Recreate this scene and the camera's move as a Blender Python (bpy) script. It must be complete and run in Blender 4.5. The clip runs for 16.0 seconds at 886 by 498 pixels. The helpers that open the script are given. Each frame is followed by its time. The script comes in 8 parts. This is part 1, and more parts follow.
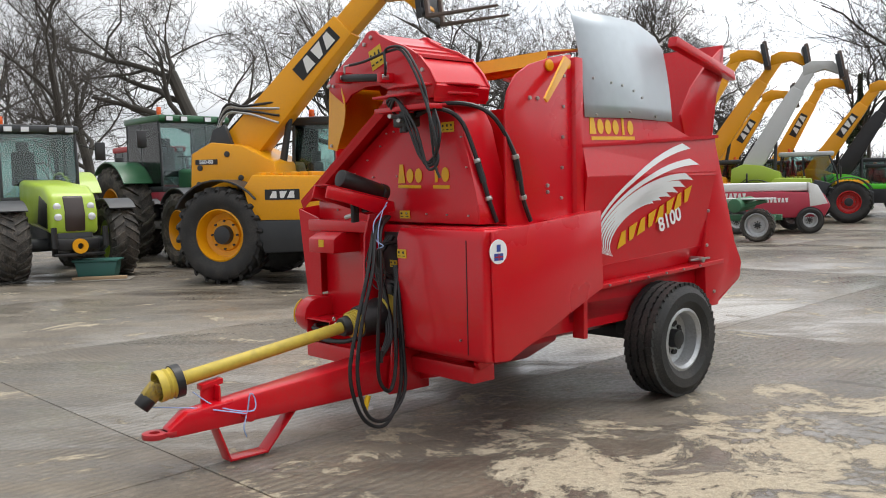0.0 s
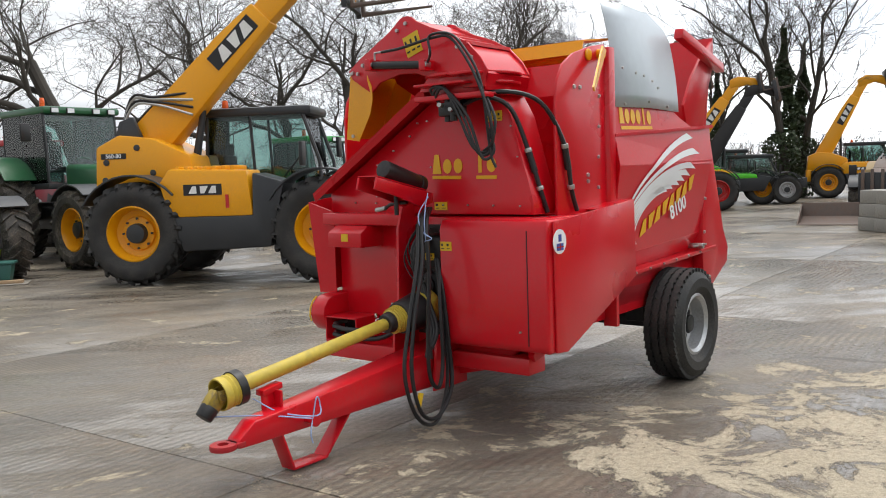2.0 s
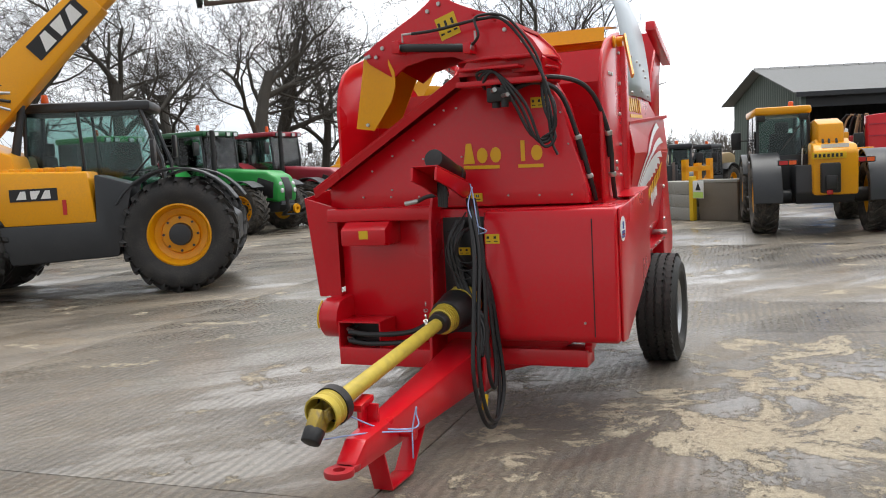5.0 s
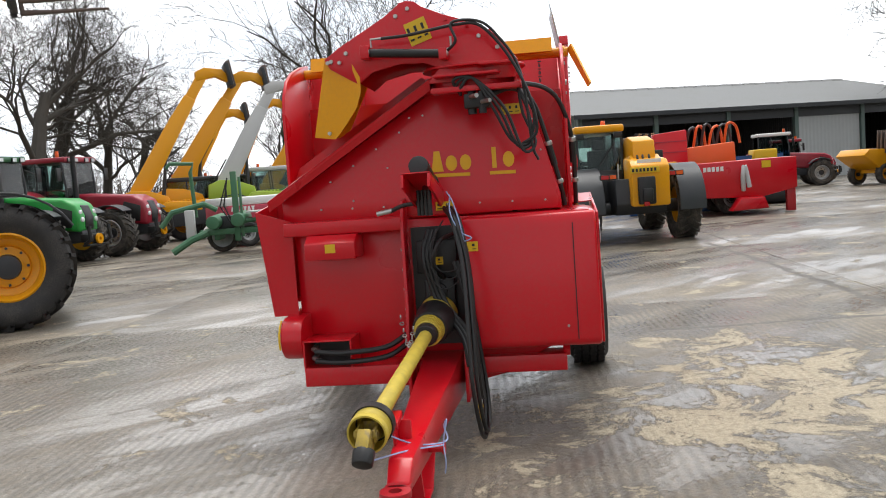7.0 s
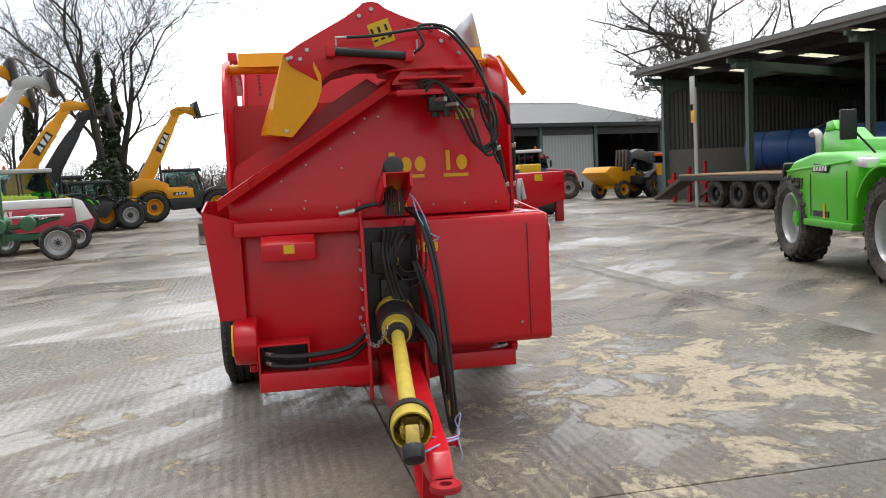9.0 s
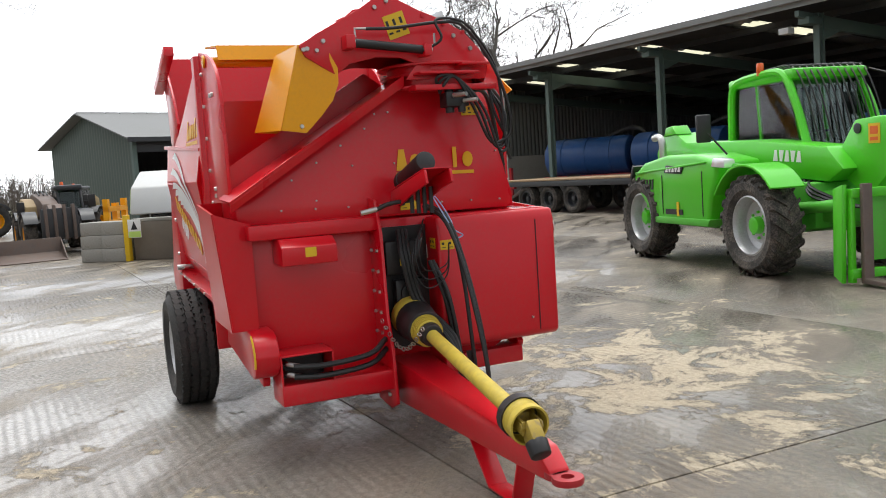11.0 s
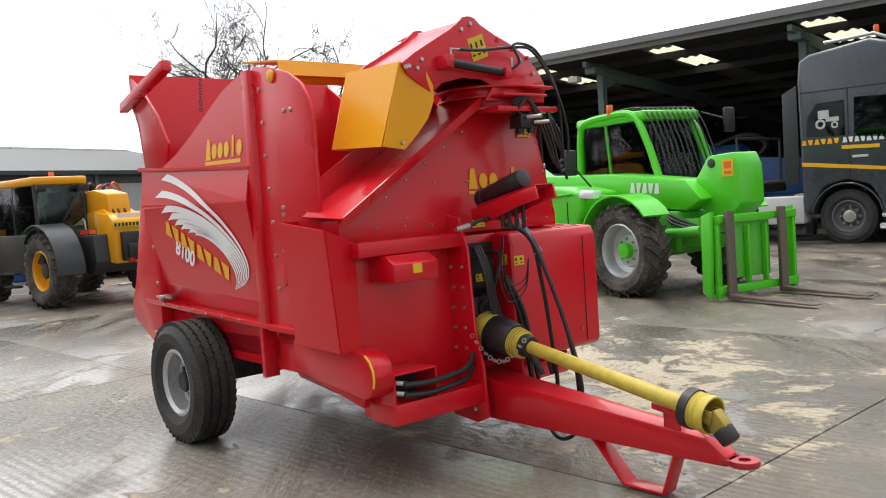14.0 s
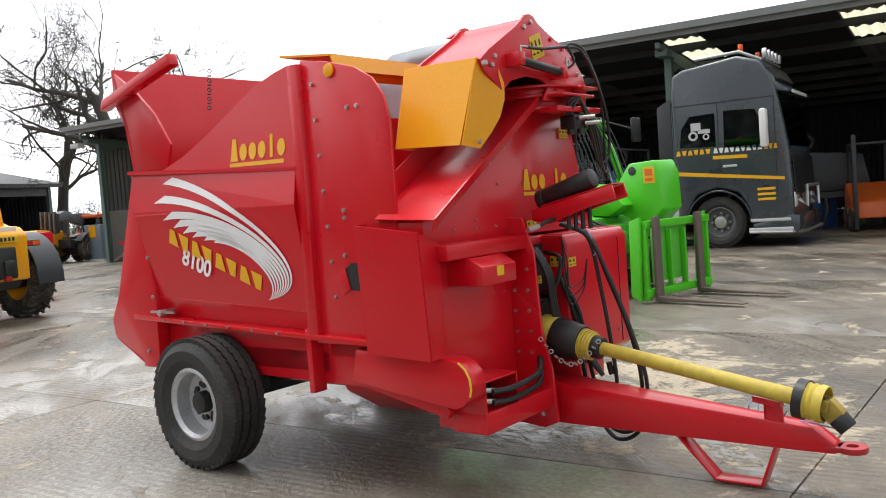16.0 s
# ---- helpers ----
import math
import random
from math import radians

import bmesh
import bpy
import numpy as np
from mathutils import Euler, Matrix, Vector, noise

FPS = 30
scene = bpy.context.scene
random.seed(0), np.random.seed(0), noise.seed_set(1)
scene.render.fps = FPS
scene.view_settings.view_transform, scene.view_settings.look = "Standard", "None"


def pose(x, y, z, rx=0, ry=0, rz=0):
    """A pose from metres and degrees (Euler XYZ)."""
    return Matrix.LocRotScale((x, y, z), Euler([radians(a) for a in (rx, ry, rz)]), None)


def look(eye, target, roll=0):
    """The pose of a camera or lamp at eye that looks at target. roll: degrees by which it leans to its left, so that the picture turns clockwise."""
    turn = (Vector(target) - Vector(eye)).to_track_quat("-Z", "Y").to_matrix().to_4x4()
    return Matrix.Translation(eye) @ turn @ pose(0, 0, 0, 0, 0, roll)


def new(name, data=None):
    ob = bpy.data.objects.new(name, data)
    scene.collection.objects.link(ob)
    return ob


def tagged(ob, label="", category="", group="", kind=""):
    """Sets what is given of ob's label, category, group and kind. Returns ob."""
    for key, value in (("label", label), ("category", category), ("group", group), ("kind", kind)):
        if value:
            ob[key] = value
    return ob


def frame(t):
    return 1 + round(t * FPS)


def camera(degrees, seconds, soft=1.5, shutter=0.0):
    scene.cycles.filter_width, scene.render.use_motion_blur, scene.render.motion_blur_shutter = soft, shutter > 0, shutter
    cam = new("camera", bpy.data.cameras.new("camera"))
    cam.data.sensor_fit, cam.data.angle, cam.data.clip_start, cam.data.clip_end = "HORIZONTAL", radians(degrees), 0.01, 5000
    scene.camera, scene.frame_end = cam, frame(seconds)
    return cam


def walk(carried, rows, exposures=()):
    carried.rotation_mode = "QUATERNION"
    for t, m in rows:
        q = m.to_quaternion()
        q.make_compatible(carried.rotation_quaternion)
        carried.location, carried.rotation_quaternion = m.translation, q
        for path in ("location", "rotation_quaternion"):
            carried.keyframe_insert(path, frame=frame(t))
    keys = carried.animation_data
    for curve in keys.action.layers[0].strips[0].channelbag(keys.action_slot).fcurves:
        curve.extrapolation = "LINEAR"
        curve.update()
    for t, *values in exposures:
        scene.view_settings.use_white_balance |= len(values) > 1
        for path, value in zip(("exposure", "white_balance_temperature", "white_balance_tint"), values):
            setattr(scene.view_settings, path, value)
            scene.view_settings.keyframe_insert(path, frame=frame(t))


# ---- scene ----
cam = camera(53.9, 16.0, soft=1.0)
METRES, EYE, TILT, LEAN, TURN = 9.934, 1.515, 0.0, 0.0, 0.0
ROWS = [
    (0.0, 0.0, 0.0, 0.0, -0.1, -4.17, 1.31),
    (0.5, -0.0323, -0.0038, 0.0014, -2.41, -4.15, 1.35),
    (1.0, -0.0577, 0.0056, -0.0005, -4.83, -4.09, 1.56),
    (1.5, -0.082, 0.0158, 0.0021, -7.32, -4.4, 1.8),
    (2.0, -0.1137, 0.0213, 0.001, -9.59, -4.82, 1.9),
    (2.5, -0.142, 0.0268, -0.0006, -11.69, -5.02, 1.97),
    (3.0, -0.164, 0.0474, 0.0009, -14.17, -5.4, 2.04),
    (3.5, -0.1827, 0.0609, -0.0002, -16.75, -5.58, 2.3),
    (4.0, -0.2135, 0.0712, 0.0011, -19.65, -5.56, 2.48),
    (6.5, -0.3337, 0.1554, 0.0001, -36.55, -4.87, 3.88),
    (7.0, -0.3582, 0.1721, -0.0019, -40.56, -4.64, 4.12),
    (7.5, -0.3874, 0.1891, -0.0013, -44.75, -4.5, 4.03),
    (8.0, -0.4028, 0.2156, 0.0002, -49.11, -4.66, 3.72),
    (8.5, -0.4209, 0.2367, -0.0017, -53.38, -4.81, 3.38),
    (9.0, -0.4467, 0.2606, 0.0001, -57.43, -4.94, 2.95),
    (11.5, -0.5127, 0.4209, -0.0006, -75.1, -4.86, 3.93),
    (12.0, -0.5274, 0.453, 0.0004, -78.09, -4.51, 3.84),
    (12.5, -0.5266, 0.4809, -0.0001, -81.14, -4.05, 3.61),
    (13.0, -0.528, 0.509, -0.0001, -83.61, -3.92, 3.48),
    (13.5, -0.5388, 0.5425, 0.0001, -86.37, -3.63, 3.44),
    (14.0, -0.5404, 0.5722, -0.0011, -88.79, -3.46, 3.77),
    (14.5, -0.5329, 0.6028, 0.001, -91.91, -3.52, 4.09),
    (15.0, -0.5339, 0.6363, -0.0009, -94.47, -3.44, 4.42),
    (15.5, -0.5338, 0.6698, -0.0004, -97.01, -3.43, 4.51),
    (16.0, -0.5156, 0.6988, 0.0009, -99.75, -3.33, 4.24),
]
walk(cam, [(t, pose(0, 0, EYE, TILT, LEAN, TURN) @ pose(METRES * x, METRES * y, METRES * z, 90 + pitch, roll, yaw)) for t, x, y, z, yaw, pitch, roll in ROWS],
     [(0.0, 0.06), (4.0, 0.06), (8.0, 0.10), (11.0, 0.16), (13.0, 0.26), (16.0, 0.32)])

# ---- world and light: a bright overcast winter sky ----
SUN_EL, SUN_AZ = 77.0, 51.0
world = bpy.data.worlds.new("overcast_sky")
scene.world = world
world.use_nodes = True
wn, wl = world.node_tree.nodes, world.node_tree.links
bg = wn["Background"]
sky = wn.new("ShaderNodeTexSky")
sky.sky_type = 'NISHITA'
sky.sun_disc = False
sky.sun_elevation = radians(SUN_EL)
sky.sun_rotation = radians(SUN_AZ)
gain = wn.new("ShaderNodeMixRGB")
gain.blend_type = 'MULTIPLY'
gain.inputs[0].default_value = 1.0
gain.inputs[2].default_value = (1.0, 1.0, 1.0, 1)
wl.new(sky.outputs[0], gain.inputs[1])
wco = wn.new("ShaderNodeTexCoord")
wmap = wn.new("ShaderNodeMapping")
wmap.inputs["Scale"].default_value = (1.0, 1.0, 3.2)
wl.new(wco.outputs["Generated"], wmap.inputs[0])
cl = wn.new("ShaderNodeTexNoise")
cl.inputs["Scale"].default_value = 2.2
cl.inputs["Detail"].default_value = 7.0
cl.inputs["Roughness"].default_value = 0.55
cl.inputs["Distortion"].default_value = 0.6
wl.new(wmap.outputs[0], cl.inputs["Vector"])
cr = wn.new("ShaderNodeValToRGB")
cr.color_ramp.elements[0].position, cr.color_ramp.elements[0].color = 0.36, (7.0, 7.4, 8.0, 1)
cr.color_ramp.elements[1].position, cr.color_ramp.elements[1].color = 0.60, (12.2, 12.3, 12.5, 1)
wl.new(cl.outputs["Fac"], cr.inputs[0])
sdot = wn.new("ShaderNodeVectorMath")
sdot.operation = 'DOT_PRODUCT'
sdot.inputs[1].default_value = (0.85, 0.20, 0.49)
wl.new(wco.outputs["Generated"], sdot.inputs[0])
veil = wn.new("ShaderNodeMapRange")
veil.interpolation_type = 'SMOOTHSTEP'
veil.inputs[1].default_value, veil.inputs[2].default_value, veil.inputs[3].default_value, veil.inputs[4].default_value = -0.35, 1.0, 0.64, 1.75
wl.new(sdot.outputs["Value"], veil.inputs[0])
bright = wn.new("ShaderNodeVectorMath")
bright.operation = 'SCALE'
wl.new(cr.outputs[0], bright.inputs[0])
wl.new(veil.outputs[0], bright.inputs["Scale"])
cover = wn.new("ShaderNodeMixRGB")
cover.inputs[0].default_value = 0.93
wl.new(gain.outputs[0], cover.inputs[1])
wl.new(bright.outputs[0], cover.inputs[2])
wl.new(cover.outputs[0], bg.inputs["Color"])
bg.inputs["Strength"].default_value = 0.105

sun_data = bpy.data.lights.new("sun", 'SUN')
sun_data.energy, sun_data.angle, sun_data.color = 1.7, radians(30), (1.0, 0.97, 0.92)
sun = new("sun", sun_data)
sun.matrix_world = look((2.5, 8, 14), (0, 6, 0))


# ---- materials ----
def mat(name, col, rough=0.5, metal=0.0, var=0.18, scale=3.0, fine=60.0, bump=0.05, coat=0.0, dirt=0.0, dirt_col=(0.16, 0.13, 0.10), spec=0.5):
    """A surface with broad and fine variation of colour, gloss and relief, in metres."""
    m = bpy.data.materials.new(name)
    m.use_nodes = True
    n, l = m.node_tree.nodes, m.node_tree.links
    p = n["Principled BSDF"]
    co = n.new("ShaderNodeTexCoord")
    a = n.new("ShaderNodeTexNoise")
    a.inputs["Scale"].default_value, a.inputs["Detail"].default_value = scale, 5.0
    b = n.new("ShaderNodeTexNoise")
    b.inputs["Scale"].default_value, b.inputs["Detail"].default_value = fine, 3.0
    l.new(co.outputs["Object"], a.inputs["Vector"])
    l.new(co.outputs["Object"], b.inputs["Vector"])
    mx = n.new("ShaderNodeMixRGB")
    mx.inputs[1].default_value = (*[c * (1 - var) for c in col], 1)
    mx.inputs[2].default_value = (*[min(1, c * (1 + var)) for c in col], 1)
    l.new(a.outputs["Fac"], mx.inputs[0])
    last = mx
    if dirt > 0:
        th = n.new("ShaderNodeMath")
        th.operation = 'MULTIPLY'
        l.new(a.outputs["Fac"], th.inputs[0])
        l.new(b.outputs["Fac"], th.inputs[1])
        rp = n.new("ShaderNodeMapRange")
        rp.inputs[1].default_value, rp.inputs[2].default_value = 0.20, 0.42
        rp.inputs[3].default_value, rp.inputs[4].default_value = 0.0, dirt
        l.new(th.outputs[0], rp.inputs[0])
        dm = n.new("ShaderNodeMixRGB")
        dm.inputs[2].default_value = (*dirt_col, 1)
        l.new(rp.outputs[0], dm.inputs[0])
        l.new(mx.outputs[0], dm.inputs[1])
        last = dm
    l.new(last.outputs[0], p.inputs["Base Color"])
    rr = n.new("ShaderNodeMapRange")
    rr.inputs[3].default_value, rr.inputs[4].default_value = max(0.03, rough - 0.12), min(1, rough + 0.14)
    l.new(a.outputs["Fac"], rr.inputs[0])
    l.new(rr.outputs[0], p.inputs["Roughness"])
    p.inputs["Metallic"].default_value = metal
    p.inputs["Coat Weight"].default_value = coat
    p.inputs["Coat Roughness"].default_value = 0.12
    p.inputs["Specular IOR Level"].default_value = spec
    if bump > 0:
        bp = n.new("ShaderNodeBump")
        bp.inputs["Strength"].default_value, bp.inputs["Distance"].default_value = bump, 0.01
        l.new(b.outputs["Fac"], bp.inputs["Height"])
        l.new(bp.outputs[0], p.inputs["Normal"])
    return m


def glass(name, tint):
    m = bpy.data.materials.new(name)
    m.use_nodes = True
    n, l = m.node_tree.nodes, m.node_tree.links
    n.remove(n["Principled BSDF"])
    g, t, x, f = n.new("ShaderNodeBsdfGlossy"), n.new("ShaderNodeBsdfTransparent"), n.new("ShaderNodeMixShader"), n.new("ShaderNodeFresnel")
    g.inputs["Roughness"].default_value = 0.03
    t.inputs[0].default_value = (*tint, 1)
    f.inputs[0].default_value = 1.5
    l.new(f.outputs[0], x.inputs[0])
    l.new(t.outputs[0], x.inputs[1])
    l.new(g.outputs[0], x.inputs[2])
    l.new(x.outputs[0], n["Material Output"].inputs[0])
    return m


RED = mat("red_paint", (0.60, 0.002, 0.012), 0.30, var=0.14, scale=1.3, fine=45, bump=0.03, coat=0.25, dirt=0.10, spec=0.4)
RED2 = mat("red_paint_worn", (0.44, 0.012, 0.02), 0.42, var=0.2, scale=2.2, fine=30, bump=0.05, coat=0.1, dirt=0.25)
YEL = mat("yellow_orange_paint", (0.84, 0.37, 0.004), 0.34, var=0.10, scale=1.5, coat=0.25, dirt=0.10, spec=0.3)
JYEL = mat("digger_yellow_paint", (0.80, 0.35, 0.004), 0.34, var=0.12, scale=1.2, coat=0.25, dirt=0.14, spec=0.3)
DECY = mat("yellow_decal", (0.80, 0.42, 0.008), 0.4, var=0.05)
DECW = mat("white_decal", (0.85, 0.85, 0.85), 0.4, var=0.04)
STICK = mat("yellow_warning_sticker", (0.74, 0.47, 0.012), 0.4, var=0.06)
INK = mat("black_print", (0.015, 0.015, 0.017), 0.5, var=0.1)
BLUEINK = mat("blue_print", (0.03, 0.06, 0.3), 0.5, var=0.1)
PTOY = mat("pto_yellow_plastic", (0.58, 0.44, 0.055), 0.5, var=0.16, scale=6, fine=22, dirt=0.30, dirt_col=(0.16, 0.12, 0.05))
BLACK = mat("black_plastic", (0.012, 0.012, 0.013), 0.42, var=0.25, scale=8, dirt=0.04)
RUBBER = mat("black_rubber_hose", (0.012, 0.012, 0.013), 0.42, var=0.3, scale=12, dirt=0.05)
TYRE = mat("tyre_rubber", (0.018, 0.018, 0.018), 0.66, var=0.3, scale=5, fine=70, bump=0.25, dirt=0.28, dirt_col=(0.13, 0.11, 0.09))
TYREM = mat("muddy_tyre_rubber", (0.03, 0.028, 0.025), 0.8, var=0.3, scale=5, fine=50, bump=0.3, dirt=0.9, dirt_col=(0.17, 0.145, 0.12))
SILVER = mat("silver_rim_paint", (0.50, 0.51, 0.52), 0.36, 0.45, var=0.15, scale=9, dirt=0.35)
CHROME = mat("zinc_steel", (0.50, 0.50, 0.48), 0.34, 0.9, var=0.1)
GALV = mat("galvanised_sheet", (0.50, 0.54, 0.57), 0.42, 0.55, var=0.10, scale=14, fine=120, bump=0.02)
STEEL = mat("rusty_fork_steel", (0.14, 0.11, 0.095), 0.6, 0.4, var=0.35, scale=6, dirt=0.5, dirt_col=(0.12, 0.06, 0.035))
DGREY = mat("dark_grey_paint", (0.026, 0.029, 0.033), 0.42, var=0.2, scale=3, dirt=0.06)
MGREY = mat("mid_grey_plastic", (0.12, 0.125, 0.13), 0.55, var=0.15, dirt=0.15)
LGREY = mat("light_grey_paint", (0.52, 0.53, 0.52), 0.45, var=0.1, dirt=0.15)
WHITE = mat("white_paint", (0.78, 0.78, 0.76), 0.45, var=0.06, dirt=0.15)
MERLO = mat("bright_green_paint", (0.075, 0.56, 0.012), 0.36, var=0.10, scale=1.5, coat=0.35, dirt=0.14, spec=0.4)
MERLO2 = mat("bright_green_worn", (0.09, 0.50, 0.04), 0.5, var=0.2, scale=4, dirt=0.35)
DEERE = mat("dark_green_paint", (0.012, 0.10, 0.035), 0.35, var=0.12, coat=0.2, dirt=0.1)
DEERE2 = mat("mid_green_paint", (0.02, 0.30, 0.05), 0.35, var=0.12, coat=0.2, dirt=0.1)
LIME = mat("lime_green_paint", (0.36, 0.50, 0.04), 0.35, var=0.1, coat=0.2, dirt=0.1)
CASE = mat("dark_red_paint", (0.30, 0.012, 0.03), 0.35, var=0.1, coat=0.2, dirt=0.12)
PINK = mat("faded_red_paint", (0.42, 0.03, 0.06), 0.45, var=0.12, dirt=0.15)
ORANGE = mat("orange_paint", (0.75, 0.13, 0.02), 0.4, var=0.12, dirt=0.15)
BEACON = mat("amber_beacon_plastic", (0.80, 0.12, 0.02), 0.25, var=0.05)
BLUE = mat("blue_paint", (0.02, 0.09, 0.28), 0.4, var=0.15, dirt=0.2)
LBLUE = mat("light_blue_plastic", (0.02, 0.22, 0.60), 0.4, var=0.1, dirt=0.1)
TEAL = mat("grey_green_cladding", (0.10, 0.15, 0.135), 0.55, var=0.12, scale=1.0, dirt=0.15)
OLDGREEN = mat("old_green_paint", (0.05, 0.17, 0.085), 0.55, var=0.2, dirt=0.3)
TRUCK = mat("anthracite_truck_paint", (0.040, 0.050, 0.060), 0.28, var=0.08, coat=0.5)
ROOF = mat("grey_fibre_cement", (0.22, 0.225, 0.225), 0.8, var=0.2, scale=0.6, fine=12, bump=0.2, dirt=0.3, dirt_col=(0.12, 0.12, 0.10))
# Near-black wall colour; part of the sheds' inner shade is put into it.
CLAD = mat("shade_dark_cladding", (0.032, 0.033, 0.034), 0.7, var=0.15)
WOOD = mat("raw_timber", (0.35, 0.24, 0.14), 0.75, var=0.2, scale=4)
BLOCKC = mat("grey_concrete_block", (0.33, 0.32, 0.29), 0.85, var=0.2, scale=3, fine=25, bump=0.3, dirt=0.4)
WALLC = mat("stained_concrete_wall", (0.17, 0.145, 0.115), 0.85, var=0.3, scale=2, fine=20, bump=0.3, dirt=0.4)
BARK = mat("grey_brown_bark", (0.060, 0.053, 0.044), 0.9, var=0.35, scale=2, fine=20, bump=0.4)
IVY = mat("ivy_leaf", (0.035, 0.055, 0.02), 0.6, var=0.5, scale=2.0)
HEDGE = mat("bare_hedge_twigs", (0.10, 0.085, 0.07), 0.95, var=0.35, scale=0.4)
ROPE = mat("blue_baler_twine", (0.35, 0.45, 0.70), 0.8, var=0.2)
GLASS = glass("tinted_cab_glass", (0.70, 0.80, 0.78))
GLASSD = glass("dark_cab_glass", (0.25, 0.33, 0.33))
LENS = mat("lamp_lens", (0.75, 0.76, 0.78), 0.12, 0.3, var=0.05)
RLENS = mat("red_lamp_lens", (0.5, 0.02, 0.02), 0.2, var=0.05)
SEATF = mat("black_seat_fabric", (0.03, 0.03, 0.033), 0.9, var=0.2)


def translucent(name, col):
    m = bpy.data.materials.new(name)
    m.use_nodes = True
    n, l = m.node_tree.nodes, m.node_tree.links
    n.remove(n["Principled BSDF"])
    t = n.new("ShaderNodeBsdfTranslucent")
    t.inputs[0].default_value = (*col, 1)
    l.new(t.outputs[0], n["Material Output"].inputs[0])
    return m


SKYL = translucent("translucent_rooflight", (0.50, 0.48, 0.34))


def ground_material():
    """Yard concrete: damp and dry areas, silt, pale dried patches, scuffs, brush lines and a painted sheen zone."""
    m = bpy.data.materials.new("yard_concrete")
    m.use_nodes = True
    n, l = m.node_tree.nodes, m.node_tree.links
    p = n["Principled BSDF"]
    geo = n.new("ShaderNodeNewGeometry")

    def noise_node(scale, detail, rough=0.55, dist=0.0, stretch=None):
        t = n.new("ShaderNodeTexNoise")
        t.inputs["Scale"].default_value, t.inputs["Detail"].default_value = scale, detail
        t.inputs["Roughness"].default_value, t.inputs["Distortion"].default_value = rough, dist
        if stretch:
            mp = n.new("ShaderNodeMapping")
            mp.inputs["Rotation"].default_value = (0, 0, radians(stretch[2]))
            mp.inputs["Scale"].default_value = (stretch[0], stretch[1], 1)
            l.new(geo.outputs["Position"], mp.inputs[0])
            l.new(mp.outputs[0], t.inputs["Vector"])
        else:
            l.new(geo.outputs["Position"], t.inputs["Vector"])
        return t

    def ramp(src, a, b, lo=0.0, hi=1.0):
        r = n.new("ShaderNodeMapRange")
        r.inputs[1].default_value, r.inputs[2].default_value, r.inputs[3].default_value, r.inputs[4].default_value = a, b, lo, hi
        l.new(src, r.inputs[0])
        return r.outputs[0]

    def math_node(op, a, b):
        x = n.new("ShaderNodeMath")
        x.operation = op
        for k, v in enumerate((a, b)):
            if isinstance(v, (int, float)):
                x.inputs[k].default_value = v
            else:
                l.new(v, x.inputs[k])
        return x.outputs[0]

    def mix(fac, a, b):
        x = n.new("ShaderNodeMixRGB")
        for k, v in enumerate((fac, a, b)):
            if isinstance(v, tuple):
                x.inputs[k].default_value = (*v, 1)
            elif isinstance(v, (int, float)):
                x.inputs[k].default_value = v
            else:
                l.new(v, x.inputs[k])
        return x.outputs[0]

    def near(cx, cy, rx, ry, rot, inner, outer):
        """1 inside an ellipse of the yard, 0 outside."""
        mp = n.new("ShaderNodeMapping")
        mp.vector_type = 'TEXTURE'
        mp.inputs["Location"].default_value = (cx, cy, 0)
        mp.inputs["Rotation"].default_value = (0, 0, radians(rot))
        mp.inputs["Scale"].default_value = (rx, ry, 1)
        l.new(geo.outputs["Position"], mp.inputs[0])
        ln = n.new("ShaderNodeVectorMath")
        ln.operation = 'LENGTH'
        l.new(mp.outputs[0], ln.inputs[0])
        return ramp(ln.outputs["Value"], inner, outer, 1.0, 0.0)

    broad = noise_node(0.22, 4.0, 0.55, 0.4)
    mid = noise_node(1.1, 8.0, 0.66, 0.5)
    streak = noise_node(1.0, 7.0, 0.62, 0.4, (0.45, 2.0, 44))
    fine = noise_node(26.0, 6.0, 0.72)
    grit = noise_node(110.0, 3.0, 0.65)
    dry = mix(ramp(mid.outputs["Fac"], 0.36, 0.64), (0.160, 0.127, 0.090), (0.34, 0.286, 0.208))
    damp = mix(ramp(mid.outputs["Fac"], 0.36, 0.64), (0.082, 0.068, 0.051), (0.195, 0.166, 0.127))
    wetness = math_node('ADD', math_node('MULTIPLY', broad.outputs["Fac"], 0.5), math_node('MULTIPLY', streak.outputs["Fac"], 0.6))
    wetf = ramp(wetness, 0.43, 0.66)
    drier_side = near(-6.5, 11.0, 4.5, 5.0, 20, 0.35, 1.1)
    wetf = math_node('MULTIPLY', wetf, math_node('SUBTRACT', 1.0, math_node('MULTIPLY', drier_side, 0.6)))
    base = mix(wetf, dry, damp)
    # Lighter streaked zone: sky sheen off the wet yard, painted into the base.
    sheen_zone = near(1.2, 9.8, 6.5, 3.4, 44, 0.45, 1.15)
    base = mix(math_node('MULTIPLY', sheen_zone, ramp(streak.outputs["Fac"], 0.38, 0.58, 0.20, 0.95)), base, (0.42, 0.39, 0.34))
    # pale dried silt with ragged speckled edges
    patch = noise_node(1.3, 14.0, 0.78, 0.5)
    zone = near(1.35, 4.45, 2.6, 1.7, 22, 0.2, 1.15)
    psum = math_node('ADD', patch.outputs["Fac"], math_node('MULTIPLY', zone, 0.125))
    psum = math_node('ADD', psum, ramp(fine.outputs["Fac"], 0.25, 0.75, -0.03, 0.03))
    pal = ramp(psum, 0.578, 0.608)
    base = mix(math_node('MULTIPLY', pal, 0.92), base, mix(mid.outputs["Fac"], (0.52, 0.43, 0.29), (0.64, 0.56, 0.42)))
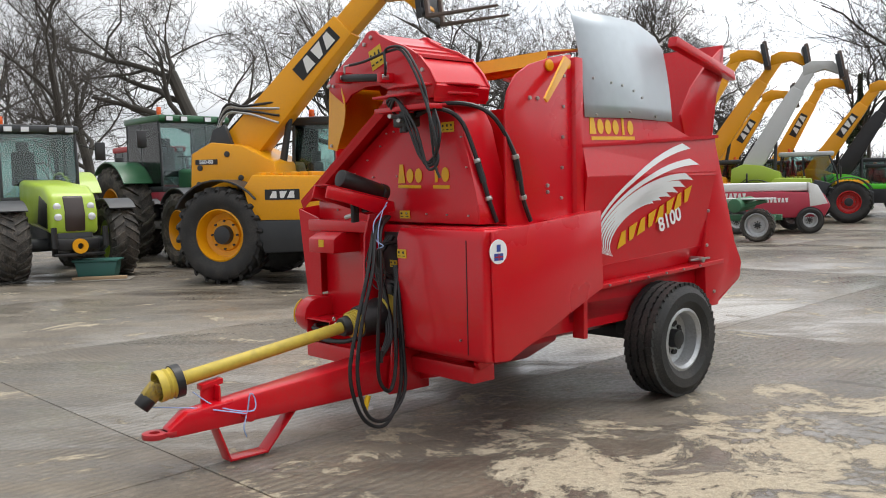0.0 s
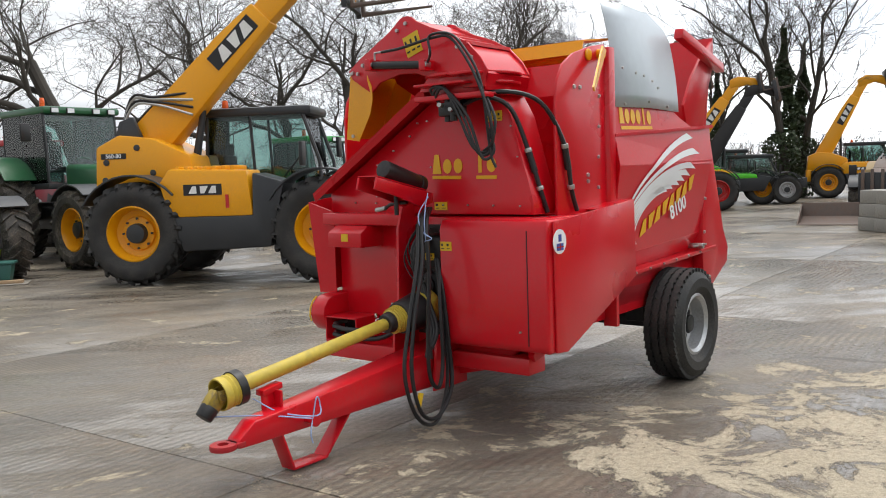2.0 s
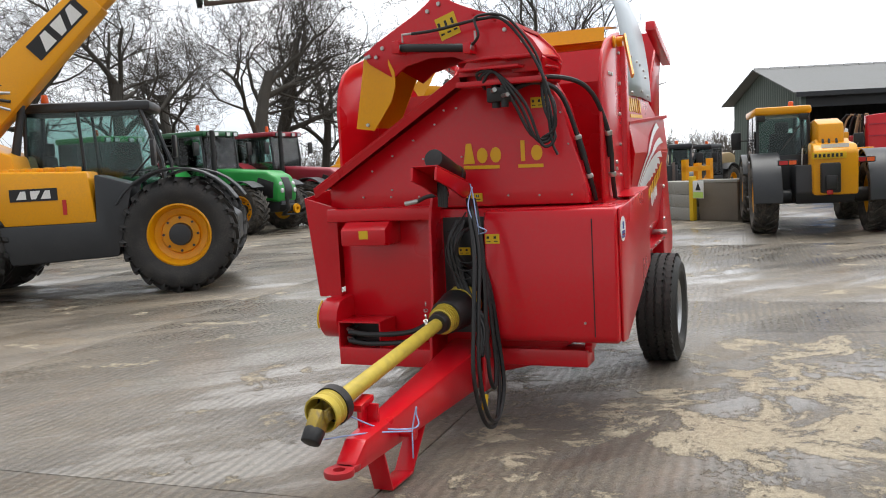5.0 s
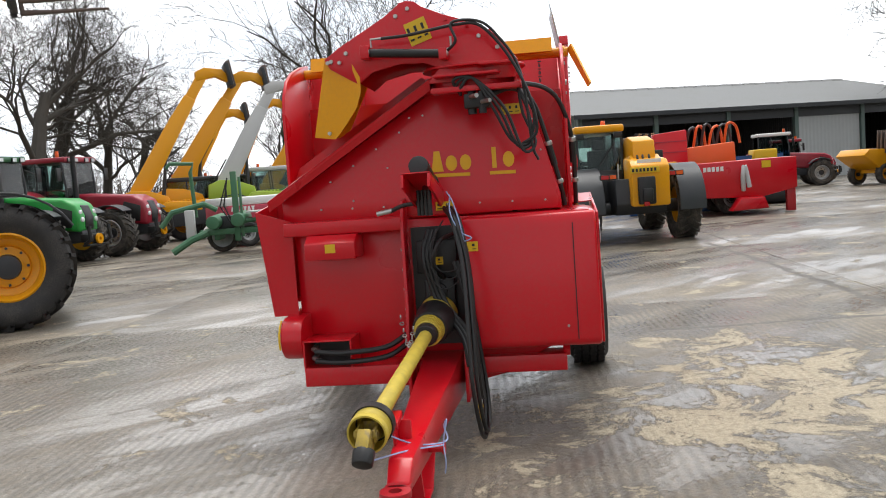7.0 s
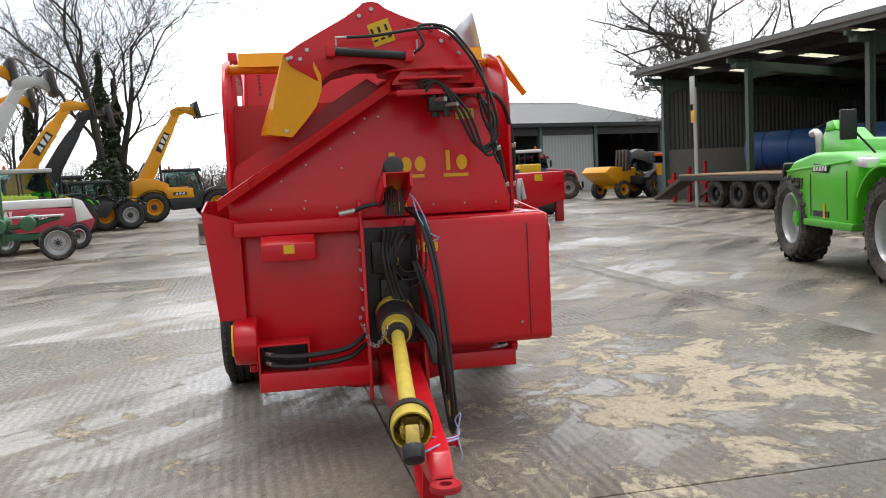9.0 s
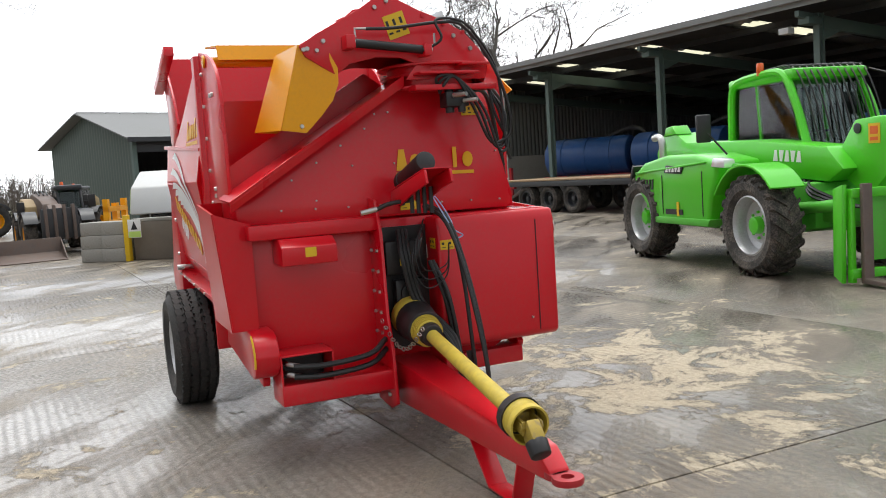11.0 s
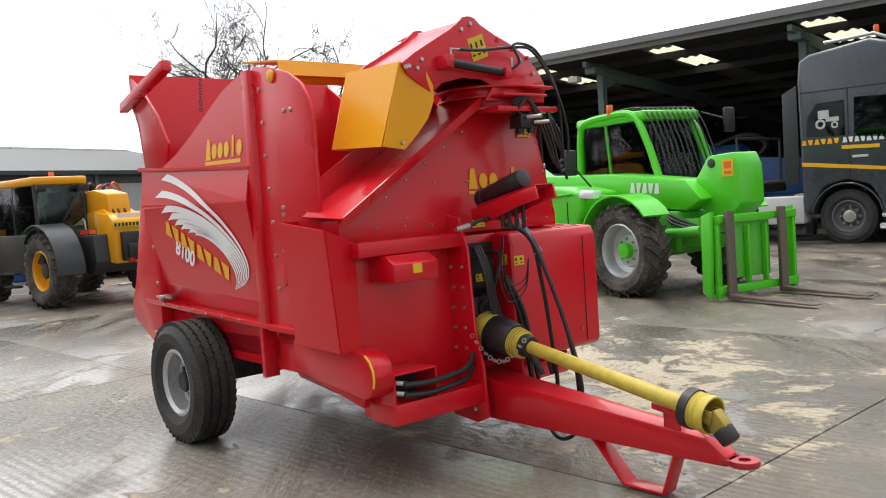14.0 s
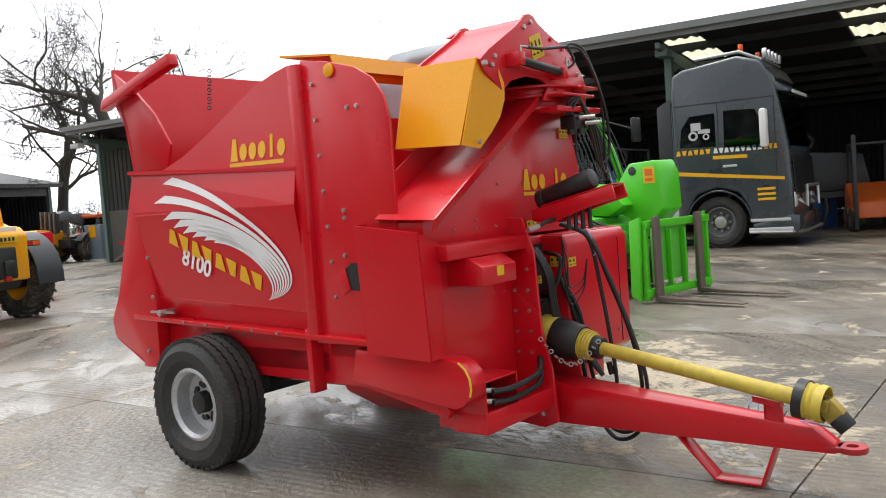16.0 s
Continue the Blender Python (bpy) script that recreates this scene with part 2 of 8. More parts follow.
    # grain, pits and small dark crumbs
    base = mix(ramp(grit.outputs["Fac"], 0.35, 0.70, 0.0, 0.34), base, (0.06, 0.052, 0.042))
    base = mix(ramp(fine.outputs["Fac"], 0.42, 0.68, 0.0, 0.45), base, (0.075, 0.065, 0.052))
    crumbs = noise_node(9.0, 2.0, 0.5)
    base = mix(ramp(crumbs.outputs["Fac"], 0.735, 0.755, 0.0, 0.8), base, (0.045, 0.038, 0.03))
    # silt gathered along old joints and cracks
    def seam(x0, y0, x1, y1, w):
        mp = n.new("ShaderNodeMapping")
        mp.vector_type = 'TEXTURE'
        mp.inputs["Location"].default_value = ((x0 + x1) / 2, (y0 + y1) / 2, 0)
        mp.inputs["Rotation"].default_value = (0, 0, math.atan2(y1 - y0, x1 - x0))
        l.new(geo.outputs["Position"], mp.inputs[0])
        sp = n.new("ShaderNodeSeparateXYZ")
        l.new(mp.outputs[0], sp.inputs[0])
        across = math_node('ADD', sp.outputs[1], ramp(mid.outputs["Fac"], 0.2, 0.8, -0.12, 0.12))
        across = math_node('ABSOLUTE', across, 0.0)
        width = ramp(crumbs.outputs["Fac"], 0.3, 0.7, w * 0.35, w * 1.6)
        inside = ramp(math_node('DIVIDE', across, width), 0.5, 1.2, 1.0, 0.0)
        half = math.hypot(x1 - x0, y1 - y0) / 2
        return math_node('MULTIPLY', inside, ramp(math_node('ABSOLUTE', sp.outputs[0], 0.0), half * 0.85, half * 1.1, 1.0, 0.0))

    silt = None
    for line in ((10.49, 10.85, 4.01, 4.33, 0.07), (7.98, 8.30, 10.05, 6.01, 0.04), (2.77, 6.46, 4.54, 4.99, 0.05)):
        k = seam(*line)
        silt = k if silt is None else math_node('MAXIMUM', silt, k)
    base = mix(math_node('MULTIPLY', silt, 0.75), base, (0.06, 0.05, 0.038))
    l.new(base, p.inputs["Base Color"])
    film = math_node('ADD', math_node('MULTIPLY', streak.outputs["Fac"], 0.60), math_node('MULTIPLY', mid.outputs["Fac"], 0.30))
    film = math_node('ADD', film, math_node('MULTIPLY', broad.outputs["Fac"], 0.15))
    film = math_node('ADD', film, ramp(fine.outputs["Fac"], 0.25, 0.75, -0.05, 0.05))
    wetter = near(3.0, 10.5, 9.0, 5.5, 44, 0.35, 1.2)
    film = math_node('ADD', film, math_node('MULTIPLY', wetter, 0.035))
    puddle = ramp(film, 0.475, 0.56)
    puddle = math_node('MULTIPLY', puddle, math_node('SUBTRACT', 1.0, math_node('MULTIPLY', drier_side, 0.2)))
    puddle = math_node('MULTIPLY', puddle, math_node('SUBTRACT', 1.0, silt))
    puddle = math_node('MULTIPLY', puddle, math_node('SUBTRACT', 1.0, pal))
    p.inputs["Coat Roughness"].default_value = 0.10
    p.inputs["Coat IOR"].default_value = 1.36
    speckle = ramp(fine.outputs["Fac"], 0.36, 0.56, 0.15, 1.0)
    coat_in = p.inputs["Coat Weight"]
    rough = math_node('SUBTRACT', 0.58, math_node('MULTIPLY', puddle, 0.22))
    rough = math_node('ADD', rough, math_node('MULTIPLY', pal, 0.25))
    rough = math_node('ADD', rough, ramp(grit.outputs["Fac"], 0.3, 0.7, -0.08, 0.08))
    l.new(rough, p.inputs["Roughness"])
    p.inputs["Specular IOR Level"].default_value = 0.6
    lines = n.new("ShaderNodeTexWave")
    lines.inputs["Scale"].default_value, lines.inputs["Distortion"].default_value = 4.6, 2.2
    lines.inputs["Detail"].default_value = 3.0
    mp = n.new("ShaderNodeMapping")
    mp.inputs["Rotation"].default_value = (0, 0, radians(44.5))
    l.new(geo.outputs["Position"], mp.inputs[0])
    l.new(mp.outputs[0], lines.inputs["Vector"])
    brushed = noise_node(0.45, 5.0, 0.6, 0.3)
    bmask = ramp(brushed.outputs["Fac"], 0.40, 0.58)
    groove = math_node('MULTIPLY', ramp(lines.outputs["Fac"], 0.15, 0.75, 1.0, 0.0), bmask)
    base = mix(math_node('MULTIPLY', groove, math_node('MULTIPLY', math_node('SUBTRACT', 1.0, pal), 0.48)), base, (0.045, 0.038, 0.03))
    l.new(math_node('MULTIPLY', math_node('MULTIPLY', puddle, speckle), math_node('SUBTRACT', 1.0, math_node('MULTIPLY', groove, 0.55))), coat_in)
    l.new(base, p.inputs["Base Color"])
    h = math_node('ADD', math_node('MULTIPLY', fine.outputs["Fac"], 1.1), math_node('MULTIPLY', math_node('MULTIPLY', lines.outputs["Fac"], bmask), 0.45))
    h = math_node('ADD', h, math_node('MULTIPLY', mid.outputs["Fac"], 1.4))
    h = math_node('MULTIPLY', h, math_node('SUBTRACT', 1.0, math_node('MULTIPLY', puddle, 0.65)))
    bp = n.new("ShaderNodeBump")
    bp.inputs["Strength"].default_value, bp.inputs["Distance"].default_value = 0.75, 0.02
    l.new(h, bp.inputs["Height"])
    l.new(bp.outputs[0], p.inputs["Normal"])
    wave = n.new("ShaderNodeBump")
    wave.inputs["Strength"].default_value, wave.inputs["Distance"].default_value = 0.34, 0.014
    l.new(h, wave.inputs["Height"])
    l.new(wave.outputs[0], p.inputs["Coat Normal"])
    return m


GROUND = ground_material()
EARTH = mat("dark_joint_earth", (0.05, 0.042, 0.034), 0.9, var=0.3, scale=1.0, fine=30, bump=0.3)


# ---- mesh helpers ----
class Shape:
    """Gathers simple solids into one mesh."""

    def __init__(self):
        self.bm = bmesh.new()

    def _bevel(self, verts, bevel, seg=2):
        if bevel <= 0:
            return
        edges = {e for v in verts for e in v.link_edges}
        sharp = [e for e in edges if len(e.link_faces) == 2 and e.calc_face_angle(0) > 0.5]
        bmesh.ops.bevel(self.bm, geom=sharp, offset=bevel, segments=seg, profile=0.5, affect='EDGES', clamp_overlap=True)

    def box(self, x0, x1, y0, y1, z0, z1, bevel=0.0, m=None):
        mm = Matrix.Translation(((x0 + x1) / 2, (y0 + y1) / 2, (z0 + z1) / 2)) @ Matrix.Diagonal((abs(x1 - x0), abs(y1 - y0), abs(z1 - z0), 1))
        r = bmesh.ops.create_cube(self.bm, size=1.0, matrix=(m @ mm) if m else mm)
        self._bevel(r["verts"], bevel)
        return self

    def prism(self, pts, axis, a, b, bevel=0.0, m=None, seg=2):
        """A polygon in the plane across an axis, drawn out from a to b along it."""
        def at(p, k):
            v = Vector({'x': (k, p[0], p[1]), 'y': (p[0], k, p[1]), 'z': (p[0], p[1], k)}[axis])
            return m @ v if m else v
        lo = [self.bm.verts.new(at(p, a)) for p in pts]
        hi = [self.bm.verts.new(at(p, b)) for p in pts]
        n = len(pts)
        fs = [self.bm.faces.new(lo), self.bm.faces.new(hi[::-1])]
        for i in range(n):
            fs.append(self.bm.faces.new((lo[i], hi[i], hi[(i + 1) % n], lo[(i + 1) % n])))
        bmesh.ops.recalc_face_normals(self.bm, faces=fs)
        self._bevel(lo + hi, bevel, seg)
        return self

    def quadbox(self, corners, thick):
        """A sheet through four or more corners (in order), thick along its normal."""
        c = [Vector(p) for p in corners]
        nrm = (c[1] - c[0]).cross(c[2] - c[0]).normalized() * thick / 2
        lo = [self.bm.verts.new(p - nrm) for p in c]
        hi = [self.bm.verts.new(p + nrm) for p in c]
        n = len(c)
        self.bm.faces.new(lo[::-1])
        self.bm.faces.new(hi)
        for i in range(n):
            self.bm.faces.new((lo[i], lo[(i + 1) % n], hi[(i + 1) % n], hi[i]))
        return self

    def cyl(self, p0, p1, r0, r1=None, n=16, bevel=0.0):
        p0, p1 = Vector(p0), Vector(p1)
        d = p1 - p0
        mm = Matrix.Translation((p0 + p1) / 2) @ d.to_track_quat('Z', 'Y').to_matrix().to_4x4()
        r = bmesh.ops.create_cone(self.bm, cap_ends=True, segments=n, radius1=r0, radius2=r0 if r1 is None else r1, depth=d.length, matrix=mm)
        self._bevel(r["verts"], bevel)
        return self

    def tube(self, pts, r, n=8, smooth=0):
        """A hose or bent bar along points; smooth: pieces between each two points."""
        P = [Vector(p) for p in pts]
        if smooth:
            Q = []
            E = [P[0] * 2 - P[1]] + P + [P[-1] * 2 - P[-2]]
            for i in range(1, len(E) - 2):
                for k in range(smooth):
                    t = k / smooth
                    a, b, c, d = E[i - 1:i + 3]
                    Q.append(0.5 * (2 * b + (c - a) * t + (2 * a - 5 * b + 4 * c - d) * t * t + (3 * b - a - 3 * c + d) * t ** 3))
            P = Q + [P[-1]]
        rings, up = [], Vector((0.13, 0.31, 0.94))
        for i, p in enumerate(P):
            t = (P[min(i + 1, len(P) - 1)] - P[max(i - 1, 0)]).normalized()
            s = t.cross(up)
            if s.length < 1e-3:
                s = t.cross(Vector((1, 0, 0)))
            s.normalize()
            w = s.cross(t)
            up = w
            rr = r[i * (len(r) - 1) // max(1, len(P) - 1)] if isinstance(r, (list, tuple)) else r
            rings.append([self.bm.verts.new(p + (s * math.cos(2 * math.pi * k / n) + w * math.sin(2 * math.pi * k / n)) * rr) for k in range(n)])
        for a, b in zip(rings, rings[1:]):
            for k in range(n):
                self.bm.faces.new((a[k], a[(k + 1) % n], b[(k + 1) % n], b[k]))
        self.bm.faces.new(rings[0][::-1])
        self.bm.faces.new(rings[-1])
        return self

    def lathe(self, prof, m=None, n=32, axis='y'):
        """A closed profile of (radius, along) turned round an axis."""
        rings = []
        for k in range(n):
            a = 2 * math.pi * k / n
            row = []
            for r, s in prof:
                v = {'y': Vector((r * math.cos(a), s, r * math.sin(a))), 'z': Vector((r * math.cos(a), r * math.sin(a), s)), 'x': Vector((s, r * math.cos(a), r * math.sin(a)))}[axis]
                row.append(self.bm.verts.new(m @ v if m else v))
            rings.append(row)
        q = len(prof)
        for k in range(n):
            a, b = rings[k], rings[(k + 1) % n]
            for i in range(q):
                self.bm.faces.new((a[i], b[i], b[(i + 1) % q], a[(i + 1) % q]))
        return self

    def sheet(self, grid):
        """An open skin over rows of points."""
        rows = [[self.bm.verts.new(p) for p in row] for row in grid]
        for a, b in zip(rows, rows[1:]):
            for i in range(len(a) - 1):
                self.bm.faces.new((a[i], a[i + 1], b[i + 1], b[i]))
        return self


def mesh_of(name, shape, material, smooth=35):
    bm = shape.bm if isinstance(shape, Shape) else shape
    bmesh.ops.recalc_face_normals(bm, faces=bm.faces)
    me = bpy.data.meshes.new(name)
    bm.to_mesh(me)
    bm.free()
    me.materials.append(material)
    for f in me.polygons:
        f.use_smooth = True
    me.set_sharp_from_angle(angle=radians(smooth))
    return me


def part(name, shape, material, parent, label="", m=None):
    ob = new(name, mesh_of(name, shape, material))
    ob.parent = parent
    if m:
        ob.matrix_basis = m
    if label:
        tagged(ob, label)
    return ob


def thing(name, m, label, category, group="", kind=""):
    ob = new(name)
    ob.empty_display_size = 0.2
    ob.matrix_basis = m
    return tagged(ob, label, category, group, kind)


def solid(name, shape, material, label, category="", group="", kind="", m=None):
    ob = new(name, mesh_of(name, shape, material))
    if m:
        ob.matrix_basis = m
    return tagged(ob, label, category, group, kind)


def shared(name, me, parent, m=None):
    ob = new(name, me)
    ob.parent = parent
    if m:
        ob.matrix_basis = m
    return ob


def blocks(parent, name, word, x0, x1, z0, z1, material, place, slant=0.0):
    """A badge in plain shapes: bars for tall characters, rings for round ones."""
    w = (x1 - x0) / len(word)
    hgt = z1 - z0

    def at(x, z):
        return place(x + slant * (z - z0), z)

    for i, ch in enumerate(word):
        if ch == " ":
            continue
        a, b = x0 + w * (i + 0.08), x0 + w * (i + 0.92)
        s = Shape()
        m, low = (a + b) / 2, z0
        if ch in "aegopc":
            top = z0 + hgt * 0.76
            s.quadbox([at(m + (b - a) * 0.48 * math.cos(q * math.pi / 6), (top + low) / 2 + (top - low) / 2 * math.sin(q * math.pi / 6)) for q in range(12)], 0.003)
        elif ch in "li":
            s.quadbox([at(m - w * 0.15, low), at(m + w * 0.15, low), at(m + w * 0.15, z1), at(m - w * 0.15, z1)], 0.003)
        else:
            u, v = (0.22, 0.0) if i % 2 else (0.0, 0.22)
            s.quadbox([at(a + w * u, low), at(b - w * u, low), at(b - w * v, z1), at(a + w * v, z1)], 0.003)
        part(name, s, material, parent)


def lettering(parent, name, text, size, m, material):
    cu = bpy.data.curves.new(name, 'FONT')
    cu.body, cu.size, cu.extrude, cu.offset = text, size, 0.0015, size * 0.022
    cu.align_x, cu.align_y = 'CENTER', 'CENTER'
    tmp = bpy.data.objects.new(name, cu)
    scene.collection.objects.link(tmp)
    bpy.context.view_layer.update()
    me = bpy.data.meshes.new_from_object(tmp.evaluated_get(bpy.context.evaluated_depsgraph_get()))
    bpy.data.objects.remove(tmp)
    bpy.data.curves.remove(cu)
    me.materials.clear()
    me.materials.append(material)
    ob = new(name, me)
    ob.parent = parent
    ob.matrix_basis = m
    return ob


TYRES = {}


def wheel(parent, x, y, z, R, W, rim_r, side, rim_mat, tyre_mat=TYRE, lugs="bar", hub_mat=None, hub_r=0.16, name="wheel"):
    """A wheel whose outer face looks to side (+1 left, -1 right); hub, rim and tyre are meshes of their own."""
    hub = Shape()
    h = W / 2
    hub.cyl((0, -0.1, 0), (0, h * 0.50, 0), hub_r, hub_r * 0.85, 20, 0.01)
    for k in range(8):
        a = k * math.pi / 4
        hub.cyl((math.cos(a) * hub_r * 1.32, h * 0.05, math.sin(a) * hub_r * 1.32), (math.cos(a) * hub_r * 1.32, h * 0.20, math.sin(a) * hub_r * 1.32), 0.018, None, 6)
    mm = pose(x, y, z, 0, 0, 0 if side > 0 else 180)
    ob = part(name, hub, hub_mat or DGREY, parent, m=mm)
    key = (R, W, rim_r, lugs, tyre_mat.name, rim_mat.name)
    if key not in TYRES:
        t = Shape()
        sh = R * (0.945 if lugs == "bar" else 0.958)
        prof = [(rim_r, -h * 0.72), (rim_r + (R - rim_r) * 0.30, -h * 0.98), (rim_r + (R - rim_r) * 0.62, -h), (sh - 0.035, -h * 0.90), (sh, -h * 0.72), (sh, 0), (sh, h * 0.72), (sh - 0.035, h * 0.90),
                (rim_r + (R - rim_r) * 0.62, h), (rim_r + (R - rim_r) * 0.30, h * 0.98), (rim_r, h * 0.72)]
        t.lathe(prof, n=48)
        if lugs == "bar":
            cnt = 22
            for k in range(cnt):
                for sd in (-1, 1):
                    a0 = 2 * math.pi * (k + (0.5 if sd > 0 else 0)) / cnt
                    da = 0.27
                    pts = []
                    for (f, wd) in ((0.02, 0.45), (0.45, 0.5), (0.90, 0.62), (1.0, 0.6)):
                        ang = a0 - da * f
                        yy = sd * h * f * 0.98
                        hw = 0.030 * wd * 2.0 * R / 0.8
                        top = R if f < 0.95 else R * 0.93
                        low = sh - 0.03 if f < 0.95 else sh - 0.09
                        pts.append((ang, yy, hw, top, low))
                    rows = []
                    for ang, yy, hw, top, low in pts:
                        row = []
                        for q, rr in ((-1, low), (-0.75, top), (0.75, top), (1, low)):
                            b = ang + q * hw / R
                            row.append((rr * math.cos(b), yy, rr * math.sin(b)))
                        rows.append(row)
                    t.sheet(rows)
        else:
            cnt = 44
            for row_y in (-0.62, -0.2, 0.2, 0.62):
                for k in range(cnt):
                    a0 = 2 * math.pi * (k + (0.5 if row_y in (-0.2, 0.62) else 0)) / cnt
                    c, s2 = math.cos(a0), math.sin(a0)
                    mt = Matrix(((c, 0, -s2, 0), (0, 1, 0, 0), (s2, 0, c, 0), (0, 0, 0, 1))) @ Matrix.Translation((R - 0.014, row_y * h, 0)) @ Euler((0.22 if row_y > 0 else -0.22, 0, 0)).to_matrix().to_4x4()
                    t.box(-0.012, 0.012, -h * 0.15, h * 0.15, -R * 0.069, R * 0.069, 0, mt)
        tm = mesh_of("tyre", t, tyre_mat, 30)
        r = Shape()
        rp = [(rim_r + 0.012, -h * 0.70), (rim_r + 0.015, h * 0.74), (rim_r - 0.010, h * 0.80), (rim_r - 0.028, h * 0.64), (rim_r * 0.90, h * 0.48), (rim_r * 0.85, h * 0.02), (rim_r * 0.64, -h * 0.10), (rim_r * 0.60, h * 0.05),
              (rim_r * 0.40, h * 0.09), (0.03, h * 0.09), (0.03, 0.0), (rim_r * 0.40, 0.0), (rim_r * 0.62, -h * 0.18), (rim_r * 0.86, -h * 0.60)]
        r.lathe(rp, n=40)
        rm = mesh_of("rim", r, rim_mat, 40)
        TYRES[key] = (tm, rm)
    tm, rm = TYRES[key]
    if lugs == "rib" and rim_r > 0.2:
        for k in range(8):
            a = (k + 0.5) * math.pi / 4
            q = rim_r * 0.52
            part("hand_hole", Shape().cyl((math.cos(a) * q, h * 0.055, math.sin(a) * q), (math.cos(a) * q, h * 0.085, math.sin(a) * q), rim_r * 0.085, None, 10), BLACK, ob)
    shared("tyre", tm, ob)
    shared("rim", rm, ob)
    return ob

# ---- setting: land and yard ----
FIELD = mat("rough_winter_grass", (0.10, 0.105, 0.05), 0.9, var=0.35, scale=0.3, fine=8, bump=0.4)
s = Shape()
s.box(-700, 700, -700, 700, -0.5, -0.04)
solid("ground", s, FIELD, "rough winter grass and earth round the yard", "ground", kind="structure")
s = Shape()
s.box(-45, 75, -60, 75, -0.3, -0.03)
solid("yard_base", s, EARTH, "dark earth that shows in the yard joints", "ground", kind="structure")
YARD = pose(0, 0, 0, 0, 0, 44.5)
yard = tagged(new("yard"), "weathered concrete yard in large cast slabs, damp in places", "yard", kind="structure")
yard.matrix_basis = YARD
LX, LY = 5.8, 4.3
slab_mesh = mesh_of("slab", Shape().box(-LX / 2 + 0.004, LX / 2 - 0.004, -LY / 2 + 0.004, LY / 2 - 0.004, -0.15, 0.0, 0.006), GROUND)
outer = Shape()
for i in range(-9, 14):
    for j in range(-13, 14):
        x, y, z = 2.33 + LX * (i + 0.5), LY * (j + 0.5), -0.001 * ((i * 7 + j * 5) % 3)
        if -3 <= i <= 9 and -9 <= j <= 8:
            shared("slab", slab_mesh, yard, pose(x, y, z))
        else:
            outer.box(x - LX / 2 + 0.004, x + LX / 2 - 0.004, y - LY / 2 + 0.004, y + LY / 2 - 0.004, -0.15, z)
solid("yard_slabs", outer, GROUND, "outer concrete slabs of the yard", "yard", kind="stuff", m=YARD)

# ---- the straw feeder: x towards the hitch, y to its left, z up, origin on the ground under the axle ----
FEEDER = pose(0.978, 6.852, 0, 0, 0, 222.0)
feeder = thing("straw_feeder", FEEDER, "red trailed straw bale feeder with yellow flap on two tyres", "farm machine")


def side_v(z):
    """Half width of the folded hopper side at height z."""
    if z > 1.55:
        return 0.925 - (z - 1.55) * 0.13
    return 0.85 + (z - 0.95) * 0.125


def bolts(parent, places, axis, r=0.012, name="bolt"):
    for p in places:
        s = Shape()
        d = {'x': Vector((0.012, 0, 0)), 'y': Vector((0, 0.012, 0)), '-y': Vector((0, -0.012, 0))}[axis]
        s.cyl(p, Vector(p) + d, r, r * 0.85, 6)
        part(name, s, CHROME, parent)


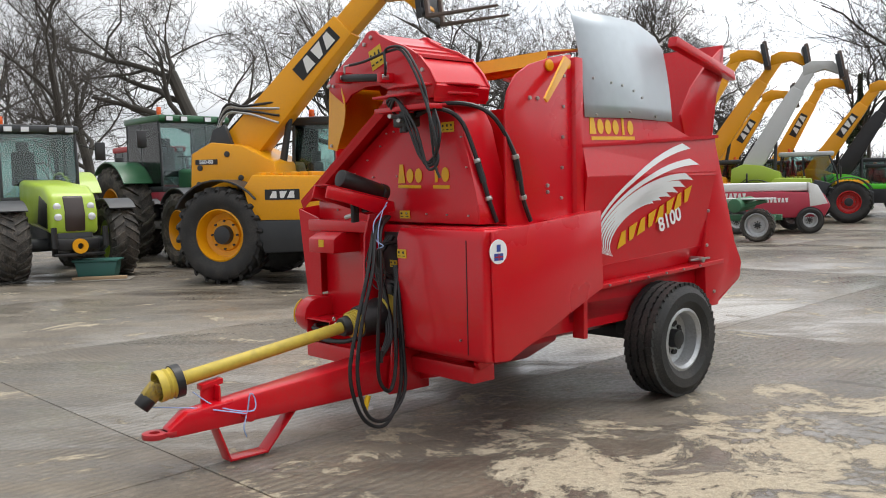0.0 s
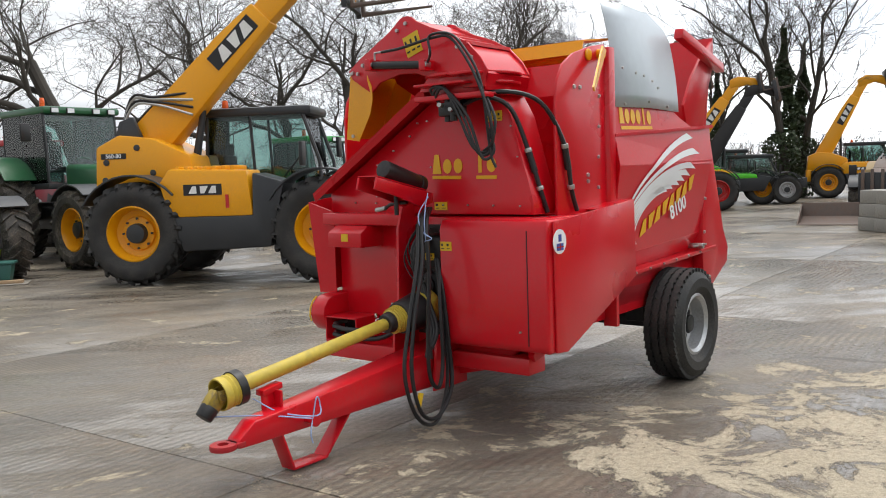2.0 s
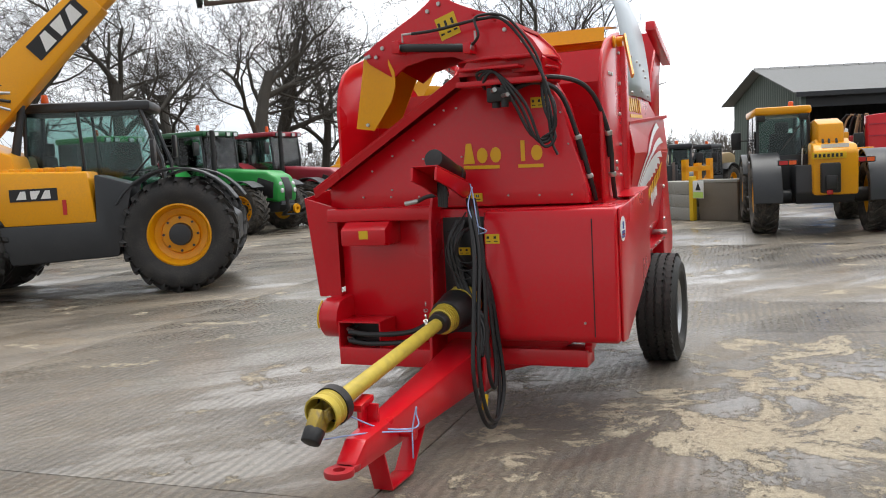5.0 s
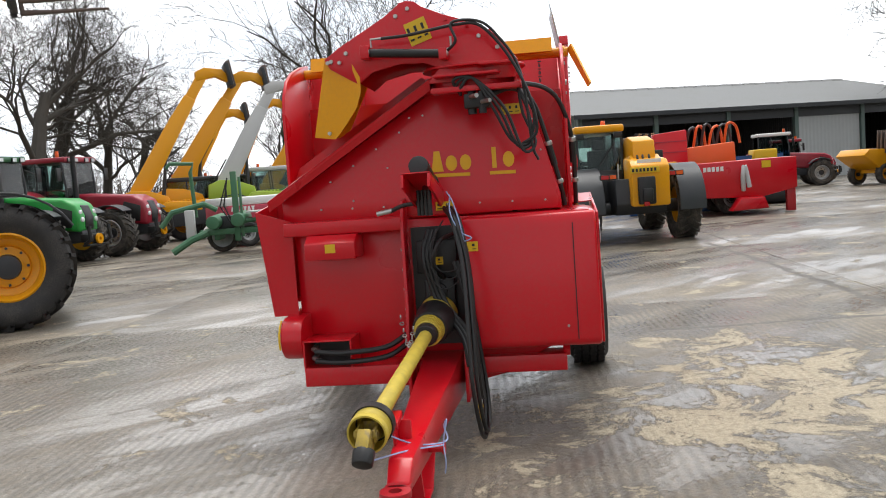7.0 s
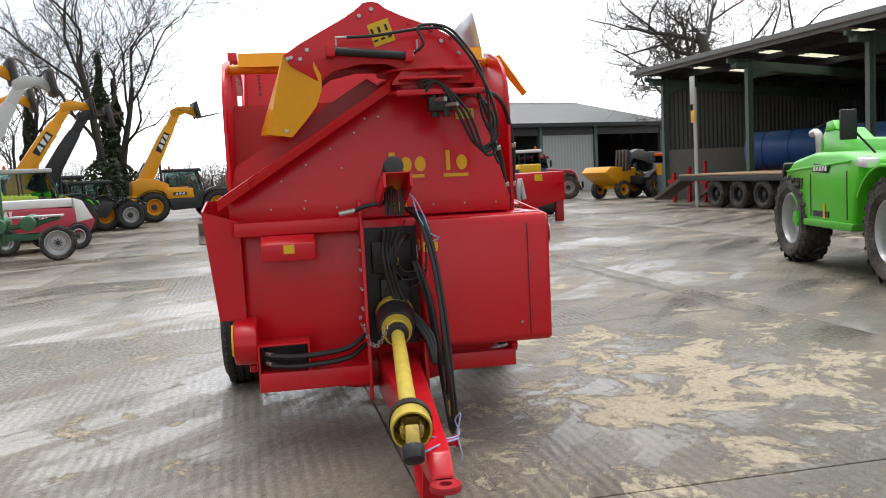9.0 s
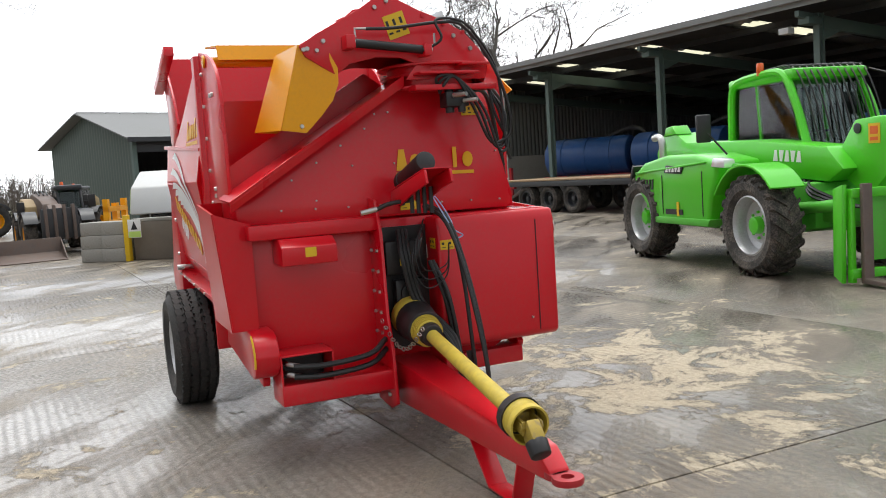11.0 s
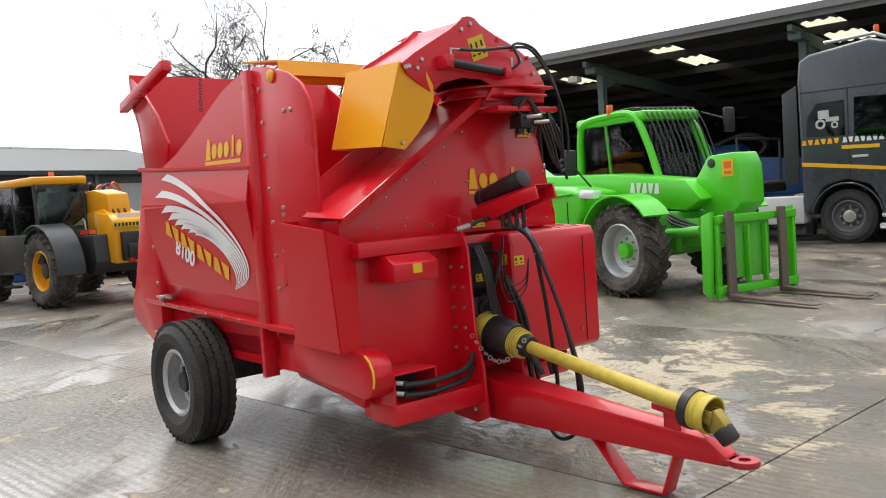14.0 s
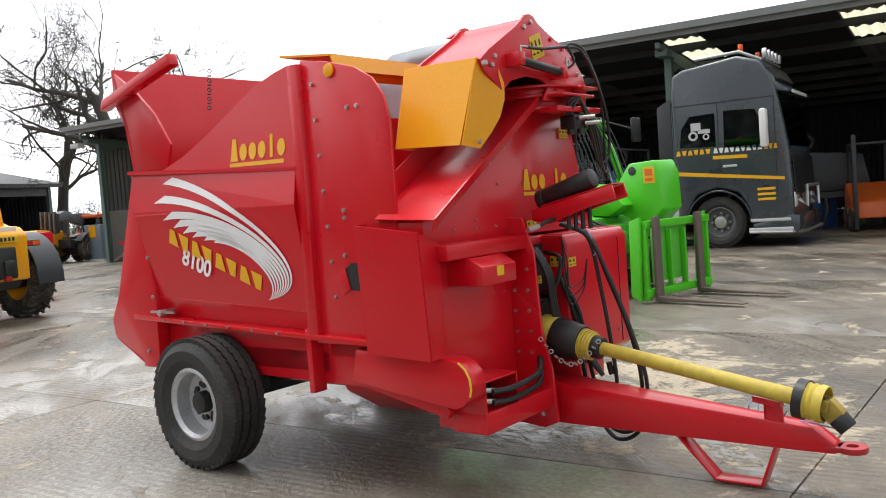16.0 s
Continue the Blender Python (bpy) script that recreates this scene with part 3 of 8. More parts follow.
for sd in (1, -1):
    # lower folded side panel
    s = Shape()
    for (za, zb) in ((0.95, 1.55), (1.55, 1.80)):
        fa, ra = (0.90, -0.54 - 0.13 * (za - 0.95) / 0.8), (0.90, -0.54 - 0.13 * (zb - 0.95) / 0.8)
        s.quadbox([(fa[0], sd * side_v(za), za), (ra[0], sd * side_v(zb), zb - 0.06 * (zb > 1.7)), (ra[1], sd * side_v(zb), zb + 0.03), (fa[1], sd * side_v(za), za + 0.06 * (za < 1))], 0.006)
    panel = part("side_panel", s, RED, feeder)
    s = Shape()
    s.quadbox([(0.91, sd * 0.885, 1.735), (0.91, sd * 0.885, 1.755), (-0.68, sd * 0.905, 1.85), (-0.68, sd * 0.905, 1.825)], 0.035)
    part("panel_flange", s, RED, feeder)
    # arched upper panel leaning inwards
    arch = [(0.90, 1.75), (0.96, 2.29), (0.84, 2.315), (0.72, 2.29), (0.55, 2.235), (0.35, 2.13), (0.10, 2.00), (-0.12, 1.90), (-0.35, 1.825)]
    s = Shape()
    s.quadbox([(u, sd * (0.89 - (z - 1.75) * 0.10), z) for u, z in arch], 0.006)
    part("upper_panel", s, RED, feeder)
    # flat flank of the shredding chamber
    flank = [(0.93, 0.78), (0.97, 2.32), (1.15, 2.29), (1.36, 2.23), (1.48, 2.16), (1.55, 2.06), (1.58, 1.93), (1.58, 1.30), (1.45, 0.78)]
    s = Shape()
    s.prism(flank, 'y', sd * 0.845, sd * 0.865, 0.004)
    flank_ob = part("flank_plate", s, RED, feeder)
    s = Shape()
    s.prism([(0.90, sd * 0.90), (0.97, sd * 0.895), (0.985, sd * 0.845), (0.93, sd * 0.85)], 'z', 0.80, 2.30, 0.004)
    part("corner_post", s, RED, feeder)
    bolts(feeder, [(1.05 + 0.01 * k, sd * 0.866, 2.18 - 0.19 * k) for k in range(7)], 'y' if sd > 0 else '-y')
    bolts(feeder, [(1.30, sd * 0.866, 2.03), (1.37, sd * 0.866, 2.03), (1.22, sd * 0.866, 1.50), (1.22, sd * 0.866, 1.46), (1.20, sd * 0.866, 1.26)], 'y' if sd > 0 else '-y', 0.014)
    # chassis side rail with lip, posts
    s = Shape()
    s.prism([(-0.80, 0.56), (-0.80, 0.87), (0.90, 0.80), (1.50, 0.79), (1.78, 0.46), (1.76, 0.42), (1.2, 0.54)], 'y', sd * 0.76, sd * 0.80, 0.004)
    part("chassis_rail", s, RED, feeder)
    s = Shape()
    s.prism([(-0.80, 0.87), (-0.80, 0.90), (1.48, 0.81), (1.48, 0.78)], 'y', sd * 0.78, sd * 0.90, 0.004)
    part("rail_lip", s, RED, feeder)
    s = Shape()
    s.quadbox([(-0.52, sd * 0.80, 0.90), (0.88, sd * 0.80, 0.82), (0.88, sd * 0.855, 0.95), (-0.54, sd * 0.855, 1.02)], 0.006)
    part("lower_skirt", s, RED, feeder)
    for u in (0.88, -0.58):
        s = Shape()
        s.prism([(u - 0.02, sd * 0.79), (u + 0.02, sd * 0.79), (u + 0.02, sd * 0.885), (u - 0.02, sd * 0.885)], 'z', 0.50, 0.86, 0.003)
        part("post", s, RED, feeder)
    bolts(feeder, [(-0.45 + 0.22 * k, sd * 0.902, 0.875 - 0.0088 * k) for k in range(6)], 'y' if sd > 0 else '-y', 0.009)
    # rear wing and prop
    wing = [(-0.86, 2.53), (-0.86, 2.32), (-0.74, 2.12), (-0.67, 1.80), (-0.34, 1.80), (-0.27, 1.99), (-0.42, 2.20), (-0.60, 2.36)]
    s = Shape()
    s.prism(wing, 'y', sd * 0.84, sd * 0.86, 0.003)
    part("rear_wing", s, RED, feeder)
    gate = [(-0.68, 1.83), (-0.98, 1.02), (-1.08, 0.86), (-1.06, 0.74), (-0.74, 0.60), (-0.74, 0.55), (-0.56, 0.55), (-0.54, 1.00)]
    s = Shape()
    s.prism(gate, 'y', sd * 0.80, sd * 0.89, 0.008)
    part("tailgate_side", s, RED, feeder)
    s = Shape()
    s.prism([(-0.92, 2.27), (-0.90, 2.34), (-0.12, 2.53), (-0.10, 2.46)], 'y', sd * 0.86, sd * 0.93, 0.006)
    part("prop_bar", s, RED, feeder)
    bolts(feeder, [(-0.62, sd * 0.892, 1.55), (-0.58, sd * 0.892, 1.28), (-0.56, sd * 0.892, 1.02), (-0.66, sd * 0.892, 0.66)], 'y' if sd > 0 else '-y', 0.014)
    # decals: sweeping white stripes
    def bez(p, t):
        return tuple((1 - t) ** 3 * p[0][i] + 3 * t * (1 - t) ** 2 * p[1][i] + 3 * t * t * (1 - t) * p[2][i] + t ** 3 * p[3][i] for i in (0, 1))

    OUT = ((-0.32, 1.79), (0.35, 1.71), (1.22, 1.10), (0.55, 1.012))
    INN = ((0.18, 1.385), (0.45, 1.36), (0.72, 1.10), (0.55, 1.012))
    heads = ((-0.32, 1.795), (-0.41, 1.675), (-0.32, 1.56), (-0.23, 1.505), (-0.14, 1.465), (-0.05, 1.435), (0.06, 1.41), (0.15, 1.39))
    for k, head in enumerate(heads):
        w = 0.082 - 0.0022 * k
        rows = []
        for i in range(25):
            row = []
            for f, lead, drop in ((k / 7.6, 0.05, 0.0), (k / 7.6 + w, 0.0, 0.052 - 0.003 * k)):
                t = lead + (1 - lead) * i / 24
                c = [head if q == 0 else tuple(OUT[q][e] + (INN[q][e] - OUT[q][e]) * f for e in (0, 1)) for q in range(4)]
                x, z = bez(c, t)
                z -= drop * (1 - t) ** 2
                row.append((x, sd * (side_v(z) + 0.009), z))
            rows.append(row)
        s = Shape()
        s.sheet(rows)
        part("white_stripe", s, DECW, panel)

    def on_side(x, z, e=0.007):
        return (x, sd * (side_v(z) + e), z)

    def on_upper(x, z):
        return (x, sd * (0.89 - (z - 1.75) * 0.10 + 0.006), z)

    if sd < 0:
        blocks(panel, "model_badge", "TOMAHAWK", -0.31, 0.53, 1.375, 1.475, DECY, lambda x, z: on_side(x, z - (x + 0.31) * 0.38), 0.1)
        blocks(feeder, "maker_badge", "Teagle", 0.34, 0.83, 1.825, 1.955, DECY, on_upper)
        s = Shape()
        s.quadbox([on_upper(0.34, 1.795), on_upper(0.81, 1.785), on_upper(0.81, 1.808), on_upper(0.34, 1.817)], 0.003)
        part("badge_underline", s, DECY, feeder)
        lettering(panel, "model_number", "8100", 0.145, Matrix.Translation((-0.06, -side_v(1.24) - 0.009, 1.235)) @ pose(0, 0, 0, 90, 0, 0) @ pose(0, 0, 0, 0, 0, -19), DECW)
    else:
        blocks(panel, "model_badge", "TOMAHAWK", -0.53, 0.31, 1.375, 1.475, DECY, lambda x, z: on_side(-x, z - (0.31 - x) * 0.38), 0.1)
        blocks(feeder, "maker_badge", "Teagle", -0.83, -0.34, 1.825, 1.955, DECY, lambda x, z: on_upper(-x, z))
        s = Shape()
        s.quadbox([on_upper(0.34, 1.795), on_upper(0.81, 1.785), on_upper(0.81, 1.808), on_upper(0.34, 1.817)], 0.003)
        part("badge_underline", s, DECY, feeder)
        lettering(panel, "model_number", "8100", 0.145, Matrix.Translation((-0.07, side_v(1.24) + 0.009, 1.235)) @ pose(0, 0, 0, 90, 0, 180) @ pose(0, 0, 0, 0, 0, 17), DECW)

# hopper walls, floor, tailgate
s = Shape()
s.prism([(-0.86, 2.53), (-0.84, 2.54), (-0.72, 2.14), (-0.66, 1.78), (-1.05, 0.86), (-1.06, 0.74), (-0.72, 0.58), (-0.75, 0.55), (-1.09, 0.72), (-1.09, 0.86), (-0.69, 1.80), (-0.75, 2.12)], 'y', -0.86, 0.86)
part("tailgate", s, RED, feeder)
s = Shape()
s.quadbox([(1.0, -0.84, 0.75), (1.0, 0.84, 0.75), (1.03, 0.84, 2.02), (1.03, -0.84, 2.02)], 0.01)
part("front_wall", s, RED, feeder)
s = Shape()
s.box(-0.75, 1.0, -0.78, 0.78, 0.60, 0.66)
part("floor_bed", s, RED2, feeder)
s = Shape()
s.prism([(-0.80, 0.72), (0.80, 0.72), (0.80, 0.60), (0.4, 0.42), (0, 0.36), (-0.4, 0.42), (-0.8, 0.60)], 'x', -0.2, 0.95, 0.004)
part("belly", s, RED2, feeder)

# axle and wheels
s = Shape()
s.box(-0.05, 0.05, -0.80, 0.80, 0.35, 0.45, 0.01)
s.box(-0.12, 0.12, -0.70, -0.55, 0.40, 0.60, 0.01).box(-0.12, 0.12, 0.55, 0.70, 0.40, 0.60, 0.01)
part("axle", s, BLACK, feeder)
for sd in (1, -1):
    wheel(feeder, 0.0, sd * 0.945, 0.395, 0.405, 0.29, 0.215, sd, SILVER, TYRE, "rib", BLACK, 0.075)

# drum housing behind the guards
s = Shape()
s.prism([(-0.80, 1.27), (-0.80, 0.70), (-0.70, 0.48), (-0.45, 0.33), (-0.2, 0.27), (0.2, 0.27), (0.45, 0.33), (0.70, 0.48), (0.80, 0.70), (0.80, 1.27)], 'x', 0.96, 1.735, 0.012)
part("drum_housing", s, RED, feeder)
s = Shape()
s.box(1.70, 1.86, -0.83, -0.12, 1.215, 1.295, 0.008)
part("shelf_beam", s, RED, feeder)
s = Shape()
s.box(1.62, 1.80, -0.70, 0.78, 0.34, 0.44, 0.008)
part("cross_beam", s, RED, feeder)
# front plate with the sloping top
plate = [(-0.86, 1.295), (-0.86, 1.42), (0.10, 2.00), (0.58, 2.00), (0.66, 1.86), (0.80, 1.36), (0.80, 1.28)]
s = Shape()
s.prism(plate, 'x', 1.48, 1.74, 0.006)
front = part("front_plate", s, RED, feeder)
s = Shape()
s.quadbox([(1.46, -0.90, 1.44), (1.86, -0.90, 1.42), (1.86, 0.10, 2.05), (1.46, 0.12, 2.05)], 0.008)
chute = part("chute", s, RED, feeder)
s = Shape()
s.quadbox([(1.84, -0.91, 1.37), (1.86, -0.91, 1.43), (1.86, 0.10, 2.06), (1.84, 0.10, 2.00)], 0.008)
part("chute_lip", s, RED, chute)
part("chute_back", Shape().quadbox([(1.46, -0.88, 1.43), (1.46, -0.82, 1.62), (1.46, 0.00, 2.12), (1.46, 0.12, 2.04)], 0.008), RED, chute)
bolts(front, [(1.74, -0.62 + 0.19 * k, 1.36 - 0.004 * k) for k in range(8)], 'x', 0.0065)
bolts(front, [(1.74, -0.55 + 0.145 * k, 1.52 + 0.087 * k) for k in range(5)], 'x', 0.0065)
bolts(front, [(1.74, 0.70, 1.62), (1.74, 0.66, 1.80), (1.74, -0.42, 1.40), (1.74, -0.05, 1.86), (1.74, -0.2, 1.58), (1.74, 0.05, 1.58)], 'x', 0.006)
blocks(front, "maker_badge", "Tea le", 0.055, 0.555, 1.535, 1.655, DECY, lambda x, z: (1.745, x, z))
s = Shape()
s.quadbox([(1.745, 0.06, 1.505), (1.745, 0.285, 1.500), (1.745, 0.285, 1.520), (1.745, 0.06, 1.525)], 0.003)
part("badge_underline", s, DECY, front)
s = Shape()
s.quadbox([(1.745, 0.40, 1.498), (1.745, 0.55, 1.495), (1.745, 0.55, 1.515), (1.745, 0.40, 1.518)], 0.003)
part("badge_underline", s, DECY, front)


def sticker(parent, m, w, h, name="warning_sticker"):
    """A yellow label with black pictogram bars."""
    s = Shape()
    s.box(-0.0015, 0.0015, -w / 2, w / 2, -h / 2, h / 2)
    ob = part(name, s, STICK, parent, m=m)
    s = Shape()
    n = max(2, int(w / 0.035))
    for i in range(n):
        a = -w / 2 + w * (i + 0.2) / n
        s.box(0.001, 0.003, a, a + w / n * 0.35, h * 0.02, h * 0.28)
        s.box(0.001, 0.003, a, a + w / n * 0.55, -h * 0.30, -h * 0.22)
    part("pictogram", s, INK, ob)
    return ob


sticker(feeder, pose(1.746, 0.545, 1.865), 0.11, 0.06)
sticker(feeder, pose(1.746, 0.12, 1.335), 0.10, 0.05)

# drum guard: rounded box on the left with the long side cover
s = Shape()
s.prism([(1.20, 1.262), (1.20, 0.78), (1.64, 0.535), (1.74, 0.50), (1.88, 0.50), (1.905, 0.53), (1.905, 1.20), (1.88, 1.262)], 'y', 0.22, 0.985, 0.035, None, 4)
guard = part("front_guard", s, RED, feeder)
s = Shape()
s.prism([(1.86, 0.26), (1.86, 0.95), (1.22, 0.95), (1.22, 0.26)], 'z', 1.24, 1.268, 0.006)
part("guard_lid", s, RED, guard)
s = Shape()
s.prism([(1.85, 1.25), (0.86, 1.335), (0.84, 0.84), (1.72, 0.495), (1.84, 0.505)], 'y', 0.985, 1.001, 0.006)
s.quadbox([(1.25, 0.80, 1.285), (0.87, 0.80, 1.33), (0.87, 0.99, 1.33), (1.25, 0.99, 1.29)], 0.006)
s.quadbox([(1.74, 0.80, 0.505), (0.85, 0.80, 0.84), (0.85, 0.99, 0.84), (1.74, 0.99, 0.505)], 0.006)
part("side_guard", s, RED, feeder)
s = Shape()
s.box(1.905, 1.9085, 0.850, 0.855, 0.54, 1.20)
s.quadbox([(1.86, 0.852, 1.269), (1.24, 0.852, 1.269), (1.24, 0.857, 1.269), (1.86, 0.857, 1.269)], 0.003)
part("guard_seam", s, INK, guard)
s = Shape()
s.cyl((1.55, 0.52, 1.25), (1.55, 0.52, 1.43), 0.018, 0.016, 10, 0.004)
s.box(1.50, 1.60, 0.48, 0.62, 1.262, 1.268)
part("lever", s, BLACK, guard)
s = Shape()
s.cyl((1.80, 1.003, 1.135), (1.80, 1.006, 1.135), 0.070, None, 32)
badge = part("round_badge", s, DECW, feeder, "round white badge with a small flag")
s = Shape()
s.box(1.765, 1.835, 1.006, 1.0085, 1.085, 1.125).box(1.785, 1.815, 1.006, 1.0085, 1.135, 1.175)
part("badge_flag", s, BLUEINK, badge)
s = Shape()
s.box(1.797, 1.803, 1.008, 1.0095, 1.085, 1.125).box(1.765, 1.835, 1.008, 1.0095, 1.102, 1.108)
part("badge_cross", s, RLENS, badge)
bolts(guard, [(1.908, 0.80, 0.62)], 'x', 0.008)
sticker(feeder, pose(1.907, 0.275, 1.10), 0.085, 0.055)
sticker(feeder, pose(1.80, 0.06, 1.02), 0.075, 0.045)

# data plate and stickers on the inner guard side
pl = part("data_plate", Shape().box(1.66, 1.74, 0.214, 0.219, 1.02, 1.10), DECW, guard)
for q in range(3):
    part("print_bar", Shape().box(1.67, 1.73, 0.212, 0.2145, 1.035 + 0.022 * q, 1.045 + 0.022 * q), INK, pl)
sticker(guard, pose(1.83, 0.218, 1.11, 0, 0, -90), 0.07, 0.06)

# gearbox recess
s = Shape()
s.box(1.736, 1.752, -0.09, 0.21, 0.52, 1.22)
s.box(1.75, 1.80, -0.06, 0.18, 0.95, 1.14, 0.01).box(1.75, 1.82, -0.02, 0.16, 0.72, 0.92, 0.015).cyl((1.75, 0.06, 0.84), (1.84, 0.06, 0.84), 0.055, None, 16, 0.006)
part("gearbox", s, BLACK, feeder)
# bolted upright plate and lower gusset beside the gearbox
s = Shape()
s.prism([(1.62, 1.30), (1.70, 1.40), (1.84, 1.38), (1.90, 1.20), (1.92, 0.75), (1.97, 0.55), (1.99, 0.26), (1.90, 0.22), (1.70, 0.24), (1.68, 0.60)], 'y', -0.125, -0.105, 0.005)
upright = part("upright_plate", s, RED, feeder)
bolts(upright, [(1.76 + 0.005 * (k % 2), -0.125, 1.10 - 0.115 * k) for k in range(5)], '-y', 0.011)
bolts(upright, [(1.85, -0.125, 1.10 - 0.115 * k) for k in range(5)], '-y', 0.011)
bolts(upright, [(1.90, -0.125, 0.42), (1.74, -0.125, 0.30), (1.90, -0.125, 0.30)], '-y', 0.014)
s = Shape()
s.prism([(1.66, 0.55), (1.95, 0.55), (1.99, 0.22), (1.66, 0.22)], 'y', 0.20, 0.22, 0.005)
part("upright_plate", s, RED, feeder)
# sticker box, right shield, chain guard
s = Shape()
s.prism([(1.70, 1.205), (1.88, 1.215), (1.955, 1.17), (1.955, 1.075), (1.74, 1.075)], 'y', -0.685, -0.385, 0.006)
cover = part("lamp_cover", s, RED, feeder)
s = Shape()
s.box(1.955, 1.958, -0.56, -0.50, 1.115, 1.165)
part("warning_sticker", s, STICK, cover)
s = Shape()
s.quadbox([(1.40, -0.955, 0.76), (1.80, -0.94, 0.74), (1.82, -1.00, 1.37), (1.42, -1.01, 1.42)], 0.012)
shield = part("belt_shield", s, RED, feeder)
s = Shape()
s.quadbox([(1.34, -0.86, 0.80), (1.40, -0.955, 0.76), (1.42, -1.01, 1.42), (1.36, -0.87, 1.42)], 0.010)
part("shield_cheek", s, RED, shield)
part("shield_cheek", Shape().quadbox([(1.80, -0.94, 0.74), (1.78, -0.80, 0.74), (1.78, -0.80, 1.30), (1.82, -1.00, 1.37)], 0.010), RED, shield)
end = [(1.18, 0.58), (1.22, 0.76)] + [(1.85 + 0.125 * math.cos(a), 0.615 + 0.125 * math.sin(a)) for a in [1.45, 1.0, 0.5, 0, -0.5, -1.0, -1.45]]
s = Shape()
s.prism(end, 'y', -0.87, -0.74, 0.012)
cg = part("chain_guard", s, RED, feeder)
s = Shape()
s.tube([(1.85 + 0.126 * math.cos(a), -0.872, 0.615 + 0.126 * math.sin(a)) for a in [1.1, 0.7, 0.3, -0.1, -0.4]], 0.006, 6)
part("yellow_edge", s, STICK, cg)
s = Shape()
s.box(1.74, 1.96, -0.74, -0.45, 0.60, 0.61, 0.002).box(1.74, 1.96, -0.46, -0.45, 0.44, 0.61).box(1.74, 1.96, -0.74, -0.73, 0.44, 0.61).box(1.74, 1.75, -0.73, -0.46, 0.44, 0.60).box(1.74, 1.96, -0.74, -0.12, 0.34, 0.45, 0.006)
part("coupling_box", s, RED, feeder)
s = Shape()
s.box(1.752, 1.80, -0.72, -0.47, 0.46, 0.58)
part("hydraulic_motor", s, BLACK, feeder)
for z in (0.50, 0.555):
    s = Shape()
    s.tube([(1.80, -0.70, z), (1.92, -0.69, z), (1.95, -0.64, z - 0.01)], 0.014, 8)
    part("hose_fitting", s, CHROME, feeder)
    s = Shape()
    s.tube([(1.95, -0.67, z - 0.01), (1.97, -0.50, z - 0.02), (1.96, -0.25, z), (1.90, -0.13, z + 0.06)], 0.016, 8, 5)
    part("hose", s, RUBBER, feeder)

# spout: turntable rings, curved hood, ram
for k, (r, z0, z1) in enumerate(((0.30, 1.985, 2.0), (0.25, 2.0, 2.055), (0.29, 2.055, 2.07), (0.25, 2.07, 2.11), (0.30, 2.11, 2.125))):
    s = Shape()
    s.cyl((1.66, 0.34, z0), (1.66, 0.34, z1), r, None, 32, 0.003)
    part("turntable_ring", s, RED, feeder)
outer = [(0.58, 2.03), (0.61, 2.12), (0.56, 2.20), (0.47, 2.29), (0.34, 2.36), (0.20, 2.41), (0.09, 2.46), (0.05, 2.492), (0.01, 2.50), (-0.035, 2.492), (-0.08, 2.455), (-0.14, 2.415), (-0.27, 2.345), (-0.40, 2.275), (-0.49, 2.215)]
inner = [(-0.46, 2.16), (-0.30, 2.06), (-0.22, 2.12), (-0.06, 2.155), (0.08, 2.15), (0.17, 2.115), (0.12, 2.06), (0.10, 2.03)]
s = Shape()
s.prism(outer + inner, 'x', 1.875, 1.893, 0.003)
hood = part("spout_cheek", s, RED, feeder)
s = Shape()
s.prism(outer + inner, 'x', 1.44, 1.458, 0.003)
part("spout_cheek", s, RED, feeder)
s = Shape()
s.sheet([[(1.45, v, z - 0.02), (1.885, v, z - 0.02)] for v, z in outer])
part("spout_top", s, RED, feeder)
s = Shape()
s.quadbox([(1.44, 0.585, 2.03), (1.89, 0.585, 2.03), (1.89, 0.60, 2.12), (1.44, 0.60, 2.12)], 0.006)
for k in range(3):
    s.quadbox([(1.44, 0.46 - 0.12 * k, 2.28 + 0.045 * k), (1.90, 0.46 - 0.12 * k, 2.28 + 0.045 * k), (1.90, 0.46 - 0.12 * k, 2.30 + 0.045 * k), (1.44, 0.46 - 0.12 * k, 2.30 + 0.045 * k)], 0.02)
part("spout_rib", s, RED, feeder)
s = Shape()
s.prism([(-0.14, 2.43), (0.01, 2.50), (0.14, 2.44), (0.06, 2.42), (-0.02, 2.44)], 'x', 1.40, 1.44, 0.006)
part("hinge_lug", s, RED, feeder)
s = Shape()
s.box(1.85, 1.97, 0.12, 0.62, 1.965, 1.995, 0.004).box(1.85, 2.0, 0.14, 0.50, 2.05, 2.065, 0.004).box(1.85, 1.99, 0.40, 0.58, 2.10, 2.115, 0.004)
part("bracket", s, RED, feeder)
bolts(hood, [(1.893, 0.01, 2.455), (1.893, -0.06, 2.42), (1.893, -0.36, 2.24), (1.893, -0.45, 2.20), (1.893, 0.40, 2.27), (1.893, 0.50, 2.20), (1.893, 0.20, 2.2), (1.893, 0.3, 2.05)], 'x', 0.014)
sticker(feeder, pose(1.895, 0.06, 2.325, 18), 0.125, 0.13)
s = Shape()
s.box(1.89, 1.99, -0.26, -0.21, 2.19, 2.26, 0.004)
part("ram_bracket", s, RED, feeder)
part("ram_bracket", Shape().box(1.89, 1.99, 0.18, 0.225, 2.15, 2.21, 0.004), RED, feeder)
s = Shape()
s.cyl((1.955, -0.22, 2.222), (1.955, 0.20, 2.183), 0.024, None, 14, 0.004)
ram = part("ram", s, BLACK, feeder)
s = Shape()
s.cyl((1.93, -0.232, 2.224), (1.985, -0.232, 2.224), 0.026, None, 14, 0.004)
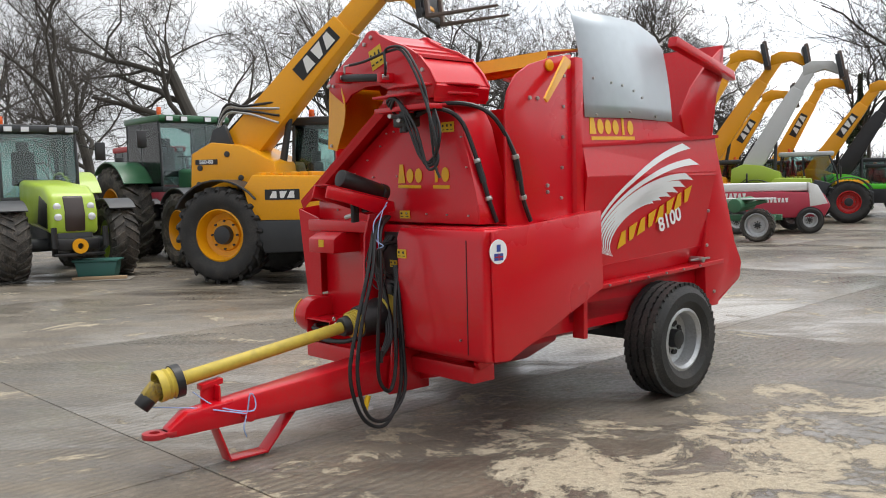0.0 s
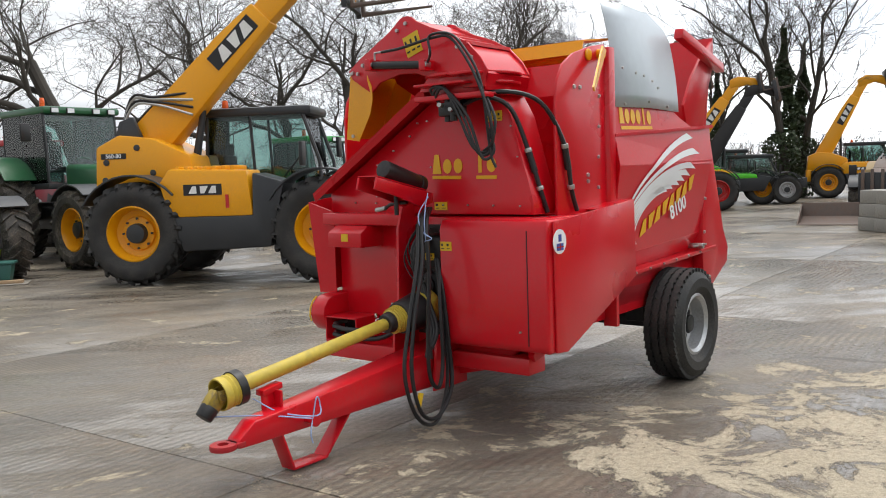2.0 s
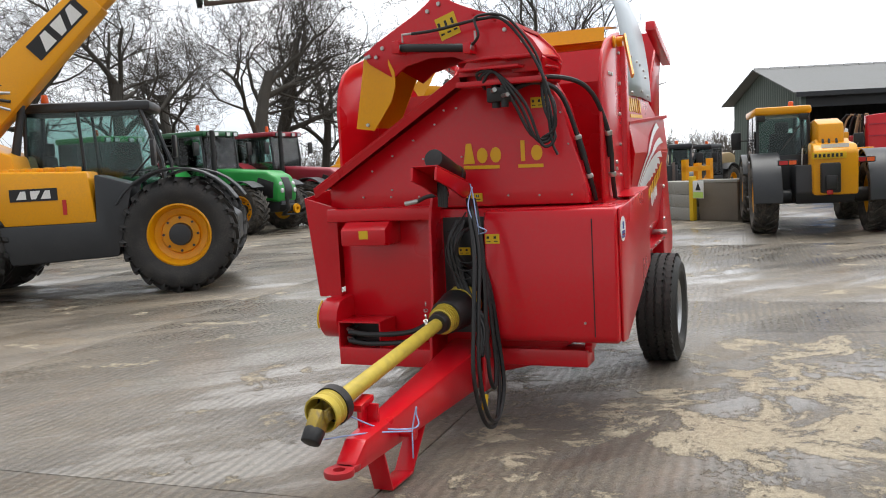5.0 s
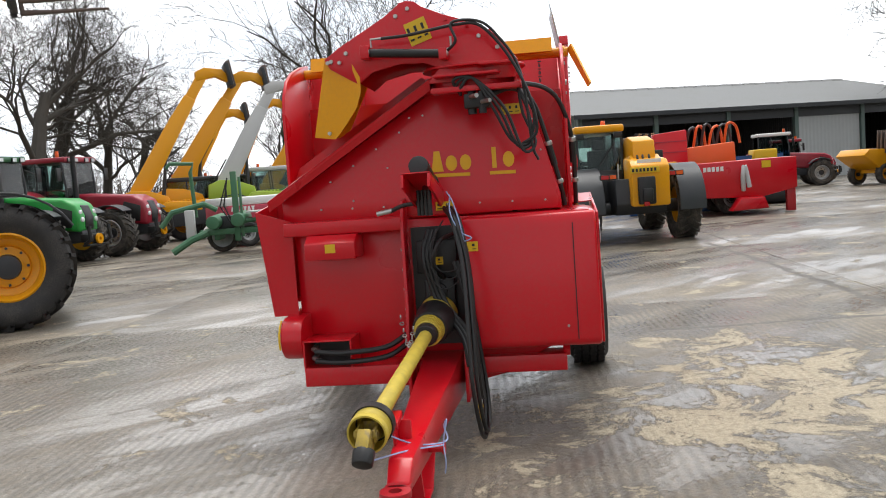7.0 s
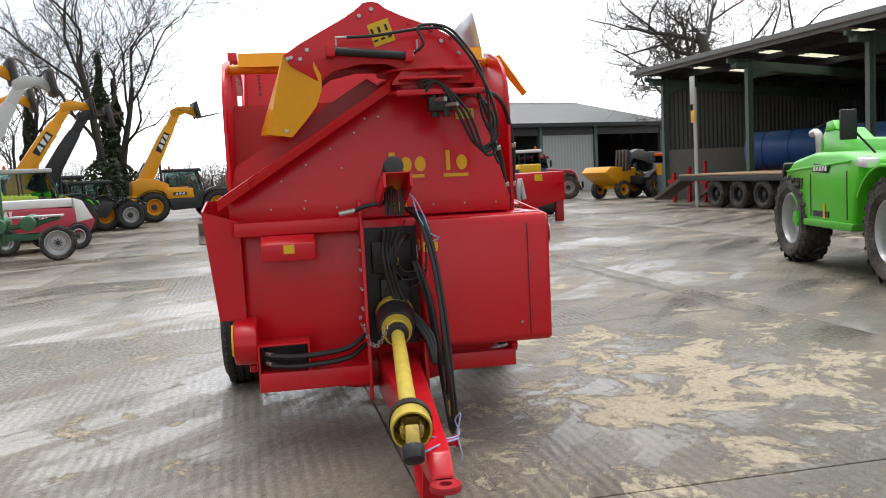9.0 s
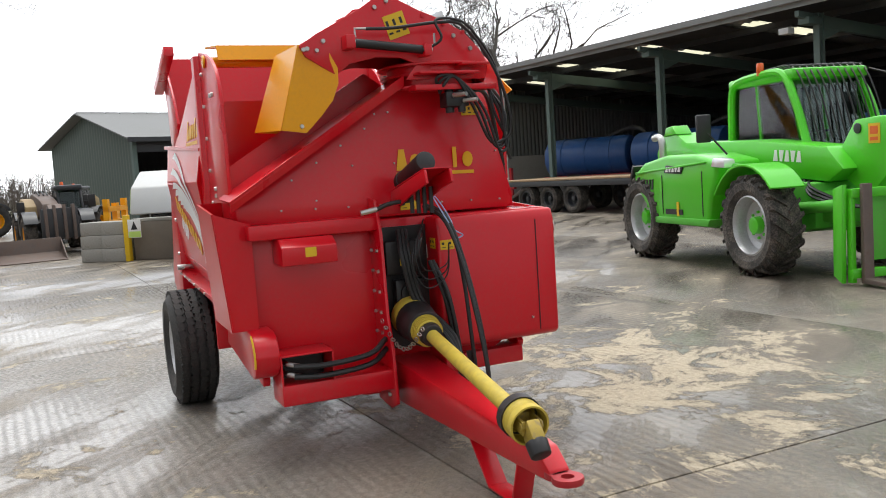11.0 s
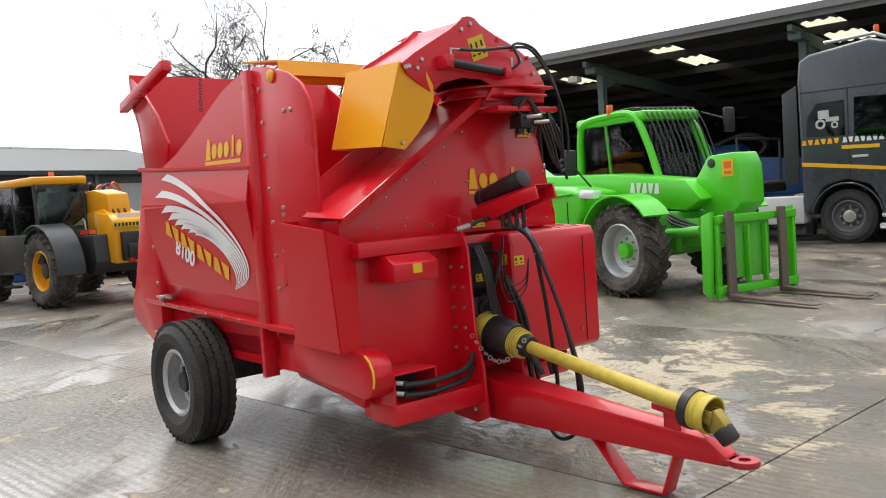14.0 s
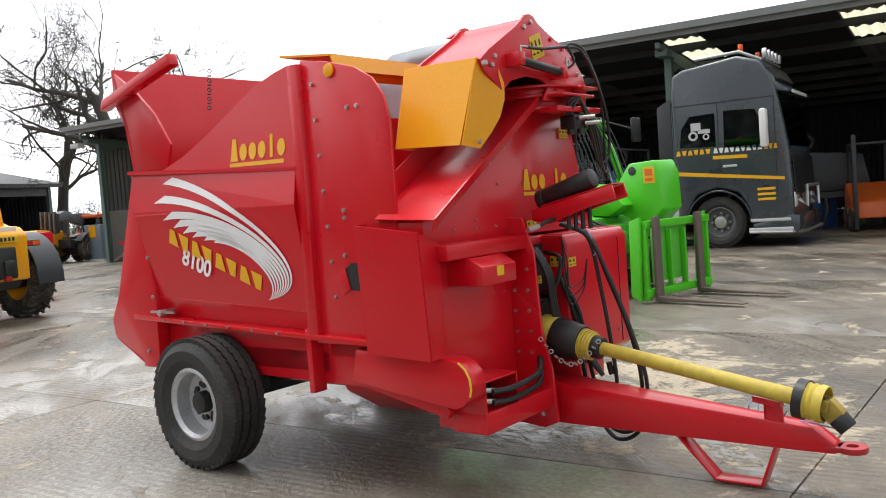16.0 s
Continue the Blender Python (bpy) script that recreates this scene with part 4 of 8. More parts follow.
part("ram_end", s, CHROME, ram)
part("ram_end", Shape().cyl((1.93, 0.205, 2.182), (1.985, 0.205, 2.182), 0.026, None, 14, 0.004), CHROME, ram)
# yellow end flap: bent sheet with cheek
s = Shape()
s.quadbox([(1.87, -0.49, 2.225), (1.88, -0.41, 2.225), (1.89, -0.33, 2.18), (1.895, -0.29, 2.10), (1.89, -0.29, 2.02), (1.88, -0.325, 1.93), (1.865, -0.39, 1.85), (1.84, -0.47, 1.765), (1.82, -0.60, 1.785)], 0.006)
s.quadbox([(1.40, -0.50, 2.235), (1.87, -0.49, 2.225), (1.81, -0.60, 1.785), (1.44, -0.66, 1.80)], 0.006)
s.quadbox([(1.44, -0.30, 2.18), (1.40, -0.50, 2.24), (1.43, -0.66, 1.80), (1.43, -0.50, 1.79)], 0.006)
flap = part("spout_flap", s, YEL, feeder, "yellow bent steel flap")
bolts(flap, [(1.90, -0.40, 2.19), (1.893, -0.47, 2.195), (1.86, -0.50, 1.80)], 'x', 0.013)
# yellow roller bar across the hopper top with hooked ends
s = Shape()
s.cyl((1.05, -0.86, 2.25), (1.05, 0.90, 2.25), 0.032, None, 16)
bar = part("roller_bar", s, YEL, feeder)
s = Shape()
s.quadbox([(0.72, -0.78, 2.385), (1.12, -0.78, 2.335), (1.12, 0.80, 2.335), (0.72, 0.80, 2.385)], 0.012)
s.quadbox([(1.12, -0.78, 2.335), (1.15, -0.78, 2.25), (1.15, 0.80, 2.25), (1.12, 0.80, 2.335)], 0.010)
part("bale_flap", s, YEL, feeder)
for v in (-0.866, 0.866):
    part("bar_cap", Shape().cyl((1.19, v, 2.235), (1.19, v * 1.015, 2.235), 0.036, None, 20, 0.003), YEL, bar)
s = Shape()
s.quadbox([(1.02, 0.90, 2.27), (1.37, 1.005, 1.99), (1.41, 1.02, 2.01), (1.11, 0.925, 2.29)], 0.012)
part("bar_handle", s, YEL, bar)
# galvanised wind sheet on the left
s = Shape()
rows = []
for i in range(9):
    f = i / 8
    v = 0.885 - 0.085 * f * f
    z = 1.93 + 0.68 * f
    a, b = 0.865 + 0.0 * f, -0.12 + 0.0 * f
    if f > 0.75:
        b += (f - 0.75) ** 2 * 4.0
    rows.append([(a + 0.03 * f, v, z), ((a + b) / 2, v + 0.008, z + 0.01), (b + 0.06 * f, v, z)])
s.sheet(rows)
gs = part("wind_sheet", s, GALV, feeder, "curved galvanised steel sheet")
gs.modifiers.new("thickness", 'SOLIDIFY').thickness = 0.004
bolts(gs, [(0.80, 0.90, 2.18), (0.62, 0.905, 2.16), (0.50, 0.905, 2.15), (0.38, 0.91, 2.12), (0.76, 0.892, 1.95), (0.10, 0.892, 1.96), (0.40, 0.895, 1.98), (0.28, 0.905, 2.08)], 'y', 0.010)

# drawbar, eye, stand, pto rest
s = Shape()
bmv = []
for u, hw, z0, z1 in ((1.74, 0.12, 0.235, 0.48), (3.28, 0.055, 0.215, 0.335), (3.38, 0.05, 0.215, 0.26)):
    bmv.append([s.bm.verts.new((u, 0.06 + q * hw, z)) for q, z in ((-1, z0), (1, z0), (1, z1), (-1, z1))])
for a, b in zip(bmv, bmv[1:]):
    for k in range(4):
        s.bm.faces.new((a[k], a[(k + 1) % 4], b[(k + 1) % 4], b[k]))
s.bm.faces.new(bmv[0][::-1])
s.bm.faces.new(bmv[-1])
bmesh.ops.recalc_face_normals(s.bm, faces=s.bm.faces)
s._bevel(list(s.bm.verts), 0.012)
drawbar = part("drawbar", s, RED, feeder)
s = Shape()
s.lathe([(0.028, 0.225), (0.065, 0.225), (0.068, 0.238), (0.065, 0.252), (0.028, 0.252)], pose(3.44, 0.06, 0), 24, 'z')
s.box(3.34, 3.40, 0.005, 0.115, 0.225, 0.252, 0.006)
part("hitch_eye", s, RED2, drawbar)
s = Shape()
for a, b in (((2.58, 0.25), (2.80, 0.018)), ((2.80, 0.018), (3.03, 0.018)), ((3.03, 0.018), (3.11, 0.24))):
    (u0, z0), (u1, z1) = a, b
    d = Vector((u1 - u0, 0, z1 - z0)).normalized()
    nn = Vector((-d.z, 0, d.x)) * 0.006
    p = [Vector((u0, 0, z0)) - d * 0.006, Vector((u1, 0, z1)) + d * 0.006]
    s.prism([((p[0] - nn).x, (p[0] - nn).z), ((p[1] - nn).x, (p[1] - nn).z), ((p[1] + nn).x, (p[1] + nn).z), ((p[0] + nn).x, (p[0] + nn).z)], 'y', 0.01, 0.11, 0.002)
part("stand", s, RED, drawbar)
s = Shape()
s.box(3.06, 3.15, 0.005, 0.017, 0.30, 0.44, 0.002).box(3.06, 3.072, 0.005, 0.075, 0.30, 0.44, 0.002)
s.prism([(3.02, 0.44), (3.15, 0.42), (3.15, 0.45), (3.02, 0.47)], 'y', -0.03, 0.03, 0.002)
part("pto_rest", s, RED, drawbar)
s = Shape()
s.cyl((2.95, 0.11, 0.27), (2.95, 0.20, 0.27), 0.022, None, 12, 0.003).cyl((2.95, 0.19, 0.27), (2.95, 0.205, 0.27), 0.032, None, 12, 0.003)
part("hose_peg", s, RED, drawbar)

# pto shaft
A, Bp = Vector((1.80, 0.055, 0.715)), Vector((3.42, -0.062, 0.455))
dirp = (Bp - A).normalized()


def along(d):
    return A + dirp * d


pto = None
s = Shape()
s.cyl(along(0.40), along(1.46), 0.036, 0.040, 20, 0.003)
pto = part("pto_tube", s, PTOY, feeder, "grubby yellow plastic pto shaft tube")
s = Shape()
s.cyl(along(0.02), along(0.13), 0.115, 0.11, 24, 0.004)
s.cyl(along(0.28), along(0.36), 0.080, 0.07, 24, 0.004)
for k in range(4):
    s.cyl(along(0.29 + 0.018 * k), along(0.296 + 0.018 * k), 0.086 - 0.002 * k, None, 24)
part("inner_cone", s, PTOY, pto)
s = Shape()
s.cyl(along(0.12), along(0.29), 0.118, 0.098, 24, 0.004).cyl(along(0.36), along(0.41), 0.065, 0.058, 24, 0.004)
part("black_collar", s, BLACK, pto)
mm = Matrix.Translation(along(1.46)) @ dirp.to_track_quat('X', 'Z').to_matrix().to_4x4()
s = Shape()
prof = [(0.045, -0.02), (0.080, 0.0), (0.084, 0.02), (0.078, 0.03), (0.086, 0.045), (0.079, 0.058), (0.087, 0.072), (0.080, 0.085), (0.088, 0.10), (0.086, 0.13), (0.078, 0.13), (0.072, 0.03), (0.04, 0.0)]
s.lathe(prof, mm, 28, 'x')
part("outer_cone", s, PTOY, pto)
s = Shape()
s.lathe([(0.070, 0.0), (0.093, 0.0), (0.093, 0.045), (0.070, 0.045)], mm, 28, 'x')
part("black_collar", s, BLACK, pto)
s = Shape()
s.box(0.04, 0.15, -0.045, -0.030, -0.03, 0.03, 0.006, mm).box(0.04, 0.15, 0.030, 0.045, -0.03, 0.03, 0.006, mm)
s.cyl(mm @ Vector((0.13, -0.05, 0)), mm @ Vector((0.13, 0.05, 0)), 0.022, None, 12).box(0.02, 0.06, -0.045, 0.045, -0.03, 0.03, 0.006, mm)
m2 = mm @ Matrix.Translation((0.13, 0, 0)) @ pose(0, 0, 0, 0, 38, 0)
s.box(-0.01, 0.08, -0.030, 0.030, -0.045, 0.045, 0.01, m2)
yoke = part("yoke", s, mat("worn_yellow_yoke", (0.42, 0.30, 0.05), 0.5, 0.3, var=0.4, scale=15, dirt=0.7), pto)
s = Shape()
s.cyl(m2 @ Vector((0.07, 0, 0)), m2 @ Vector((0.135, 0, 0)), 0.048, 0.044, 20, 0.006)
part("yoke_end", s, BLACK, pto)
# safety chain
prev = None
for k in range(13):
    t = k / 12
    p = Vector((1.93, -0.125, 0.72)).lerp(along(0.42) + Vector((0, -0.03, 0.05)), t) - Vector((0, 0.03, 0.13 * math.sin(math.pi * t)))
    s = Shape()
    s.lathe([(0.009, -0.003), (0.014, -0.003), (0.014, 0.003), (0.009, 0.003)], Matrix.Translation(p) @ pose(0, 0, 0, 90 * (k % 2), 35, 20), 10)
    part("chain_link", s, CHROME, feeder)

# hoses hanging over the front
def hose(pts, r=0.013, name="hose", material=RUBBER, n=8, parent=feeder):
    s = Shape()
    s.tube(pts, r, n, 6)
    return part(name, s, material, parent)


for k in range(2):
    o = 0.02 * k
    hose([(1.92, 0.14 + o, 1.33), (2.06, 0.20 + o, 1.25), (2.15 - o, 0.25 + o, 1.02), (2.26 - o, 0.27 + o, 0.70), (2.33 - 2 * o, 0.28 + o, 0.40), (2.26 - o, 0.30 + o, 0.14 + o), (2.10, 0.31 + o, 0.07 + 2 * o), (1.97 - o, 0.30 + o, 0.26), (1.93, 0.27 + o, 0.55), (1.92, 0.235 + o, 0.80), (1.88, 0.17 + o, 1.02)], 0.012)
hose([(1.92, 0.18, 1.33), (2.04, 0.24, 1.24), (2.08, 0.28, 0.95), (2.12, 0.29, 0.62), (2.13, 0.30, 0.36), (2.05, 0.30, 0.27), (1.99, 0.29, 0.42), (1.95, 0.25, 0.80), (1.88, 0.20, 1.00)], 0.012)
part("hose_tag", Shape().cyl((2.215, 0.30, 0.27), (2.245, 0.30, 0.19), 0.017, None, 10), STICK, feeder)
for k in range(3):
    o = 0.022 * k
    hose([(1.80, 0.02 + o, 1.20), (1.90, 0.0 + o, 1.05), (1.90, 0.06 + o, 0.80), (1.98, 0.20 + o, 0.60), (2.08, 0.24, 0.45)], 0.014)
hose([(1.80, 0.16, 1.17), (1.93, 0.10, 1.14), (1.93, 0.06, 1.02), (1.83, 0.10, 0.92)], 0.012)
for k in range(3):
    hose([(1.93, 0.13, 1.26), (2.0, 0.06 - 0.02 * k, 1.12 - 0.04 * k), (1.98, 0.10, 0.98 - 0.05 * k), (2.0, 0.22, 1.0 - 0.03 * k), (2.03, 0.23, 1.12)], 0.004, "cable")
s = Shape()
s.tube([(2.10, 0.28, 0.52), (2.11, 0.29, 0.45)], 0.018, 8)
part("cable_plug", s, BLACK, feeder)
# left: two hoses from turntable to chassis, coil at the valve block
for run in ([(1.90, 0.42, 1.93), (1.86, 0.56, 1.97), (1.76, 0.67, 1.90), (1.70, 0.745, 1.66), (1.66, 0.80, 1.42), (1.62, 0.82, 1.29)],
            [(1.88, 0.40, 1.95), (1.78, 0.62, 2.0), (1.64, 0.80, 1.93), (1.52, 0.885, 1.68), (1.46, 0.89, 1.42), (1.40, 0.89, 1.29)]):
    hose(run, 0.014)
    p, q = Vector(run[3]), Vector(run[4])
    part("hose_sleeve", Shape().tube([p.lerp(q, 0.02), p.lerp(q, 0.55)], 0.020, 10), RUBBER, feeder)
    for f in (0.02, 0.95):
        part("hose_clip", Shape().cyl(p.lerp(q, f - 0.05), p.lerp(q, f + 0.05), 0.023, None, 10, 0.003), CHROME, feeder)
s = Shape()
s.box(1.87, 1.97, 0.30, 0.44, 1.87, 1.95, 0.008).cyl((1.92, 0.34, 1.84), (1.92, 0.34, 1.98), 0.025, None, 12).cyl((1.95, 0.40, 1.84), (1.95, 0.40, 1.96), 0.022, None, 12)
part("valve_block", s, BLACK, feeder)
s = Shape()
s.tube([(1.98, 0.34, 1.93), (2.06, 0.38, 1.93)], 0.013, 8).tube([(1.98, 0.40, 1.90), (2.05, 0.45, 1.90)], 0.012, 8)
part("hose_fitting", s, CHROME, feeder)
for k in range(3):
    hose([(1.93, 0.28, 1.95), (1.97, 0.25 + 0.02 * k, 2.03 - 0.02 * k), (1.98, 0.36, 2.03), (1.98, 0.46 + 0.03 * k, 1.86), (1.97, 0.55 + 0.03 * k, 1.68 - 0.03 * k), (1.95, 0.64 + 0.02 * k, 1.66), (1.93, 0.68 - 0.03 * k, 1.82), (1.90, 0.60, 1.97)], 0.009)
hose([(1.955, -0.14, 2.295), (1.96, 0.02, 2.30), (1.97, 0.28, 2.33), (1.98, 0.42, 2.31), (1.99, 0.56, 2.14), (1.99, 0.66, 1.92), (1.97, 0.69, 1.72), (1.95, 0.60, 1.65)], 0.009)
hose([(1.955, 0.22, 2.19), (2.0, 0.28, 2.24), (1.98, 0.26, 2.34), (1.98, 0.40, 2.34), (1.98, 0.5, 2.26), (1.98, 0.62, 2.05), (1.96, 0.66, 1.66), (1.95, 0.69, 1.56)], 0.008)
s = Shape()
s.tube([(1.955, -0.20, 2.25), (1.955, -0.20, 2.295), (1.96, -0.14, 2.295)], 0.007, 6)
part("ram_pipe", Shape().tube([(1.955, 0.21, 2.20), (1.97, 0.25, 2.21), (1.97, 0.25, 2.27)], 0.007, 6), CHROME, feeder)
part("ram_pipe", s, CHROME, feeder)

# document tube on its arm
s = Shape()
s.prism([(1.84, 1.36), (1.84, 1.42), (2.34, 1.53), (2.36, 1.46), (2.20, 1.42), (1.95, 1.34)], 'y', 0.12, 0.135, 0.003)
s.prism([(1.84, 1.36), (1.84, 1.42), (2.34, 1.53), (2.36, 1.46), (2.20, 1.42), (1.95, 1.34)], 'y', -0.02, -0.005, 0.003)
s.quadbox([(1.90, -0.02, 1.44), (2.34, -0.02, 1.535), (2.34, 0.135, 1.535), (1.90, 0.135, 1.44)], 0.006)
arm = part("hose_arm", s, RED, feeder)
s = Shape()
s.cyl((1.86, 0.055, 1.47), (2.20, 0.055, 1.575), 0.055, None, 24, 0.008)
s.cyl((1.855, 0.055, 1.468), (1.90, 0.055, 1.482), 0.060, None, 24, 0.006)
part("document_tube", s, BLACK, arm, "black plastic document tube")
s = Shape()
for k in range(4):
    s.cyl((2.05 + 0.03 * k, 0.02 + 0.025 * k, 1.30), (2.05 + 0.03 * k, 0.02 + 0.025 * k, 1.44), 0.012, None, 10)
part("hose_coupling", s, RUBBER, arm)
hose([(1.96, -0.16, 1.33), (1.98, -0.08, 1.36), (1.99, 0.05, 1.37)], 0.012, parent=arm)
s = Shape()
s.tube([(1.95, -0.24, 1.32), (1.96, -0.15, 1.335)], 0.015, 8)
part("hose_fitting", s, CHROME, arm)
# twine
for pts in ([(1.92, 0.16, 1.42), (1.99, 0.20, 1.36), (2.06, 0.24, 1.24), (2.07, 0.26, 1.12)], [(1.94, 0.18, 1.40), (2.05, 0.19, 1.30), (2.08, 0.24, 1.20), (2.07, 0.30, 1.16), (2.07, 0.24, 1.14)],
            [(3.18, -0.02, 0.41), (3.10, 0.10, 0.335), (2.95, 0.21, 0.30), (2.92, 0.20, 0.36), (2.96, 0.22, 0.40), (2.97, 0.20, 0.30), (3.0, 0.21, 0.22), (2.98, 0.2, 0.16)], [(3.4, -0.06, 0.36), (3.2, 0.08, 0.34), (2.98, 0.20, 0.29)]):
    hose(pts, 0.004, "twine", ROPE, 5)
# tailgate chain and latch bits
for sd in (1, -1):
    for k in range(9):
        s = Shape()
        s.lathe([(0.009, -0.003), (0.015, -0.003), (0.015, 0.003), (0.009, 0.003)], pose(-0.02 - 0.004 * k, sd * 0.70, 2.42 - 0.028 * k, 90 * (k % 2), 0, 30), 10)
        part("chain_link", s, DGREY, feeder)
    s = Shape()
    s.cyl((-0.46, sd * 0.80, 0.92), (-0.46, sd * 0.93, 0.92), 0.022, None, 12, 0.003).box(-0.60, -0.34, sd * 0.885, sd * 0.90, 0.915, 0.93, 0.002)
    part("latch", s, CHROME, feeder)
    s = Shape()
    s.prism([(1.16, 1.15), (1.24, 1.22), (1.30, 1.22), (1.30, 1.07), (1.22, 1.08)], 'y', sd * 0.866, sd * 0.872)
    part("inspection_hole", s, INK, feeder)
    s = Shape()
    s.prism([(1.12, 1.14), (1.20, 1.20), (1.23, 1.08), (1.18, 1.05)], 'y', sd * 0.872, sd * 0.88, 0.002)
    part("hole_cover", s, RED, feeder)

# ---- vehicles: x ahead, y left, origin on the ground between the axles ----
def pane(parent, corners, material=GLASS, name="window_pane"):
    s = Shape()
    s.quadbox(corners, 0.008)
    ob = part(name, s, material, parent)
    ob.visible_shadow = False
    return ob


def lamp(parent, p, d, w=0.09, h=0.07, material=LENS, name="work_lamp"):
    """A small lamp: dark housing and lens; d = +1 looks ahead, -1 looks back."""
    s = Shape()
    x, y, z = p
    s.box(x - 0.05, x + 0.03, y - w / 2 - 0.012, y + w / 2 + 0.012, z - h / 2 - 0.012, z + h / 2 + 0.012, 0.01)
    ob = part(name, s, BLACK, parent)
    s = Shape()
    s.box(x + d * 0.03, x + d * 0.042, y - w / 2, y + w / 2, z - h / 2, z + h / 2)
    part("lens", s, material, ob)


def beacon(parent, p):
    s = Shape()
    x, y, z = p
    s.cyl((x, y, z), (x, y, z + 0.05), 0.05, None, 12).cyl((x, y, z + 0.05), (x, y, z + 0.17), 0.055, 0.045, 14, 0.01)
    part("beacon", s, BEACON, parent)


def mirror(parent, p, arm_to):
    s = Shape()
    x, y, z = p
    s.box(x - 0.03, x + 0.03, y - 0.10, y + 0.10, z - 0.18, z + 0.18, 0.02).tube([p, arm_to], 0.014, 6)
    part("mirror", s, BLACK, parent)


def cab(parent, x0, x1, y0, y1, z0, z1, frame_mat, roof_mat, gl=GLASS, rake=0.22, rear_rake=0.08, name="cab"):
    """A cab: sills, posts, panes on all sides, roof, seat and wheel."""
    xf, xr = x1 - rake, x0 + rear_rake
    zb = z0 + 0.12
    s = Shape()
    s.box(x0, x1, y0, y1, z0, zb, 0.02)
    for y in (y0 + 0.025, y1 - 0.025):
        s.tube([(x1 - 0.03, y, zb), (x1 - 0.03 - rake * 0.15, y, (zb + z1) / 2), (xf, y, z1)], 0.032, 6)
        s.tube([(x0 + 0.03, y, zb), (xr, y, z1)], 0.032, 6)
        s.tube([((x0 + x1) / 2 - 0.12, y, zb), ((xf + xr) / 2 - 0.08, y, z1)], 0.026, 6)
    c = part(name, s, frame_mat, parent)
    pane(c, [(x1 - 0.02, y0 + 0.04, zb), (x1 - 0.02, y1 - 0.04, zb), (xf + 0.02, y1 - 0.04, z1), (xf + 0.02, y0 + 0.04, z1)], gl, "windscreen")
    pane(c, [(x0 + 0.02, y0 + 0.04, zb), (x0 + 0.02, y1 - 0.04, zb), (xr - 0.01, y1 - 0.04, z1), (xr - 0.01, y0 + 0.04, z1)], gl, "rear_pane")
    for y in (y0 + 0.012, y1 - 0.012):
        pane(c, [(x0 + 0.05, y, zb), (x1 - 0.05, y, zb), (xf - 0.02, y, z1), (xr + 0.02, y, z1)], gl, "side_pane")
    s = Shape()
    s.box(xr - 0.10, xf + 0.16, y0 - 0.03, y1 + 0.03, z1 - 0.02, z1 + 0.13, 0.05)
    part("roof", s, roof_mat, c)
    ym = (y0 + y1) / 2
    s = Shape()
    s.box(x0 + 0.28, x0 + 0.75, ym - 0.24, ym + 0.24, z0 + 0.35, z0 + 0.48, 0.04).box(x0 + 0.22, x0 + 0.34, ym - 0.22, ym + 0.22, z0 + 0.45, z0 + 1.05, 0.05).box(x0 + 0.24, x0 + 0.33, ym - 0.12, ym + 0.12, z0 + 1.05, z0 + 1.25, 0.03)
    part("seat", s, SEATF, c)
    s = Shape()
    s.tube([(x1 - 0.35, ym, z0 + 0.2), (x1 - 0.48, ym, z0 + 0.75)], 0.04, 8)
    s.lathe([(0.165, -0.012), (0.19, -0.012), (0.19, 0.012), (0.165, 0.012)], pose(x1 - 0.48, ym, z0 + 0.78, 90, 0, 0) @ pose(0, 0, 0, 0, 0, 0), 20)
    part("steering_wheel", s, BLACK, c)
    return c


def fender(parent, x, y0, y1, z, r, a0, a1, material, name="mudguard"):
    """A curved mudguard over a wheel centred at x, z."""
    n = 10
    arc = [radians(a0 + (a1 - a0) * q / n) for q in range(n + 1)]
    pts = [(x + (r + 0.015) * math.cos(b), z + (r + 0.015) * math.sin(b)) for b in arc] + [(x + (r - 0.015) * math.cos(b), z + (r - 0.015) * math.sin(b)) for b in reversed(arc)]
    return part(name, Shape().prism(pts, 'y', y0, y1, 0.006, None, 1), material, parent)


def forks(parent, x, z, ys, length, m=None, carriage_mat=DGREY, cz=1.05, heel=0.0):
    """A fork carriage: frame bars and two L-shaped tines."""
    w = max(abs(v) for v in ys) + 0.14
    for zz in (z + 0.10, z + cz - 0.05):
        s = Shape()
        s.box(x - 0.10, x - 0.02, -w, w, zz - 0.05, zz + 0.05, 0.01, m)
        part("carriage_bar", s, carriage_mat, parent)
    for yy in (-w + 0.03, w - 0.03, -0.16, 0.16):
        s = Shape()
        inner = abs(yy) < 0.2
        s.box(x - 0.12, x - 0.04, yy - (0.018 if inner else 0.028), yy + (0.018 if inner else 0.028), z + (0.12 if inner else 0.0), z + cz * (0.86 if inner else 1.0), 0.008, m)
        part("carriage_upright", s, carriage_mat, parent)
    for yy in ys:
        s = Shape()
        s.prism([(x, z + cz + 0.05), (x + 0.05, z + cz + 0.05), (x + 0.06, z + 0.06), (x + 0.3, z + 0.045), (x + length, z + 0.02), (x + length, z + 0.005), (x, z)], 'y', yy - 0.06, yy + 0.06, 0.006, m)
        part("fork_tine", s, STEEL, parent)


